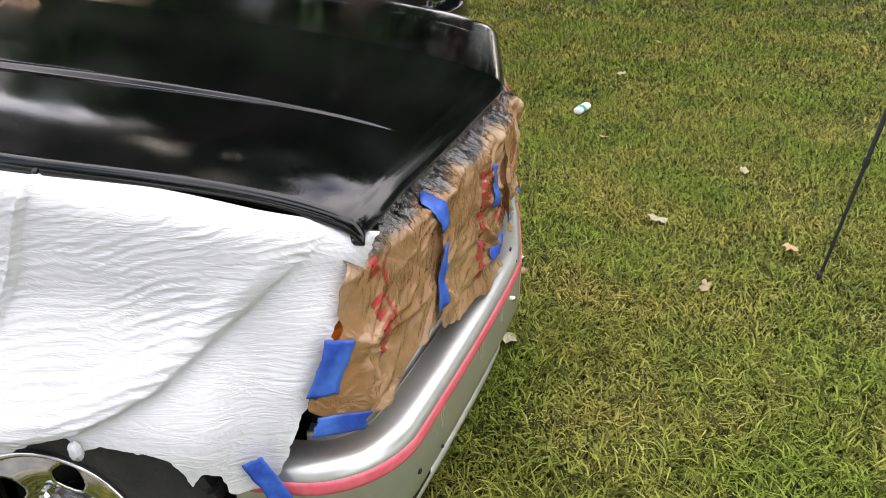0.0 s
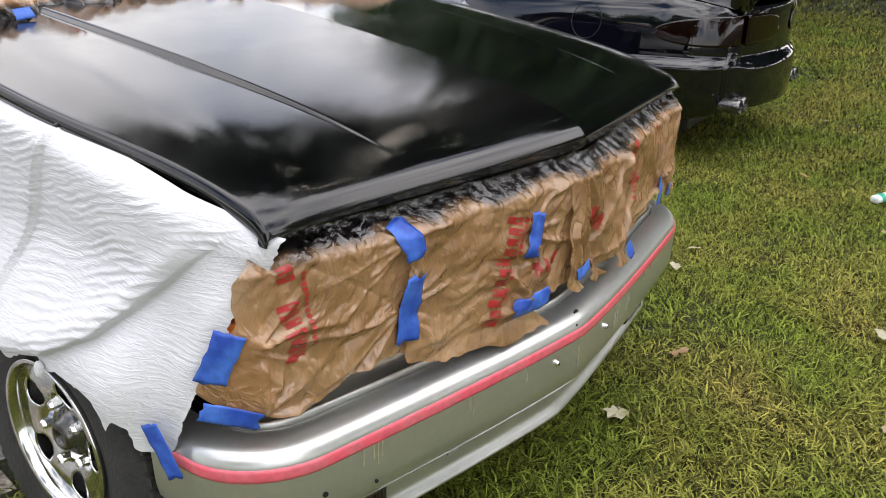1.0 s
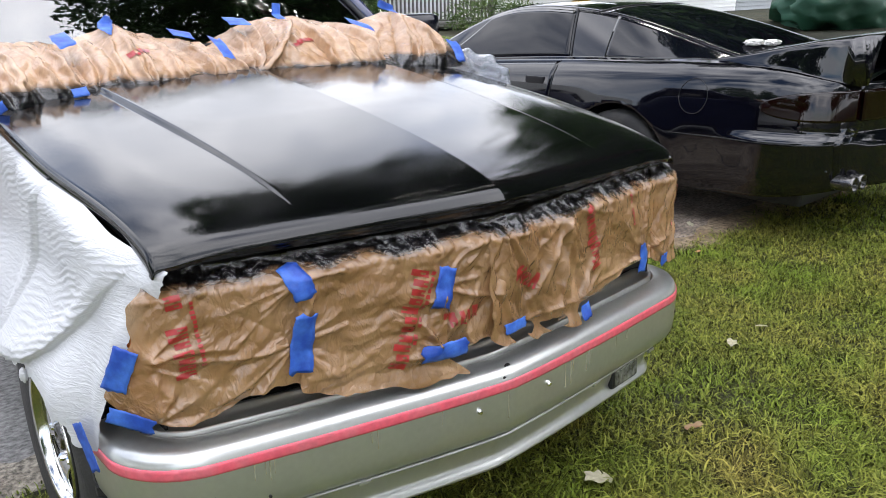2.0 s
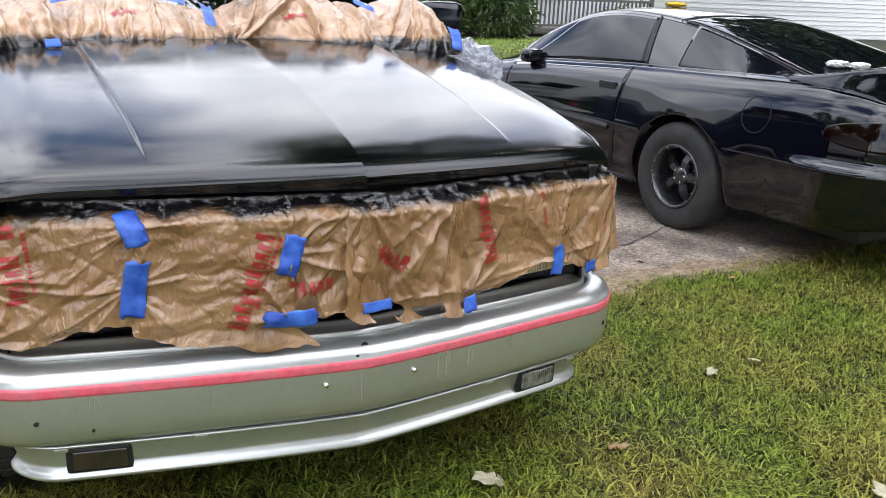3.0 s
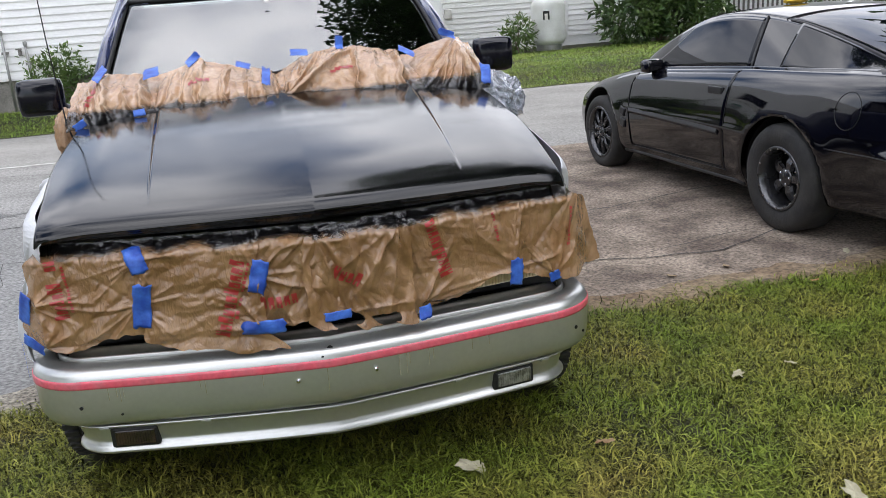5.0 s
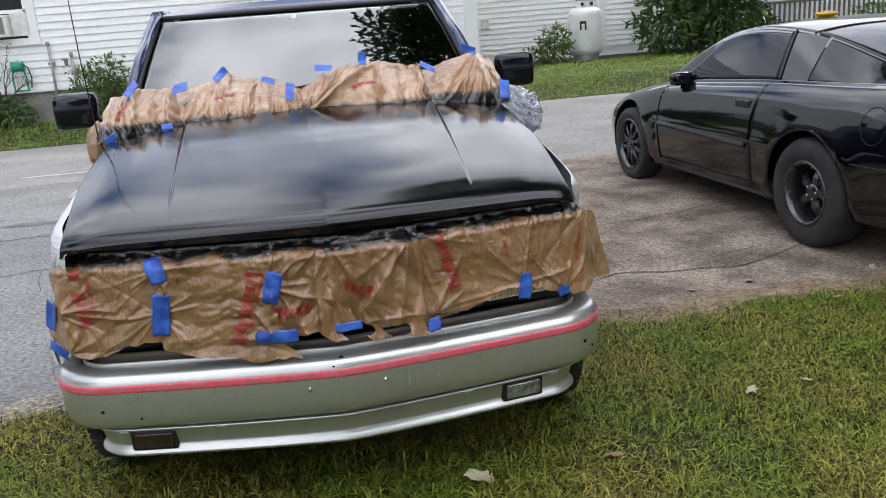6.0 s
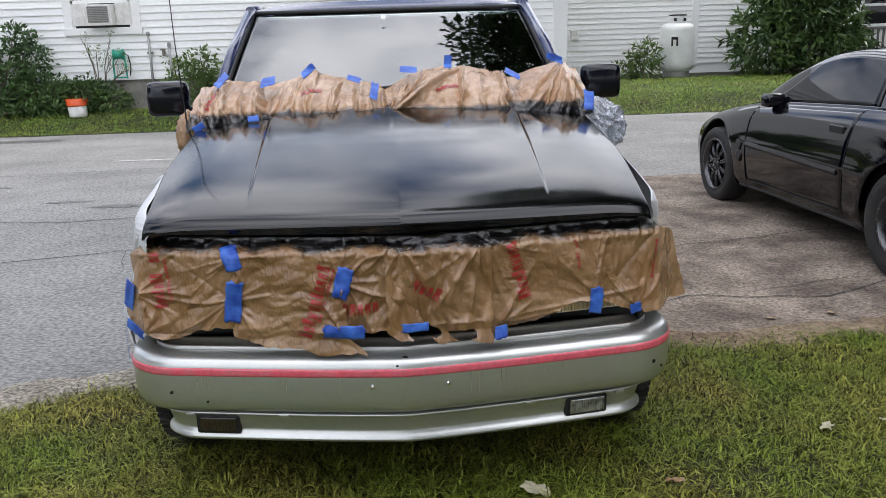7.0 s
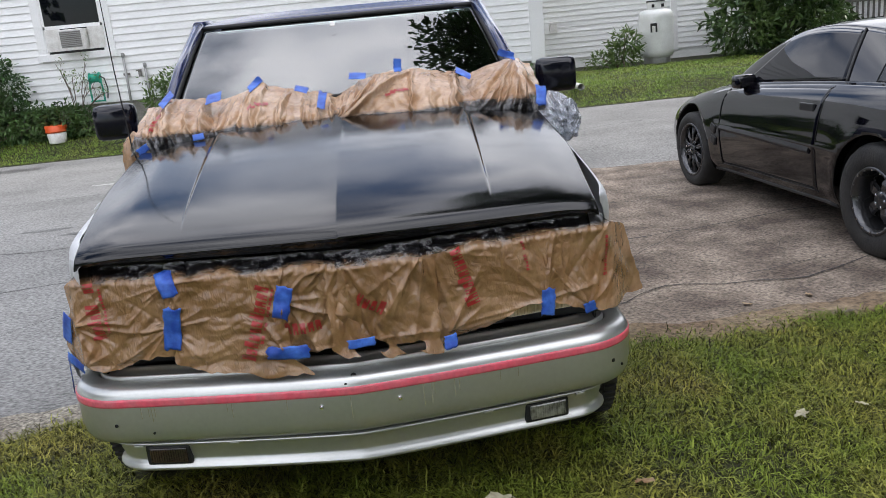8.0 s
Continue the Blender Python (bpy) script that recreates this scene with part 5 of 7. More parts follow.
for i, (x, z, turn, w, l) in enumerate(((-0.80, 1.375, 60, 0.05, 0.07), (-0.58, 1.365, 10, 0.05, 0.08), (-0.40, 1.405, 40, 0.045, 0.08), (-0.18, 1.365, -15, 0.03, 0.08), (-0.085, 1.315, 80, 0.05, 0.08),
                                        (0.08, 1.395, -5, 0.035, 0.10), (0.275, 1.425, 85, 0.05, 0.07), (0.57, 1.365, -30, 0.035, 0.08), (0.80, 1.425, -20, 0.045, 0.10), (-0.62, 1.222, 5, 0.036, 0.06),
                                        (-0.86, 1.192, 30, 0.042, 0.065), (0.885, 1.25, 75, 0.06, 0.10))):
    c, s = math.cos(radians(turn)) * l * 0.40, math.sin(radians(turn)) * l * 0.40
    tape([(x - c, z - s), (x + c, z + s)], w * 0.78, on_cowl, 20 + i, 0.018)


def crumple(name, label, category, centre, size, seed, mat, group="", freq=1.8):
    bm = bmesh.new()
    bmesh.ops.create_icosphere(bm, subdivisions=4 if freq < 3 else 5, radius=1)
    for v in bm.verts:
        k = ridges(v.co.x * freq + seed, v.co.y * freq, v.co.z * freq, 3) if freq < 3 else 0.2 + 1.1 * cells(v.co.x * freq + seed, v.co.y * freq, v.co.z * freq)
        v.co = v.co * (0.72 + 0.42 * k)
        v.co = Vector((v.co.x * size[0], v.co.y * size[1], v.co.z * size[2]))
    ob = part(name, bm, mat, None, "", True)
    ob.matrix_basis = pose(*centre)
    return tagged(ob, label, category, group)


crumple("plastic_scrap", "small twisted knot of white plastic at the hem of the sheet", "plastic scrap", (-1.018, 0.668, 0.634), (0.010, 0.014, 0.021), 12, M_SHEET)
crumple("plastic_bag", "bunched clear plastic at the far fender", "plastic bag", (0.960, 1.44, 1.145), (0.090, 0.30, 0.105), 3, M_CLEAR, freq=3.6)
for i, (y, z, r) in enumerate(((1.55, 1.13, 0.13), (1.85, 1.05, 0.15), (1.62, 0.88, 0.13), (2.05, 0.80, 0.14))):
    crumple("plastic_bag", "tan plastic bag bunched on the cab side", "plastic bag", (-0.965, y, z), (0.055, r, r), 10 + i, M_BAG_PLAIN, "bags on the cab side")


# ---- sports car ----
CAR_TURN = 3.86
car = thing("sports_car", "glossy black two-door sports coupe with tinted glass, parked on the driveway", "car", (3.945, 2.358, 0.0), CAR_TURN)
# along the car: u = 0 at the rear axle, forwards positive; the side that faces the truck has negative x
c_half = curve([(-1.42, 0.56), (-1.37, 0.69), (-1.28, 0.785), (-1.10, 0.86), (-0.8, 0.912), (0.0, 0.945), (0.8, 0.935), (1.6, 0.925), (2.5, 0.925), (2.95, 0.88), (3.25, 0.76), (3.42, 0.58), (3.50, 0.38)])
c_top = curve([(-1.42, 0.94), (-1.1, 1.02), (-0.6, 1.035), (0.0, 1.02), (0.6, 1.0), (1.2, 0.965), (1.7, 0.93), (2.2, 0.87), (2.6, 0.80), (3.0, 0.70), (3.3, 0.60), (3.5, 0.50)])
c_low = curve([(-1.42, 0.34), (-1.2, 0.29), (-0.5, 0.24), (0.0, 0.22), (2.0, 0.20), (2.8, 0.20), (3.5, 0.24)])
c_side = curve([(0.0, 0.90), (0.12, 0.955), (0.30, 0.985), (0.48, 1.0), (0.66, 0.992), (0.79, 0.972), (0.88, 0.945), (0.95, 0.90), (1.0, 0.85)])
REAR_AXLE, FRONT_AXLE = 0.0, 2.567


def car_side(sx, u, h, off=0.0):
    z = c_low(u) + (c_top(u) - c_low(u)) * h
    crease = 0.010 * math.exp(-((z - 0.60) / 0.018) ** 2) * smooth01((u - 0.25) / 0.3) * smooth01((2.15 - u) / 0.2)
    flare = 0.022 * math.exp(-(((u - REAR_AXLE) ** 2 + (z - 0.34) ** 2) ** 0.5 - 0.42) ** 2 / 0.01) + 0.016 * math.exp(-(((u - FRONT_AXLE) ** 2 + (z - 0.34) ** 2) ** 0.5 - 0.40) ** 2 / 0.01)
    bulge = 0.055 * smooth01((-0.70 - u) / 0.35) * smooth01((0.655 - z) / 0.045)
    return Vector((sx * (c_half(u) * c_side(h) + crease + bulge + flare * (1 - h) + off), u, z))


def car_body():
    for sx in (-1, 1):
        nu, nv = 160, 40

        def place(a, b, sx=sx):
            u, h = -1.42 + 4.92 * a, b
            p = car_side(sx, u, h)
            for ax, r in ((REAR_AXLE, 0.395), (FRONT_AXLE, 0.375)):
                dx, dz = p.y - ax, p.z - 0.35
                d = math.hypot(dx, dz)
                if 0.80 * r < d < r:        # the cut edge is drawn onto a true arch
                    p.y, p.z = ax + dx * r / d, 0.35 + dz * r / d
            return p

        def keep(a, b, sx=sx):
            p = car_side(sx, -1.42 + 4.92 * a, b)
            return math.hypot(p.y - REAR_AXLE, p.z - 0.35) > 0.385 and math.hypot(p.y - FRONT_AXLE, p.z - 0.35) > 0.365
        grid_mesh("body_side", nu, nv, place, M_CARBLACK, car, "glossy black body side", keep, 0.006)
        for ax, r in ((REAR_AXLE, 0.40), (FRONT_AXLE, 0.38)):
            half_well(car, sx * 0.74, ax, 0.35, r, 0.30)

    def top(a, b):
        u, s = -1.42 + 4.92 * a, 2 * b - 1
        half = c_half(u) * 0.85
        crown = 0.05 + 0.04 * math.exp(-((u - 2.2) / 0.9) ** 2)
        z = c_top(u) + crown * (1 - abs(s) ** 2.2) * smooth01((3.5 - u) / 0.8)
        z += 0.016 * math.exp(-((abs(s) - 0.45) / 0.10) ** 2) * smooth01((u - 1.7) / 0.3) * smooth01((3.3 - u) / 0.4)
        return Vector((s * half, u, z))
    grid_mesh("top_panel", 110, 40, top, M_CARBLACK, car, "glossy black hood and deck", thick=0.005)

    def tail(a, b):
        s, h = (2 * a - 1) * 1.06, b
        z = 0.34 + (0.94 - 0.34) * h
        if abs(s) > 1:        # laps round onto the body side
            q = car_side(1 if s > 0 else -1, -1.42 + 0.8 * (abs(s) - 1), h, 0.003)
            return q
        return Vector((s * car_side(1, -1.42, h).x, -1.42 - 0.085 * (1 - s * s) - 0.05 * smooth01((0.63 - z) / 0.03) * (1 - s ** 4), z))
    grid_mesh("rear_bumper", 40, 24, tail, M_CARBLACK, car, "glossy black rear bumper", thick=0.006)

    def nose(a, b):
        s, h = 2 * a - 1, b
        return Vector((s * c_half(3.5) * c_side(h), 3.5 + 0.06 * (1 - s * s), 0.24 + 0.26 * h))
    grid_mesh("front_bumper", 20, 10, nose, M_CARBLACK, car, thick=0.006)
    part("floor_pan", box_bm((-0.72, -1.2, 0.20), (0.72, 3.2, 0.30), 0.02), M_BLACK, car)


g_low = 0.80
g_roof = curve([(-0.92, 1.03), (-0.6, 1.10), (-0.2, 1.205), (0.3, 1.315), (0.7, 1.36), (1.05, 1.368), (1.35, 1.335), (1.7, 1.215), (2.0, 1.08), (2.25, 0.955)])
g_half = curve([(-0.92, 0.66), (-0.3, 0.62), (0.3, 0.585), (0.9, 0.575), (1.4, 0.585), (1.8, 0.63), (2.25, 0.66)])


def green_side(sx, u, h, off=0.0):
    """The glasshouse: h = 0 at the belt line, 1 at the roof's rail."""
    zb = c_top(u) - 0.012
    zr = max(g_roof(u) - 0.035, zb + 0.002)
    xb = c_half(u) * 0.845 - 0.02
    xr = min(g_half(u), xb)
    t = h
    x = xb + (xr - xb) * (0.80 * t + 0.20 * t * t)
    return Vector((sx * (x + off), u, zb + (zr - zb) * t + off * 0.3))


def green_top(u, s, off=0.0):
    zr = g_roof(u)
    half = g_half(u)
    return Vector((s * half, u, zr - 0.035 * abs(s) ** 3 + off))


def glasshouse():
    for sx in (-1, 1):
        grid_mesh("cabin_side", 70, 14, lambda a, b, sx=sx: green_side(sx, -0.92 + 3.0 * a, b), M_CARBLACK, car, thick=0.004)
        # door window and quarter window, lifted off the shell
        def door_pane(a, b, sx=sx):
            u0, u1 = 0.55 + 0.09 * b, 2.02 - 0.55 * b
            return green_side(sx, u0 + (u1 - u0) * a, 0.05 + 0.90 * b, 0.005)
        grid_mesh("door_window", 30, 12, door_pane, M_TINT, car, "dark tinted door window", thick=0.003)

        def quarter_pane(a, b, sx=sx):
            u0, u1 = -0.84, 0.235 + 0.03 * b
            return green_side(sx, u0 + (u1 - u0) * a, 0.04 + 0.97 * b, 0.006)
        grid_mesh("quarter_window", 40, 12, quarter_pane, M_TINT, car, "dark tinted side of the wrap-round rear glass", thick=0.003)
        part("belt_trim", tube([green_side(sx, -0.6 + 2.55 * i / 24, 0.02, 0.008) for i in range(25)], 0.007, 6), M_CARTRIM, car, smooth=True)
        part("window_seal", tube([green_side(sx, 0.53 + 0.10 * i / 8, i / 8, 0.006) for i in range(9)], 0.008, 6), M_CARTRIM, car, smooth=True)
    grid_mesh("roof", 70, 20, lambda a, b: green_top(-0.92 + 3.0 * a, 2 * b - 1), M_CARBLACK, car, "glossy black roof", thick=0.004)
    grid_mesh("windshield", 24, 20, lambda a, b: green_top(1.30 + 0.80 * a, (2 * b - 1) * 0.94, 0.006), M_TINT, car, "dark windshield", thick=0.003)
    grid_mesh("hatch_glass", 40, 24, lambda a, b: green_top(-0.85 + 1.25 * a, (2 * b - 1) * 1.0, 0.006), M_TINT, car, "large curved tinted hatch glass", thick=0.003)
    part("roof_seam", tube([green_top(0.44, -1 + i / 10, 0.004) for i in range(21)], 0.006, 6), M_CARTRIM, car, smooth=True)


def seam(points, r=0.0024):
    return part("panel_gap", tube(points, r, 6), M_BLACK, car, smooth=True)


car_body()
glasshouse()
for sx in (-1, 1):
    hz = lambda u, z: (z - c_low(u)) / (c_top(u) - c_low(u))
    door = grid_mesh("door", 40, 26, lambda a, b, sx=sx: car_side(sx, 0.575 + 1.425 * a + 0.06 * (1 - b) * (1 - a), 0.13 + 0.84 * b, 0.003), M_CARBLACK, car, "long black door with a body-side crease", thick=0.004)
    handle = part("handle", box_bm((-0.010, -0.085, -0.026), (0.010, 0.085, 0.026), 0.008), M_CARTRIM, door)
    p = car_side(sx, 0.745, hz(0.745, 0.845), 0.008)
    handle.matrix_basis = pose(p.x, p.y, p.z)
    seam([car_side(sx, 0.57 + 0.06 * (1 - k / 12), 0.10 + 0.88 * k / 12, 0.006) for k in range(13)])
    seam([car_side(sx, 2.01 - 0.02 * math.sin(k / 12 * 3), 0.10 + 0.88 * k / 12, 0.006) for k in range(13)])
    seam([car_side(sx, 0.62 + 1.38 * k / 16, 0.115, 0.006) for k in range(17)])
    bm = bmesh.new()
    ridge = []
    for k in range(21):        # a wedge-shaped ridge whose upper facet looks up
        u = 0.67 + 1.30 * k / 20
        ridge.append([bm.verts.new(car_side(sx, u, hz(u, 0.560 + 0.02 * k / 20 + dz), off)) for dz, off in ((0.030, 0.0032), (0.004, 0.020), (-0.004, 0.020), (-0.022, 0.0032))])
    for p, q in zip(ridge, ridge[1:]):
        for c in range(3):
            bm.faces.new((p[c], p[c + 1], q[c + 1], q[c]))
    bm.faces.new(ridge[0]), bm.faces.new(ridge[-1][::-1])
    bmesh.ops.recalc_face_normals(bm, faces=bm.faces)
    part("side_moulding", bm, M_CARTRIM, car)
    # fuel cap ring, fender vent, side skirt
    if sx < 0:
        c = car_side(sx, -0.56, hz(-0.56, 0.83), 0.004)
        ring = [Vector((c.x, c.y + 0.095 * math.cos(k * math.pi / 12), c.z + 0.105 * math.sin(k * math.pi / 12))) for k in range(25)]
        ring = [Vector((car_side(sx, q.y, hz(q.y, q.z), 0.004).x, q.y, q.z)) for q in ring]
        part("fuel_door", tube(ring, 0.0022, 6), M_BLACK, car, "round fuel door", True)
    for dz in (0.0, 0.095):
        v = part("fender_vent", box_bm((-0.012, -0.040, -0.036), (0.012, 0.040, 0.036), 0.012), M_CARTRIM, car, "oval fender vent")
        q = car_side(sx, 2.09, hz(2.09, 0.47 + dz), 0.002)
        v.matrix_basis = pose(q.x, q.y, q.z, 20, 0, 0)
    part("side_skirt", tube([car_side(sx, 0.42 + 1.74 * k / 16, 0.03, -0.004) for k in range(17)], 0.018, 8), M_CARTRIM, car, smooth=True)
    part("rear_line", tube([car_side(sx, -0.42 - 0.85 * k / 10, hz(-0.42 - 0.85 * k / 10, 0.60), 0.002) for k in range(11)], 0.004, 6), M_BLACK, car, smooth=True)
    # mirror
    mir = part("side_mirror", box_bm((-0.085, -0.055, -0.052), (0.085, 0.055, 0.052), 0.032), M_CARBLACK, car, "black teardrop side mirror", True)
    q = green_side(sx, 1.86, 0.0)
    mir.matrix_basis = pose(q.x + sx * 0.07, 1.77, q.z + 0.050, 0, 0, -12 * sx)
    # tail lamp wrapping the corner
    def lamp(a, b, sx=sx):
        u = -0.98 - 0.44 * a
        mid, half = 0.80 + 0.012 * a, 0.088 * max(1 - (1 - a) ** 2.2, 0.0) ** 0.5
        z = mid + half * (2 * b - 1)
        return car_side(sx, u, hz(u, z), 0.010)
    grid_mesh("tail_lamp", 30, 14, lamp, M_TAIL, car, "smoked dark red oval tail lamp", thick=0.006)

    def lamp2(a, b, sx=sx):
        x = sx * (c_half(-1.42) - 0.42 * a)
        z = 0.81 + 0.088 * (1 - a ** 4) ** 0.5 * (2 * b - 1) if a < 1 else 0.81
        s = x / c_half(-1.42)
        return Vector((x, -1.430 - 0.085 * (1 - s * s), z))
    grid_mesh("tail_lamp", 20, 12, lamp2, M_TAIL, car, "smoked dark red oval tail lamp", thick=0.006)
    for k in (0, 1):
        ex = part("exhaust_tip", lathe([(0.038, 0.14), (0.045, 0.0), (0.045, -0.02), (0.040, -0.022), (0.036, 0.10)], 24, "y", (False, False)), M_HUB, car, "dull metal exhaust tip", True)
        ex.matrix_basis = pose(sx * (0.68 - 0.105 * k), -1.47, 0.38)


def car_spoiler():
    """A raised blade whose ends run forwards along the quarter panels and sweep down into them."""
    def wing(a, b):
        s = math.sin(math.pi / 2 * (2 * a - 1))
        e = abs(s) ** 5
        front, back = -1.10 + 0.55 * e, -1.50 + 0.10 * abs(s) ** 3
        t = b * 2 if b < 0.5 else 2 - b * 2
        u = front + (back - front) * t
        deck = c_top(max(u, -1.42)) - 0.02
        top = 1.045 + 0.135 * smooth01((-0.50 - u) / 0.95) + 0.02 * (1 - e)
        top += (deck - top) * smooth01((abs(s) - 0.965) / 0.035)
        under = top - 0.045 * math.sin(math.pi * min(t * 0.9 + 0.1, 1)) - 0.006
        low = under + (deck - under) * smooth01((abs(s) - 0.72) / 0.14)
        return Vector((s * min(0.80, c_half(max(u, -1.36)) * 0.90), u, top if b < 0.5 else low))
    grid_mesh("spoiler", 70, 24, wing, M_CARBLACK, car, "glossy black swept rear wing")


car_spoiler()


def car_wheel(sx, ax, r, rim_r, width, spokes, drag):
    w = new("wheel")
    w.parent = car
    w.matrix_basis = pose(sx * 0.815, ax, r, 0, 0, 0 if sx > 0 else 180)
    h = width / 2
    prof = [(rim_r + 0.005, -h * 0.9), (rim_r + 0.03, -h), (r * 0.86, -h * 1.02), (r * 0.955, -h * 0.9), (r, -h * 0.7), (r, h * 0.7), (r * 0.955, h * 0.9), (r * 0.86, h * 1.02), (rim_r + 0.03, h), (rim_r + 0.005, h * 0.9)]
    part("tyre", lathe(prof, 56, "x", (False, False)), M_RUBBER, w, "dusty black tyre", True)
    rim = part("rim", lathe([(rim_r + 0.008, h * 0.92), (rim_r + 0.002, h * 1.0), (rim_r - 0.012, h * 0.94), (rim_r - 0.02, h * 0.4), (rim_r - 0.03, -h)], 48, "x", (False, False)), M_RIM_DARK, w, "black painted rim", True)
    depth = h * (0.10 if drag else 0.62)
    part("rim_back", lathe([(rim_r - 0.02, depth - 0.10), (0.03, depth - 0.09), (0.0001, depth - 0.09)], 32, "x"), M_BLACK, w)
    if drag:
        for k in range(spokes):
            a = 2 * math.pi * k / spokes
            bm = bmesh.new()
            rows = []
            for rr, wd, x in ((0.05, 0.030, depth + 0.03), (0.10, 0.034, depth + 0.035), (0.15, 0.028, depth + 0.015), (rim_r - 0.02, 0.040, depth - 0.02)):
                rows.append([bm.verts.new((x + dx, rr, dw * wd)) for dx, dw in ((0, -1), (0.02, -0.7), (0.02, 0.7), (0, 1))])
            for p, q in zip(rows, rows[1:]):
                for j in range(3):
                    bm.faces.new((p[j], p[j + 1], q[j + 1], q[j]))
            sp = part("spoke", bm, M_RIM_DARK, rim, smooth=False)
            sp.matrix_basis = Matrix.Rotation(a, 4, "X")
        part("hub", lathe([(0.062, depth), (0.062, depth + 0.045), (0.05, depth + 0.06), (0.0001, depth + 0.06)], 24, "x"), M_RIM_DARK, w, smooth=True)
        for k in range(16):
            a = 2 * math.pi * k / 16
            rv = part("rim_bolt", lathe([(0.006, 0), (0.005, 0.006), (0.0001, 0.007)], 8, "x"), M_CHROME, rim)
            rv.matrix_basis = pose(h * 0.95, (rim_r - 0.010) * math.cos(a), (rim_r - 0.010) * math.sin(a))
    else:
        for k in range(spokes):
            for side in (-1, 1):
                a = 2 * math.pi * (k + 0.16 * side) / spokes
                sp = part("spoke", tube([(depth + 0.01, 0.035, 0), (depth + 0.014, rim_r * 0.55, 0.018 * side), (depth - 0.004, rim_r - 0.008, 0.03 * side)], [0.013, 0.009, 0.011], 6), M_RIM_DARK, rim, smooth=True)
                sp.matrix_basis = Matrix.Rotation(a, 4, "X")
        part("hub", lathe([(0.05, depth - 0.02), (0.05, depth + 0.022), (0.03, depth + 0.03), (0.0001, depth + 0.03)], 24, "x"), M_RIM_DARK, w, smooth=True)
    for k in range(5):
        a = 2 * math.pi * k / 5
        nut = part("lug_nut", lathe([(0.010, depth + 0.02), (0.010, depth + 0.06), (0.0001, depth + 0.065)], 6, "x"), M_CHROME, w)
        nut.matrix_basis = pose(0, 0.045 * math.cos(a), 0.045 * math.sin(a))


for sx in (-1, 1):
    car_wheel(sx, REAR_AXLE, 0.348, 0.200, 0.26, 5, True)
    car_wheel(sx, FRONT_AXLE, 0.325, 0.225, 0.22, 10, False)


# ---- house ----
def clapboards(parent, x0, x1, z0, z1, y, step, gaps=(), mat=M_SIDING):
    """Lapped boards, each an object; gaps: x0, x1, z0, z1 of openings that interrupt them."""
    cache = {}
    z = z0
    while z < z1:
        runs = [(x0, x1)]
        for gx0, gx1, gz0, gz1 in gaps:
            if z + step > gz0 and z < gz1:
                runs = [r for a, b in runs for r in ((a, min(b, gx0)), (max(a, gx1), b)) if r[1] - r[0] > 0.02]
        for a, b in runs:
            key = round(b - a, 3)
            if key not in cache:
                bm = bmesh.new()
                L = b - a
                prof = ((-0.022, 0.0), (-0.024, 0.006), (-0.004, step), (0.0, step), (0.0, 0.0))
                l = [bm.verts.new((0, yy, zz)) for yy, zz in prof]
                r = [bm.verts.new((L, yy, zz)) for yy, zz in prof]
                for i in range(5):
                    j = (i + 1) % 5
                    bm.faces.new((l[i], r[i], r[j], l[j]))
                bm.faces.new(l), bm.faces.new(r[::-1])
                me = bpy.data.meshes.new("board")
                bm.to_mesh(me)
                bm.free()
                me.materials.append(mat)
                cache[key] = me
            ob = new("board", cache[key])
            ob.parent = parent
            ob.location = (a, y, z)
        z += step


wall_left = part("wall_house", box_bm((-16, 13.60, 0.80), (3.30, 13.80, 4.6)), M_SIDING)
tagged(wall_left, "white clapboard house wall across the road", "wall", kind="structure")
clapboards(wall_left, -16, 3.06, 0.80, 4.4, 13.60, 0.125, ((-5.70, -4.41, 1.58, 3.4), (-10.2, -9.0, 1.58, 3.4)))
tagged(part("wall_foundation", box_bm((-16, 13.64, 0.0), (3.30, 13.85, 0.80)), M_FOUNDATION), "stained concrete house foundation", "foundation", kind="structure")
tagged(part("corner_board", box_bm((3.06, 13.565, 0.72), (3.32, 13.83, 4.6), 0.006), M_TRIM), "white corner board of the house", "trim", kind="structure")
tagged(part("drip_board", box_bm((-16, 13.575, 0.765), (3.06, 13.60, 0.80), 0.003), M_TRIM), "white board at the foot of the siding", "trim", kind="structure")
wall_side = part("wall_side", box_bm((3.10, 13.80, 0.0), (3.30, 18.5, 4.6)), M_SIDING)
tagged(wall_side, "white side wall of the house", "wall", kind="structure")
wall_wing = part("wall_wing", box_bm((3.30, 18.50, 0.0), (15.6, 18.7, 4.6)), M_SIDING)
tagged(wall_wing, "white clapboard wing set back behind the shrubs", "wall", kind="structure")
clapboards(wall_wing, 3.3, 15.6, 0.46, 4.4, 18.50, 0.125, ((7.40, 7.56, 0, 5), (11.5, 12.9, 1.15, 3.2)))
tagged(part("corner_board", box_bm((7.40, 18.46, 0.4), (7.56, 18.52, 4.6), 0.005), M_TRIM), "white vertical board on the wing", "trim", kind="structure")
tagged(part("wall_foundation", box_bm((3.3, 18.53, 0.0), (15.6, 18.75, 0.46)), M_FOUNDATION), "dark concrete foundation of the wing", "foundation", kind="structure")
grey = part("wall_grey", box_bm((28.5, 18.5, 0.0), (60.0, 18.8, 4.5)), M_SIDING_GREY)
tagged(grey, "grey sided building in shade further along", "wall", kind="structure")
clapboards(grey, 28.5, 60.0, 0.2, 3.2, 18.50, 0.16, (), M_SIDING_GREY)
far_white = part("wall_far", box_bm((15.9, 18.4, 0.0), (28.3, 18.7, 4.5)), M_SIDING)
tagged(far_white, "white sided building behind the black car", "wall", kind="structure")
clapboards(far_white, 15.9, 28.3, 0.25, 3.0, 18.40, 0.14)
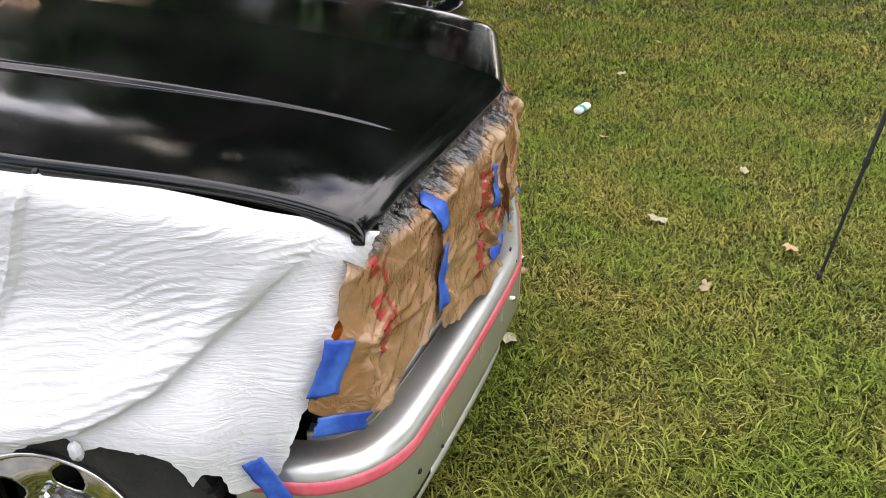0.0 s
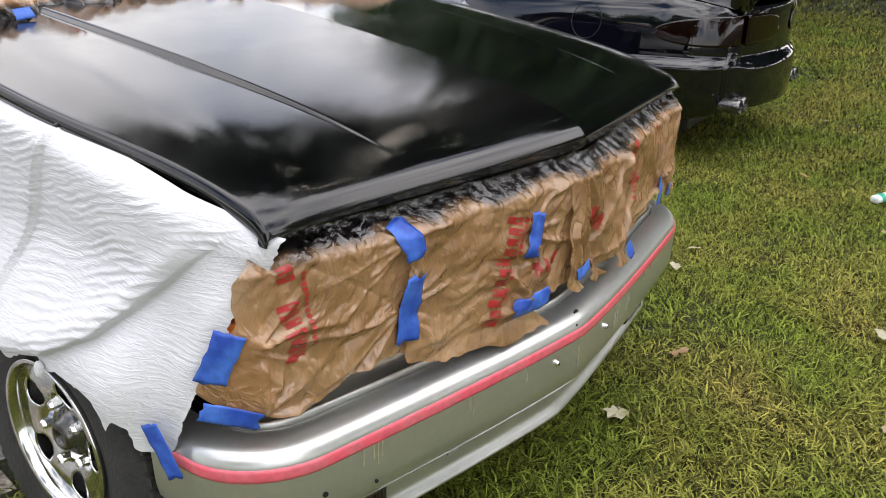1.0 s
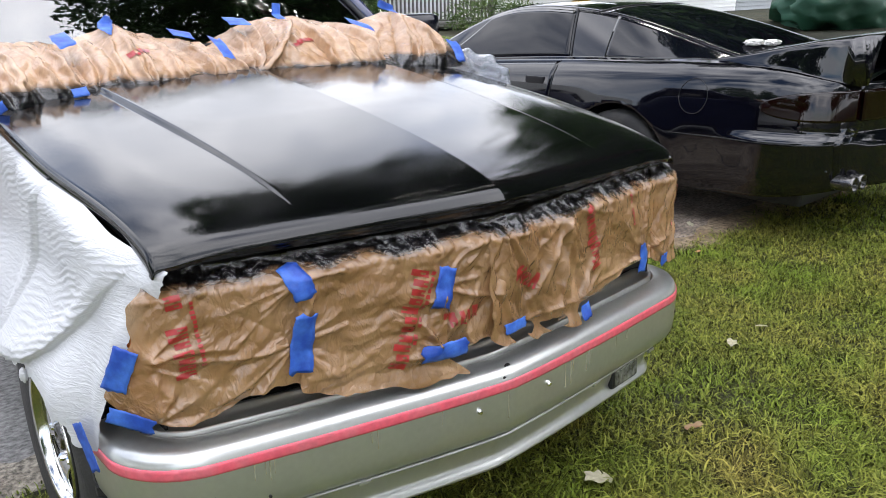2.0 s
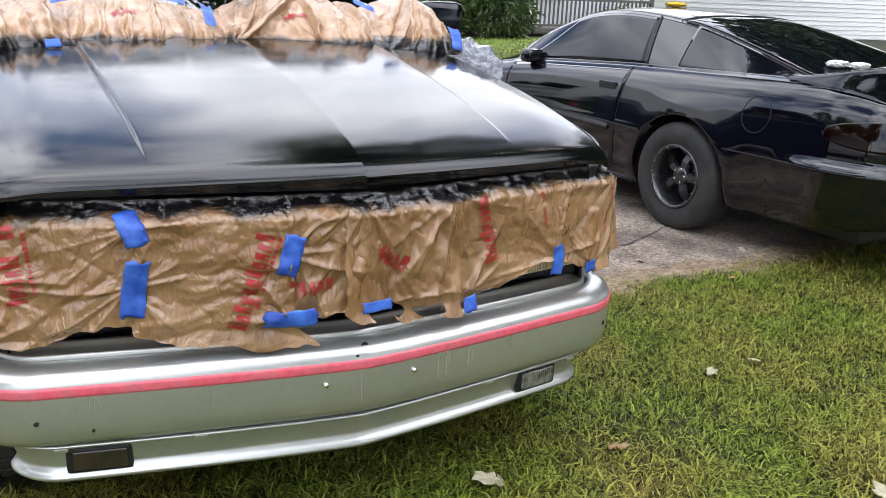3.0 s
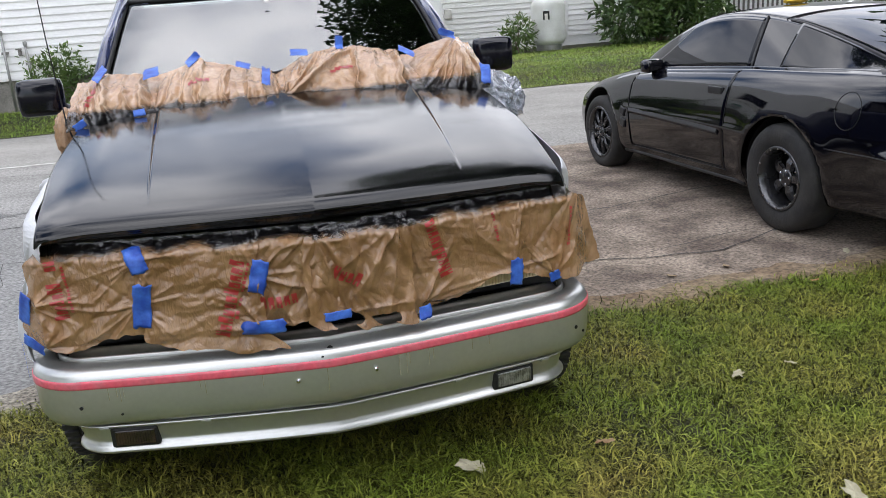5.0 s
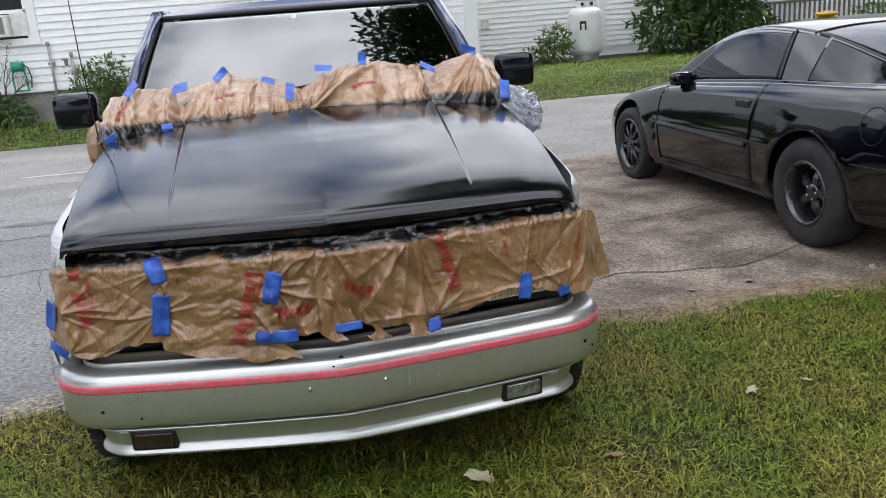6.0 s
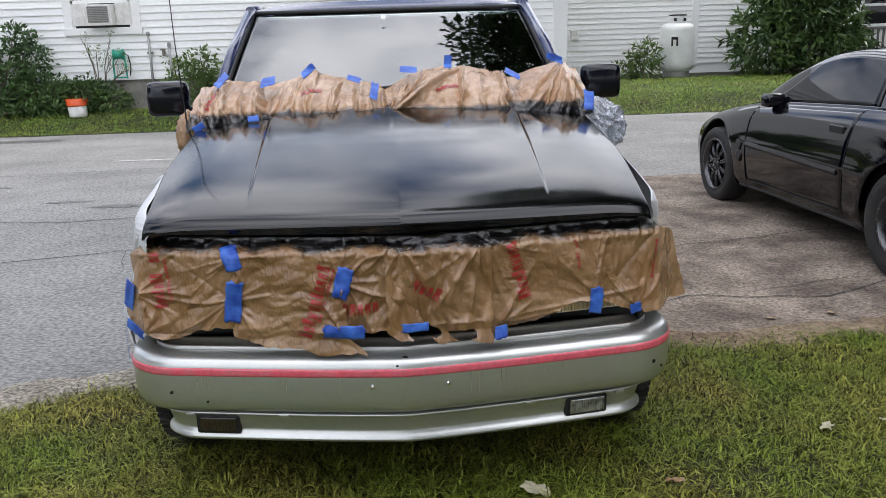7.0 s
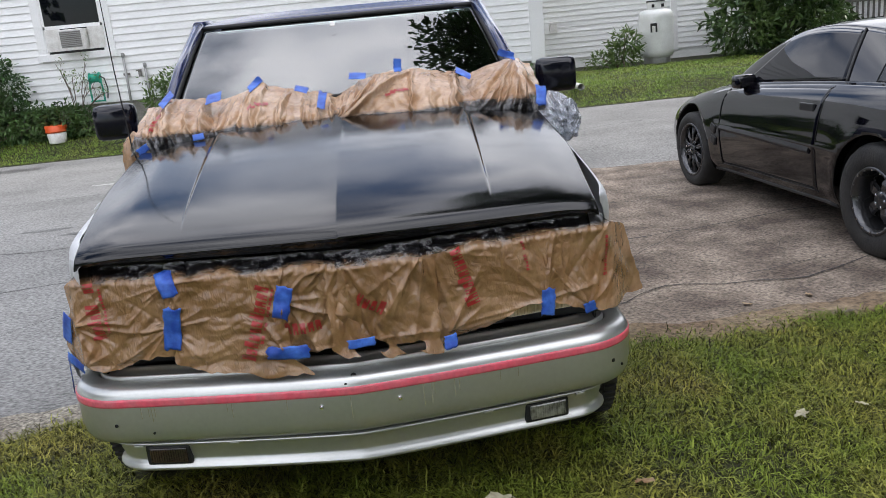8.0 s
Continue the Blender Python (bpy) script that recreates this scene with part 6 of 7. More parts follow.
for x0, x1, y0, y1 in ((-16, 3.3, 13.8, 22), (3.3, 15.6, 18.7, 24), (15.9, 60, 18.8, 26)):
    tagged(part("ceiling", box_bm((x0, y0 - 0.15, 4.6), (x1, y1, 4.75)), M_TRIM), "eave and roof of the house", "roof", kind="structure")


def house_window(x0, x1, z0, z1, y, n):
    w = part("window_%d" % n, box_bm((x0, y - 0.030, z0 - 0.02), (x1, y + 0.10, z1)), M_DARK_ROOM)
    tagged(w, "white-trimmed double-hung window with a dark room behind", "window", kind="structure")
    t = 0.13
    for lo, hi, nm in (((x0 - 0.02, y - 0.055, z0), (x0 + t, y - 0.005, z1), "window_frame"), ((x1 - t, y - 0.055, z0), (x1 + 0.02, y - 0.005, z1), "window_frame"),
                       ((x0 - 0.04, y - 0.075, z0 - 0.05), (x1 + 0.04, y - 0.005, z0 + 0.07), "window_sill"), ((x0, y - 0.058, z1 - 0.12), (x1, y - 0.005, z1 + 0.02), "window_frame"),
                       ((x0 + t, y - 0.045, z0 + 0.49), (x1 - t, y - 0.012, z0 + 0.55), "meeting_rail"), ((x0 + t, y - 0.045, z0 + 0.07), (x0 + t + 0.04, y - 0.012, z1 - 0.12), "sash"), ((x1 - t - 0.04, y - 0.045, z0 + 0.07), (x1 - t, y - 0.012, z1 - 0.12), "sash")):
        part(nm, box_bm(lo, hi, 0.004), M_TRIM, w)
    part("pane", box_bm((x0 + t, y - 0.038, z0 + 0.07), (x1 - t, y - 0.033, z1 - 0.12)), M_TINT, w, "dark window pane")
    return w


house_window(-5.70, -4.41, 1.62, 3.35, 13.60, 1)
house_window(-10.2, -9.0, 1.62, 3.35, 13.60, 2)
house_window(11.5, 12.9, 1.2, 3.2, 18.50, 3)


def air_conditioner():
    ac = thing("air_conditioner", "white window air conditioner with a grey grille", "air conditioner", (-5.04, 13.50, 1.73))
    part("case", box_bm((-0.23, -0.16, 0), (0.23, 0.10, 0.36), 0.012), M_WHITE_PLASTIC, ac)
    part("grille", box_bm((-0.19, -0.168, 0.05), (0.17, -0.155, 0.33), 0.004), M_GREY_METAL, ac)
    for i in range(9):
        part("louvre", box_bm((-0.185, -0.174, 0.06 + i * 0.03), (0.165, -0.164, 0.075 + i * 0.03)), M_RAIL, ac)
    for sx in (-1, 1):
        part("side_curtain", box_bm((min(sx * 0.235, sx * 0.505), 0.02, 0.0), (max(sx * 0.235, sx * 0.505), 0.05, 0.38), 0.004), M_WHITE_PLASTIC, ac)


air_conditioner()


def hose_reel():
    r = thing("hose_reel", "green plastic hose reel hung on the wall", "hose reel", (-4.80, 13.42, 0.80))
    part("drum", lathe([(0.10, -0.09), (0.10, -0.075), (0.075, -0.07), (0.075, 0.07), (0.10, 0.075), (0.10, 0.09)], 24, "x"), M_GREEN_PLASTIC, r, smooth=True).matrix_basis = pose(0, 0, 0.42)
    for sx in (-1, 1):
        part("frame_leg", tube([(sx * 0.11, 0, 0.0), (sx * 0.11, -0.02, 0.25), (sx * 0.08, 0, 0.46)], 0.016, 8), M_GREEN_PLASTIC, r)
    part("foot_bar", tube([(-0.13, -0.03, 0.02), (0.13, -0.03, 0.02)], 0.014, 8), M_GREEN_PLASTIC, r)
    part("hose", tube([(0.08, -0.02, 0.46), (0.17, -0.03, 0.40), (0.20, -0.03, 0.22), (0.17, -0.03, 0.05)], 0.011, 8), M_BLACK, r, "dark hose end", True)
    return r


hose_reel()
bucket = thing("bucket", "white pail with an orange top standing on the grass", "bucket", (-5.50, 13.02, 0.185))
part("pail", lathe([(0.0001, 0.0), (0.145, 0.0), (0.150, 0.02), (0.165, 0.20)], 32), M_WHITE_PLASTIC, bucket, smooth=True)
part("rim", lathe([(0.166, 0.19), (0.180, 0.20), (0.182, 0.22), (0.174, 0.23), (0.186, 0.31), (0.178, 0.315), (0.0001, 0.31)], 32), M_ORANGE, bucket, "bright orange upper band and lid", True)
for x, z0, z1 in ((-4.27, 0.7, 1.56), (-3.92, 0.7, 1.36)):
    pipe = thing("vent_pipe", "grey pipe rising against the house wall", "pipe", (x, 13.50, 0.0), group="pipes on the house")
    part("stem", tube([(0, 0, 0.25), (0, 0, z1)], 0.022, 10), M_GREY_METAL, pipe, smooth=True)
    part("cap", lathe([(0.03, z1 - 0.03), (0.036, z1), (0.030, z1 + 0.04), (0.0001, z1 + 0.045)], 12), M_GREY_METAL, pipe)
    part("bracket", box_bm((-0.05, 0.0, z1 - 0.35), (0.05, 0.08, z1 - 0.31), 0.004), M_RAIL, pipe)
spigot = thing("spigot", "dark metal hose spigot on the house wall", "spigot", (-4.03, 13.52, 1.22))
part("valve", box_bm((-0.02, -0.05, -0.05), (0.02, 0.06, 0.05), 0.01), M_RAIL, spigot)
part("handle", box_bm((-0.05, -0.07, 0.05), (0.05, -0.04, 0.075), 0.008), M_RAIL, spigot)
spout = thing("downspout_pipe", "white plastic drain pipe lying on the grass", "pipe", (3.72, 13.2, 0.28))
part("pipe", lathe([(0.055, -0.62), (0.055, 0.62)], 20, "y", (False, True)), M_WHITE_PLASTIC, spout, smooth=True)
part("pipe_lip", lathe([(0.060, -0.64), (0.062, -0.60), (0.050, -0.60), (0.048, -0.40)], 20, "y", (False, False)), M_WHITE_PLASTIC, spout)
meter = thing("utility_box", "small beige box on the wing's wall", "utility box", (4.50, 18.44, 1.10))
part("case", box_bm((-0.09, -0.05, 0), (0.09, 0.03, 0.22), 0.01), M_WHITE_PLASTIC, meter)


def propane_tank():
    t = thing("propane_tank", "upright white propane tank on a block", "propane tank", (6.63, 17.25, 0.24))
    prof = [(0.0001, 0.10), (0.25, 0.11), (0.345, 0.15), (0.385, 0.23), (0.39, 0.30), (0.39, 1.00), (0.38, 1.08), (0.335, 1.16), (0.22, 1.20), (0.0001, 1.21)]
    part("shell", lathe(prof, 40), M_TANK, t, "white enamelled shell", True)
    part("foot_ring", lathe([(0.30, 0.0), (0.30, 0.13), (0.29, 0.13)], 32), M_GREY_METAL, t)
    part("collar", lathe([(0.19, 1.19), (0.20, 1.30), (0.19, 1.36), (0.18, 1.30)], 28, "z", (False, False)), M_TANK, t)
    part("collar_lid", lathe([(0.205, 1.36), (0.20, 1.385), (0.0001, 1.395)], 28), M_BLACK, t, "dark valve lid")
    for x in (-0.12, 0.10):
        part("valve_opening", box_bm((x - 0.03, -0.205, 1.24), (x + 0.03, -0.17, 1.31), 0.01), M_BLACK, t)
    badge = part("badge", box_bm((-0.075, -0.004, -0.10), (0.075, 0.012, 0.10), 0.003), M_BLACK, t, "dark arched badge with a pale middle")
    badge.matrix_basis = pose(-0.17, -0.357, 0.80, 0, 0, -25)
    part("badge_middle", box_bm((-0.035, -0.008, -0.10), (0.035, -0.002, 0.04), 0.002), M_WHITE_PLASTIC, badge)
    return t


propane_tank()


def railing(x0, x1, y, z0, z1, mat, label):
    r = thing("porch_railing", label, "railing", ((x0 + x1) / 2, y, 0))
    h = (x1 - x0) / 2
    for nm, z, t in (("top_rail", z1, 0.045), ("bottom_rail", z0 + 0.08, 0.035)):
        part(nm, box_bm((-h, -0.045, z - t), (h, 0.045, z + t * 0.4), 0.006), mat, r)
    for x in (-h, h):
        part("post", box_bm((x - 0.05, -0.05, 0.1), (x + 0.05, 0.05, z1 + 0.06), 0.006), mat, r)
    n = int((x1 - x0) / 0.13)
    for i in range(1, n):
        x = -h + 2 * h * i / n
        part("baluster", box_bm((x - 0.02, -0.02, z0 + 0.1), (x + 0.02, 0.02, z1 - 0.04), 0.003), mat, r)
    tagged(part("floor", box_bm((x0 - 0.1, y - 0.05, z0 - 0.12), (x1 + 0.1, y + 1.2, z0 - 0.02), 0.005), M_RAIL), "porch deck", "deck", kind="structure")


railing(11.25, 15.4, 17.7, 0.45, 1.20, M_RAIL, "weathered grey porch railing with square balusters")


# ---- plants ----
def leaf_cloud(name, label, blobs, count, size, mat, seed, parent=None, narrow=0.4):
    """Many small folded leaves scattered over the shells of uneven blobs: centre x, y, z, radii x, y, z."""
    rng = np.random.default_rng(seed)
    vol = np.array([b[3] * b[4] + b[4] * b[5] + b[3] * b[5] for b in blobs])
    pick = rng.choice(len(blobs), count, p=vol / vol.sum())
    B = np.array(blobs)[pick]
    d = rng.normal(size=(count, 3))
    d /= np.linalg.norm(d, axis=1)[:, None]
    rad = rng.uniform(0.55, 1.08, count) ** 0.6
    lump = 1 + 0.22 * np.sin(d[:, 0] * 7 + pick) * np.sin(d[:, 1] * 6 + 2) + 0.16 * np.sin(d[:, 2] * 11 + pick * 2)
    c = B[:, :3] + d * B[:, 3:] * (rad * lump)[:, None]
    a = d * 0.8 + rng.normal(size=(count, 3)) * 0.7
    a[:, 2] -= 0.25
    a /= np.linalg.norm(a, axis=1)[:, None]
    s = np.cross(a, rng.normal(size=(count, 3)))
    s /= np.linalg.norm(s, axis=1)[:, None]
    n = np.cross(a, s)
    L = (size * rng.uniform(0.6, 1.3, count))[:, None]
    w = L * narrow * 0.5
    P = [c, c + a * L * 0.45 + s * w - n * w * 0.3, c + a * L, c + a * L * 0.45 - s * w - n * w * 0.3, c + a * L * 0.5 + n * w * 0.15]
    verts = np.stack(P, 1).reshape(-1, 3)
    base = (np.arange(count) * 5)[:, None]
    f = np.concatenate([base + [[0, 1, 4]], base + [[1, 2, 4]], base + [[2, 3, 4]], base + [[3, 0, 4]]], 1).reshape(-1, 3)
    me = bpy.data.meshes.new(name)
    me.from_pydata(verts.tolist(), [], f.tolist())
    me.materials.append(mat)
    ob = new(name, me)
    if parent:
        ob.parent = parent
    if label:
        ob["label"] = label
    return ob


def shrub(label, at, blobs, count, size, mat, seed, narrow=0.4, stems=6):
    t = thing("shrub", label, "shrub", at)
    rng = random.Random(seed)
    for i in range(stems):
        b = blobs[i % len(blobs)]
        a = rng.uniform(0, 6.28)
        part("stem", tube([(0.1 * math.cos(a), 0.1 * math.sin(a), 0), (b[0] * 0.5, b[1] * 0.5, b[2] * 0.5), (b[0] + rng.uniform(-0.2, 0.2) * b[3], b[1], b[2] + b[5] * 0.5)], [0.025, 0.018, 0.006], 6), M_BARK, t)
    leaf_cloud("foliage", "", blobs, count, size, mat, seed, t, narrow)
    return t


shrub("large dense green shrub with long glossy leaves", (9.35, 17.0, 0.24), [(-0.7, 0, 0.7, 0.85, 0.7, 0.7), (0.5, 0.1, 0.75, 1.0, 0.8, 0.75), (0, 0, 1.5, 1.0, 0.8, 0.75), (-0.4, -0.2, 1.9, 0.65, 0.6, 0.5), (0.7, 0, 1.75, 0.65, 0.6, 0.55), (0.1, 0.1, 2.3, 0.6, 0.5, 0.4), (1.1, 0, 0.5, 0.6, 0.5, 0.5)], 9000, 0.20, M_LEAF_DARK, 3, 0.34, 9)
shrub("low leafy weeds beside the tank", (5.72, 16.9, 0.24), [(0, 0, 0.3, 0.40, 0.3, 0.3), (0.1, 0, 0.55, 0.3, 0.25, 0.3), (-0.45, 0, 0.15, 0.35, 0.25, 0.2)], 900, 0.15, M_WEED, 4, 0.25, 6)
shrub("overgrown hedge of mixed weeds along the foundation", (-7.0, 13.2, 0.24), [(-1.2, 0, 0.45, 1.0, 0.3, 0.5), (0, 0, 0.5, 0.8, 0.35, 0.5), (0.8, 0, 0.32, 0.7, 0.3, 0.35), (-0.3, 0, 1.0, 0.55, 0.25, 0.45), (1.5, 0, 0.28, 0.45, 0.25, 0.28), (0.75, 0, 0.95, 0.30, 0.18, 0.40), (0.55, 0, 1.25, 0.26, 0.15, 0.30)], 7500, 0.10, M_LEAF, 5, 0.4, 9)
shrub("dark leafy plants under the window", (-5.55, 13.32, 0.24), [(-0.5, 0, 0.25, 0.5, 0.22, 0.3), (0.1, 0, 0.3, 0.45, 0.22, 0.32), (0.55, 0, 0.2, 0.35, 0.2, 0.22)], 2400, 0.09, M_LEAF_DARK, 6, 0.4, 6)
shrub("leafy weeds at the foot of the house wall", (-3.2, 13.3, 0.24), [(-0.4, 0, 0.45, 0.4, 0.2, 0.45), (0.15, 0, 0.35, 0.45, 0.2, 0.4), (0.6, 0, 0.2, 0.4, 0.2, 0.25), (-0.15, 0, 0.75, 0.3, 0.15, 0.3)], 2000, 0.10, M_WEED, 7, 0.35, 6)
shrub("small weeds near the corner board", (2.6, 13.3, 0.24), [(0, 0, 0.2, 0.5, 0.2, 0.25), (-0.7, 0, 0.18, 0.5, 0.2, 0.2)], 1000, 0.10, M_WEED, 8, 0.35, 4)
shrub("tall weeds behind the black car", (14.2, 16.6, 0.24), [(0, 0, 0.4, 1.4, 0.4, 0.4), (1.3, 0, 0.35, 0.8, 0.4, 0.35)], 2500, 0.12, M_WEED, 9, 0.3, 5)


def dry_stalks(x, y, seed, reach):
    """Arching bare branches that fork, with a few leaves left along them."""
    rng = random.Random(seed)
    t = thing("dry_weed", "half-bare arching weed branches against the house wall", "weed", (x, y, 0.24), group="dry weeds")
    tips = []
    for i in range(8):
        h, out = rng.uniform(0.75, 1.35), rng.uniform(-0.35, 1.0) * reach
        mid = Vector((out * 0.35, rng.uniform(-0.06, 0.02), h * 0.62))
        end = Vector((out, rng.uniform(-0.1, 0.02), h * rng.uniform(0.75, 1.0)))
        part("stalk", tube([(rng.uniform(-0.08, 0.08), 0, 0), mid, mid.lerp(end, 0.6) + Vector((0, 0, 0.05)), end], [0.010, 0.008, 0.006, 0.003], 5), M_BARK, t)
        for k in range(3):
            root = mid.lerp(end, rng.uniform(0.1, 0.8)) + Vector((0, 0, 0.03))
            tip = root + Vector((rng.uniform(-0.16, 0.22), rng.uniform(-0.04, 0.02), rng.uniform(0.05, 0.28)))
            part("twig", tube([root, root.lerp(tip, 0.5) + Vector((0.01, 0, 0.01)), tip], [0.005, 0.004, 0.002], 4), M_BARK, t)
            tips.append(tip)
    leaf_cloud("foliage", "", [(p.x, p.y, p.z, 0.07, 0.05, 0.06) for p in tips], 170, 0.055, M_WEED, seed, t, 0.4)


dry_stalks(-5.15, 13.35, 1, 0.75)
dry_stalks(-6.25, 13.3, 2, -0.4)


def tree(x, y, height, spread, seed, label="broad dark green tree out of view, added to darken reflections"):
    rng = random.Random(seed)
    t = thing("tree", label, "tree", (x, y, 0), group="trees round the lawn")
    trunk = [(0, 0, -0.1), (0.1, 0.05, height * 0.25), (rng.uniform(-0.3, 0.3), rng.uniform(-0.3, 0.3), height * 0.55), (rng.uniform(-0.5, 0.5), 0, height * 0.85)]
    part("trunk", tube(trunk, [height * 0.028, height * 0.022, height * 0.014, height * 0.004], 10), M_BARK, t, smooth=True)
    blobs = []
    for i in range(9):
        a, z = rng.uniform(0, 6.28), height * rng.uniform(0.30, 0.88)
        r = spread * rng.uniform(0.45, 0.85) * (1.15 - 0.6 * abs(z / height - 0.5))
        tip = (r * math.cos(a), r * math.sin(a), z)
        part("limb", tube([(0, 0, z * 0.7), (tip[0] * 0.5, tip[1] * 0.5, z * 0.9), tip], [height * 0.010, height * 0.006, 0.01], 6), M_BARK, t)
        b = spread * rng.uniform(0.38, 0.58)
        blobs.append((tip[0], tip[1], z, b, b, b * 0.75))
    blobs.append((0, 0, height * 0.9, spread * 0.5, spread * 0.5, height * 0.14))
    leaf_cloud("crown", "", blobs, 7500, height * 0.045, M_LEAF, seed, t, 0.6)
    return t


# All stand out of view, added to darken reflections and dim the low sky.
for k, (x, y, h, s) in enumerate(((17, -2.0, 15, 4.8), (17, -7.5, 9, 4.0), (15.5, -13.5, 8, 4.0), (3, -14, 11, 5.0), (17, 1.5, 13, 4.6), (16.5, 6.3, 13, 4.6), (23.5, 8.3, 14, 4.8), (24, -5, 14, 6), (23, -14, 10, 5), (-25, 9, 12, 4.5), (-27, 1, 12, 4.5), (-25, -7, 12, 4.5), (-17, -9, 12, 4.2), (37, 27, 19, 5), (43, 26, 18, 6), (46, 28, 20, 7))):
    tree(x, y, h, s, 60 + k)


def spreading_tree():
    """The old tree whose boughs reach over the driveway; its dark crown shows in the windshield."""
    t = thing("tree", "tall old shade tree with boughs reaching over the driveway", "tree", (14.2, 3.6, 0), group="trees round the lawn")
    part("trunk", tube([(0, 0, -0.1), (-0.1, 0.1, 2.5), (-0.6, 0.4, 6), (-1.2, 0.6, 10), (-1.5, 0.6, 14)], [0.48, 0.38, 0.30, 0.18, 0.05], 14), M_BARK, t, smooth=True)
    blobs = []
    for bx, by, bz, r in ((-1, 0, 13, 3.2), (-4.0, 2, 11.5, 2.8), (-7.4, 3.3, 12, 2.6), (-9.4, 3.1, 12.6, 2.1), (-10.7, 3.0, 12.4, 1.7), (-6.5, 0, 13.5, 2.8), (-5.5, 5.4, 12, 2.7), (-8.8, 5.5, 13.2, 2.4), (1.5, -3, 11.5, 3.0), (2.5, 2.5, 11, 3.0), (-1.5, -3.5, 10, 2.6), (0, 1, 16, 2.6), (-4, 1, 15.5, 2.4), (-9.6, 7.3, 12.6, 1.9)):
        part("limb", tube([(-0.7, 0.4, min(bz * 0.55, 8)), (bx * 0.55, by * 0.5, bz * 0.82), (bx, by, bz)], [0.16, 0.09, 0.02], 7), M_BARK, t, smooth=True)
        blobs.append((bx, by, bz, r, r, r * 0.7))
    leaf_cloud("crown", "", blobs, 94000, 0.22, M_LEAF, 91, t, 0.62)


spreading_tree()


# ---- small things ----
def fallen_leaf(name, label, x, y, size, turn, mat, seed, z=0.03):
    bm = bmesh.new()
    rng = random.Random(seed)
    n = 14
    mid = bm.verts.new((0, 0, 0.004))
    ring = []
    for i in range(n):
        a = 2 * math.pi * i / n
        r = size * (0.75 + 0.35 * abs(math.sin(a * 2.5 + seed)) + rng.uniform(-0.1, 0.1)) * (1 if abs(math.cos(a)) > 0.4 else 0.72)
        ring.append(bm.verts.new((r * math.cos(a), r * math.sin(a) * 0.75, size * 0.25 * rng.uniform(-0.2, 1))))
    for i in range(n):
        bm.faces.new((mid, ring[i], ring[(i + 1) % n]))
    ob = part(name, bm, mat)
    ob.matrix_basis = pose(x, y, z, rng.uniform(-15, 15), rng.uniform(-15, 15), turn)
    return tagged(ob, label, "leaf", "fallen leaves")


for i, (x, y, s, m) in enumerate(((0.432, 0.09, 0.055, M_PALE), (1.65, 0.43, 0.038, M_PALE), (1.53, -0.45, 0.045, M_PALE), (0.93, 0.10, 0.035, M_DRY), (1.28, -0.97, 0.045, M_DRY), (2.35, 1.75, 0.035, M_DRY), (1.9, 0.45, 0.03, M_PALE),
                                  (2.0, 1.72, 0.03, M_DRY), (2.6, 1.3, 0.03, M_DRY), (3.1, 1.72, 0.03, M_PALE), (1.2, -1.5, 0.03, M_DRY), (0.9, -0.6, 0.035, M_DRY), (2.2, -0.9, 0.03, M_PALE), (3.4, 0.4, 0.03, M_DRY), (4.2, -0.3, 0.035, M_PALE),
                                  (2.7, -0.2, 0.04, M_DRY), (1.0, 0.9, 0.03, M_DRY), (-0.35, -0.35, 0.03, M_DRY), (-0.6, -0.1, 0.03, M_PALE), (4.9, 0.7, 0.04, M_PALE), (5.3, -0.6, 0.04, M_DRY), (-2.3, 1.5, 0.04, M_PALE), (-2.0, 1.42, 0.03, M_DRY))):
    fallen_leaf("fallen_leaf", "pale dry leaf lying on the grass" if m is M_PALE else "brown dry leaf lying on the ground", x, y, s, i * 47, m, i, 0.035 if y < 1.5 else 0.016)

litter = thing("crushed_can", "crushed pale drink can lying on the lawn", "can", (3.24, -0.055, 0.045), 70)
bm = lathe([(0.022, -0.075), (0.032, -0.068), (0.033, 0.0), (0.031, 0.068), (0.024, 0.075)], 20, "y")
for v in bm.verts:
    v.co.z *= 0.72
    v.co.x *= 1.0 + 0.15 * noise.noise((v.co.y * 40, v.co.z * 30, 2))
part("can_body", bm, M_TANK, litter, "pale dented can", True)
part("can_band", lathe([(0.0335, 0.01), (0.0335, 0.05)], 20, "y", (False, False)), M_GREEN_PLASTIC, litter, "greenish printed band", True).scale = (1.02, 1, 0.76)


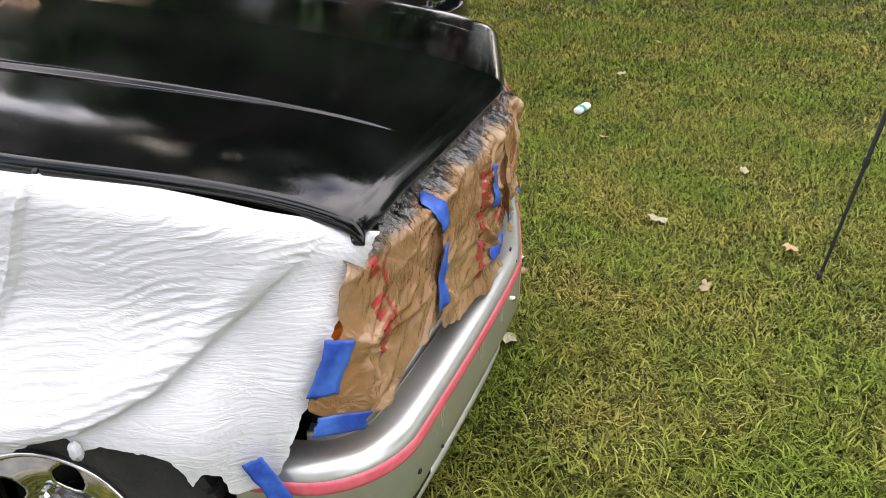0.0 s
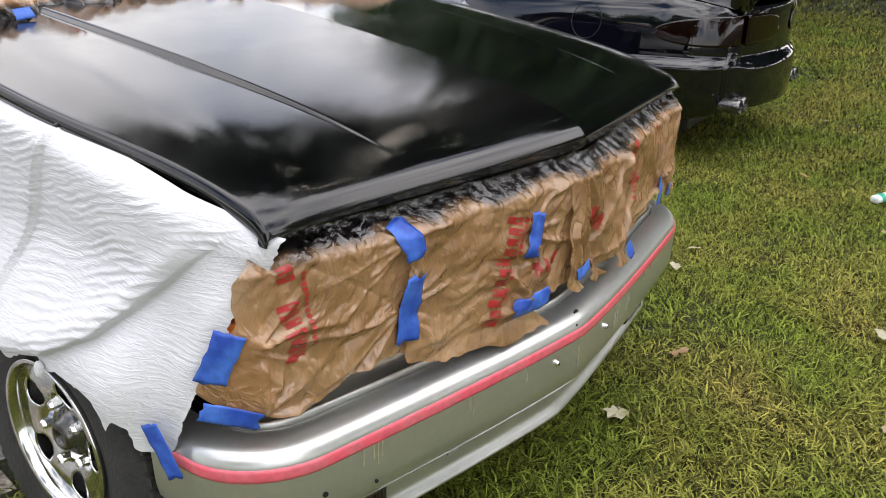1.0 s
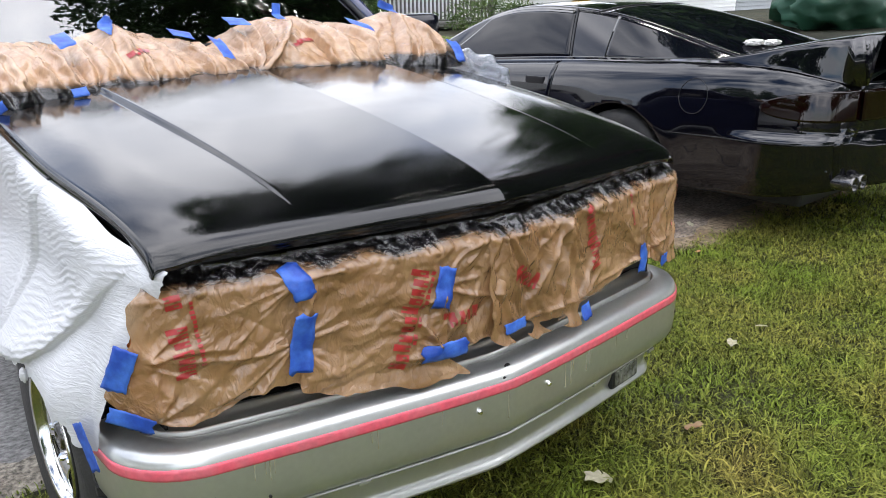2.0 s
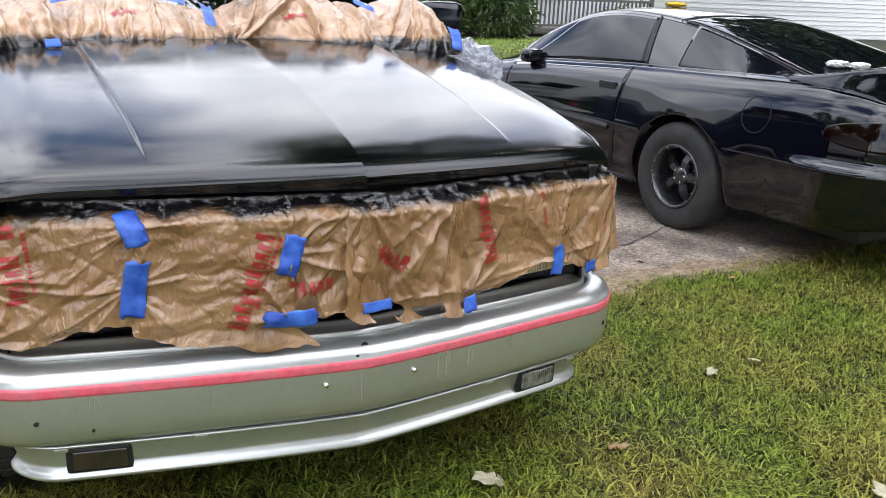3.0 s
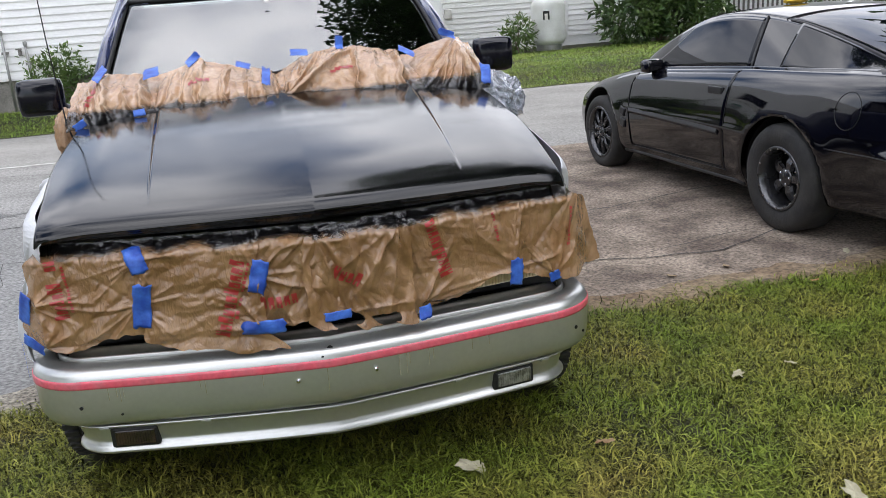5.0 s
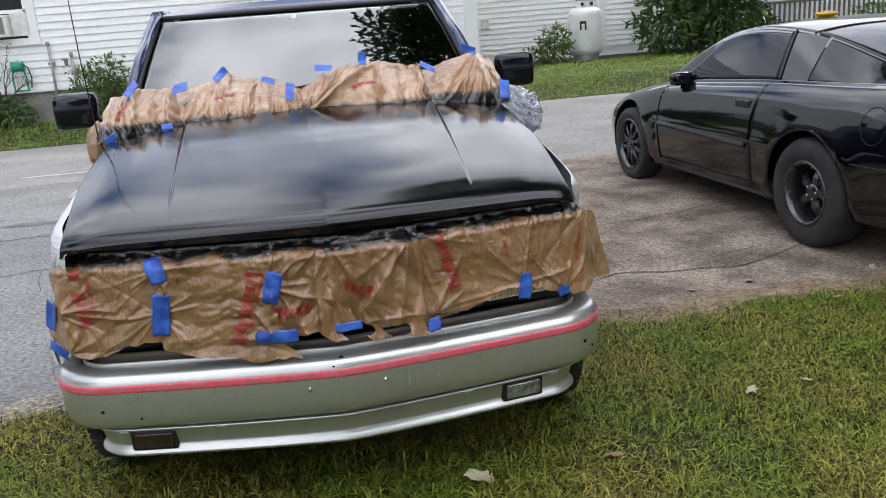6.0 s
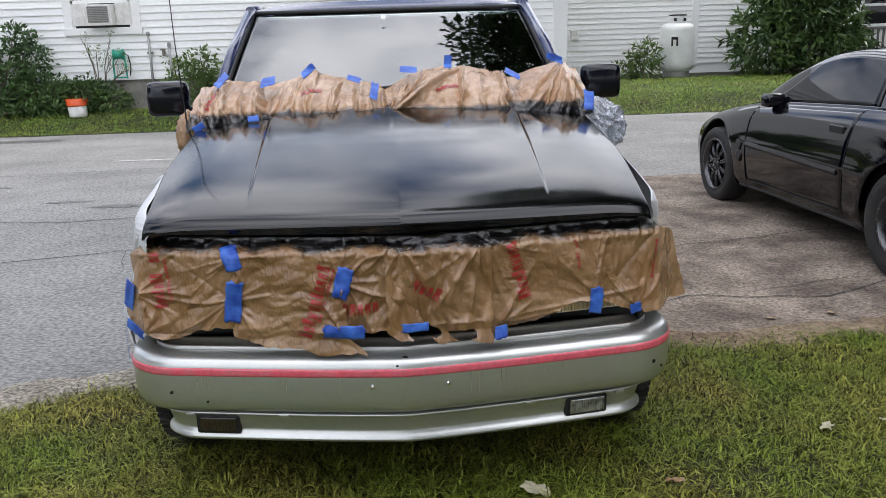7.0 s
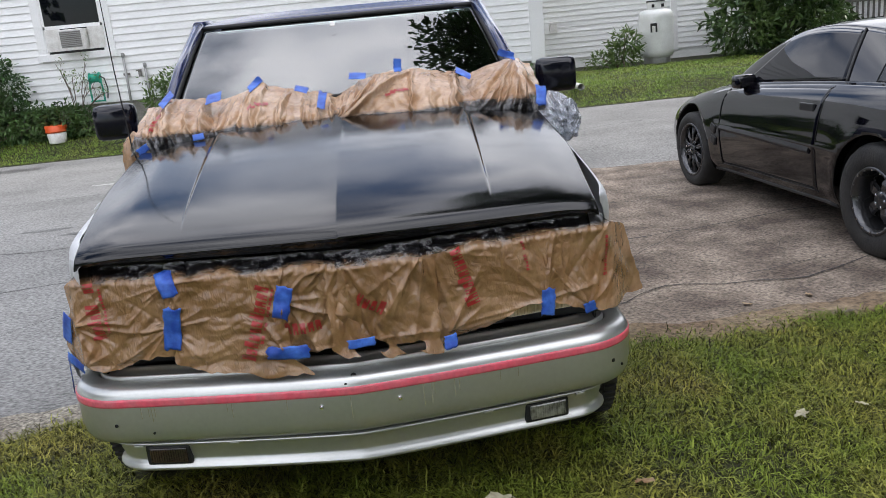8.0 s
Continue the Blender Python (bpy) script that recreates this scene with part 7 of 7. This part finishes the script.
def light_stand():
    """Two legs stand close together, the third leans away; a brace runs beside the nearest leg."""
    s = thing("tripod_stand", "thin black folding tripod stand on the lawn", "tripod", (1.073, -1.041, 0))
    apex = Vector((0.10, -0.19, 0.80))
    for i, (x, y) in enumerate(((0.0, 0.0), (0.45, -0.75), (-0.15, -0.70))):
        foot = Vector((x, y, 0.012))
        leg = part("leg", tube([foot, foot.lerp(apex, 0.55), foot.lerp(apex, 0.97)], [0.006, 0.008, 0.011], 8), M_BLACK, s)
        side = Vector((0.022, -0.006, -0.008))
        part("brace", tube([foot.lerp(apex, 0.36) + side * 0.4, foot.lerp(apex, 0.42) + side, foot.lerp(apex, 0.80) + side], 0.005, 6), M_BLACK, s)
        part("clamp", tube([foot.lerp(apex, 0.55), foot.lerp(apex, 0.59)], 0.013, 8), M_BLACK, leg)
        part("foot", lathe([(0.010, 0), (0.011, 0.02), (0.007, 0.03)], 10), M_RUBBER, leg).matrix_basis = pose(x, y, 0.0)
    part("column", tube([(apex.x, apex.y, 0.55), (apex.x, apex.y, 0.96)], 0.010, 10), M_BLACK, s)
    part("collar", lathe([(0.02, 0.75), (0.024, 0.76), (0.024, 0.81), (0.02, 0.82)], 14), M_BLACK, s).matrix_basis = pose(apex.x, apex.y, 0)


light_stand()


def local_to_car(x, y, z):
    return pose(3.945, 2.358, 0.0, 0, 0, CAR_TURN) @ Vector((x, y, z))


p = local_to_car(-0.05, 1.05, 1.372)
glove = crumple("sponge", "yellow sponge lying on the black car's roof", "sponge", (p.x, p.y, p.z + 0.02), (0.10, 0.05, 0.022), 5, M_YELLOW)
for i, (a, b) in enumerate(((-0.35, -0.62), (-0.20, -0.66))):
    p = local_to_car(a, b, g_roof(b) + 0.045)
    crumple("rag", "crumpled white rag on the hatch glass", "rag", (p.x, p.y, p.z - 0.022), (0.075, 0.045, 0.020), 7 + i, M_WHITE_PLASTIC, "white rags", 3.4)
tarp = crumple("tarpaulin", "dark green tarpaulin over a heap before the grey building", "tarpaulin", (24.0, 12.0, 0.55), (2.6, 1.6, 0.95), 12, M_TARP)
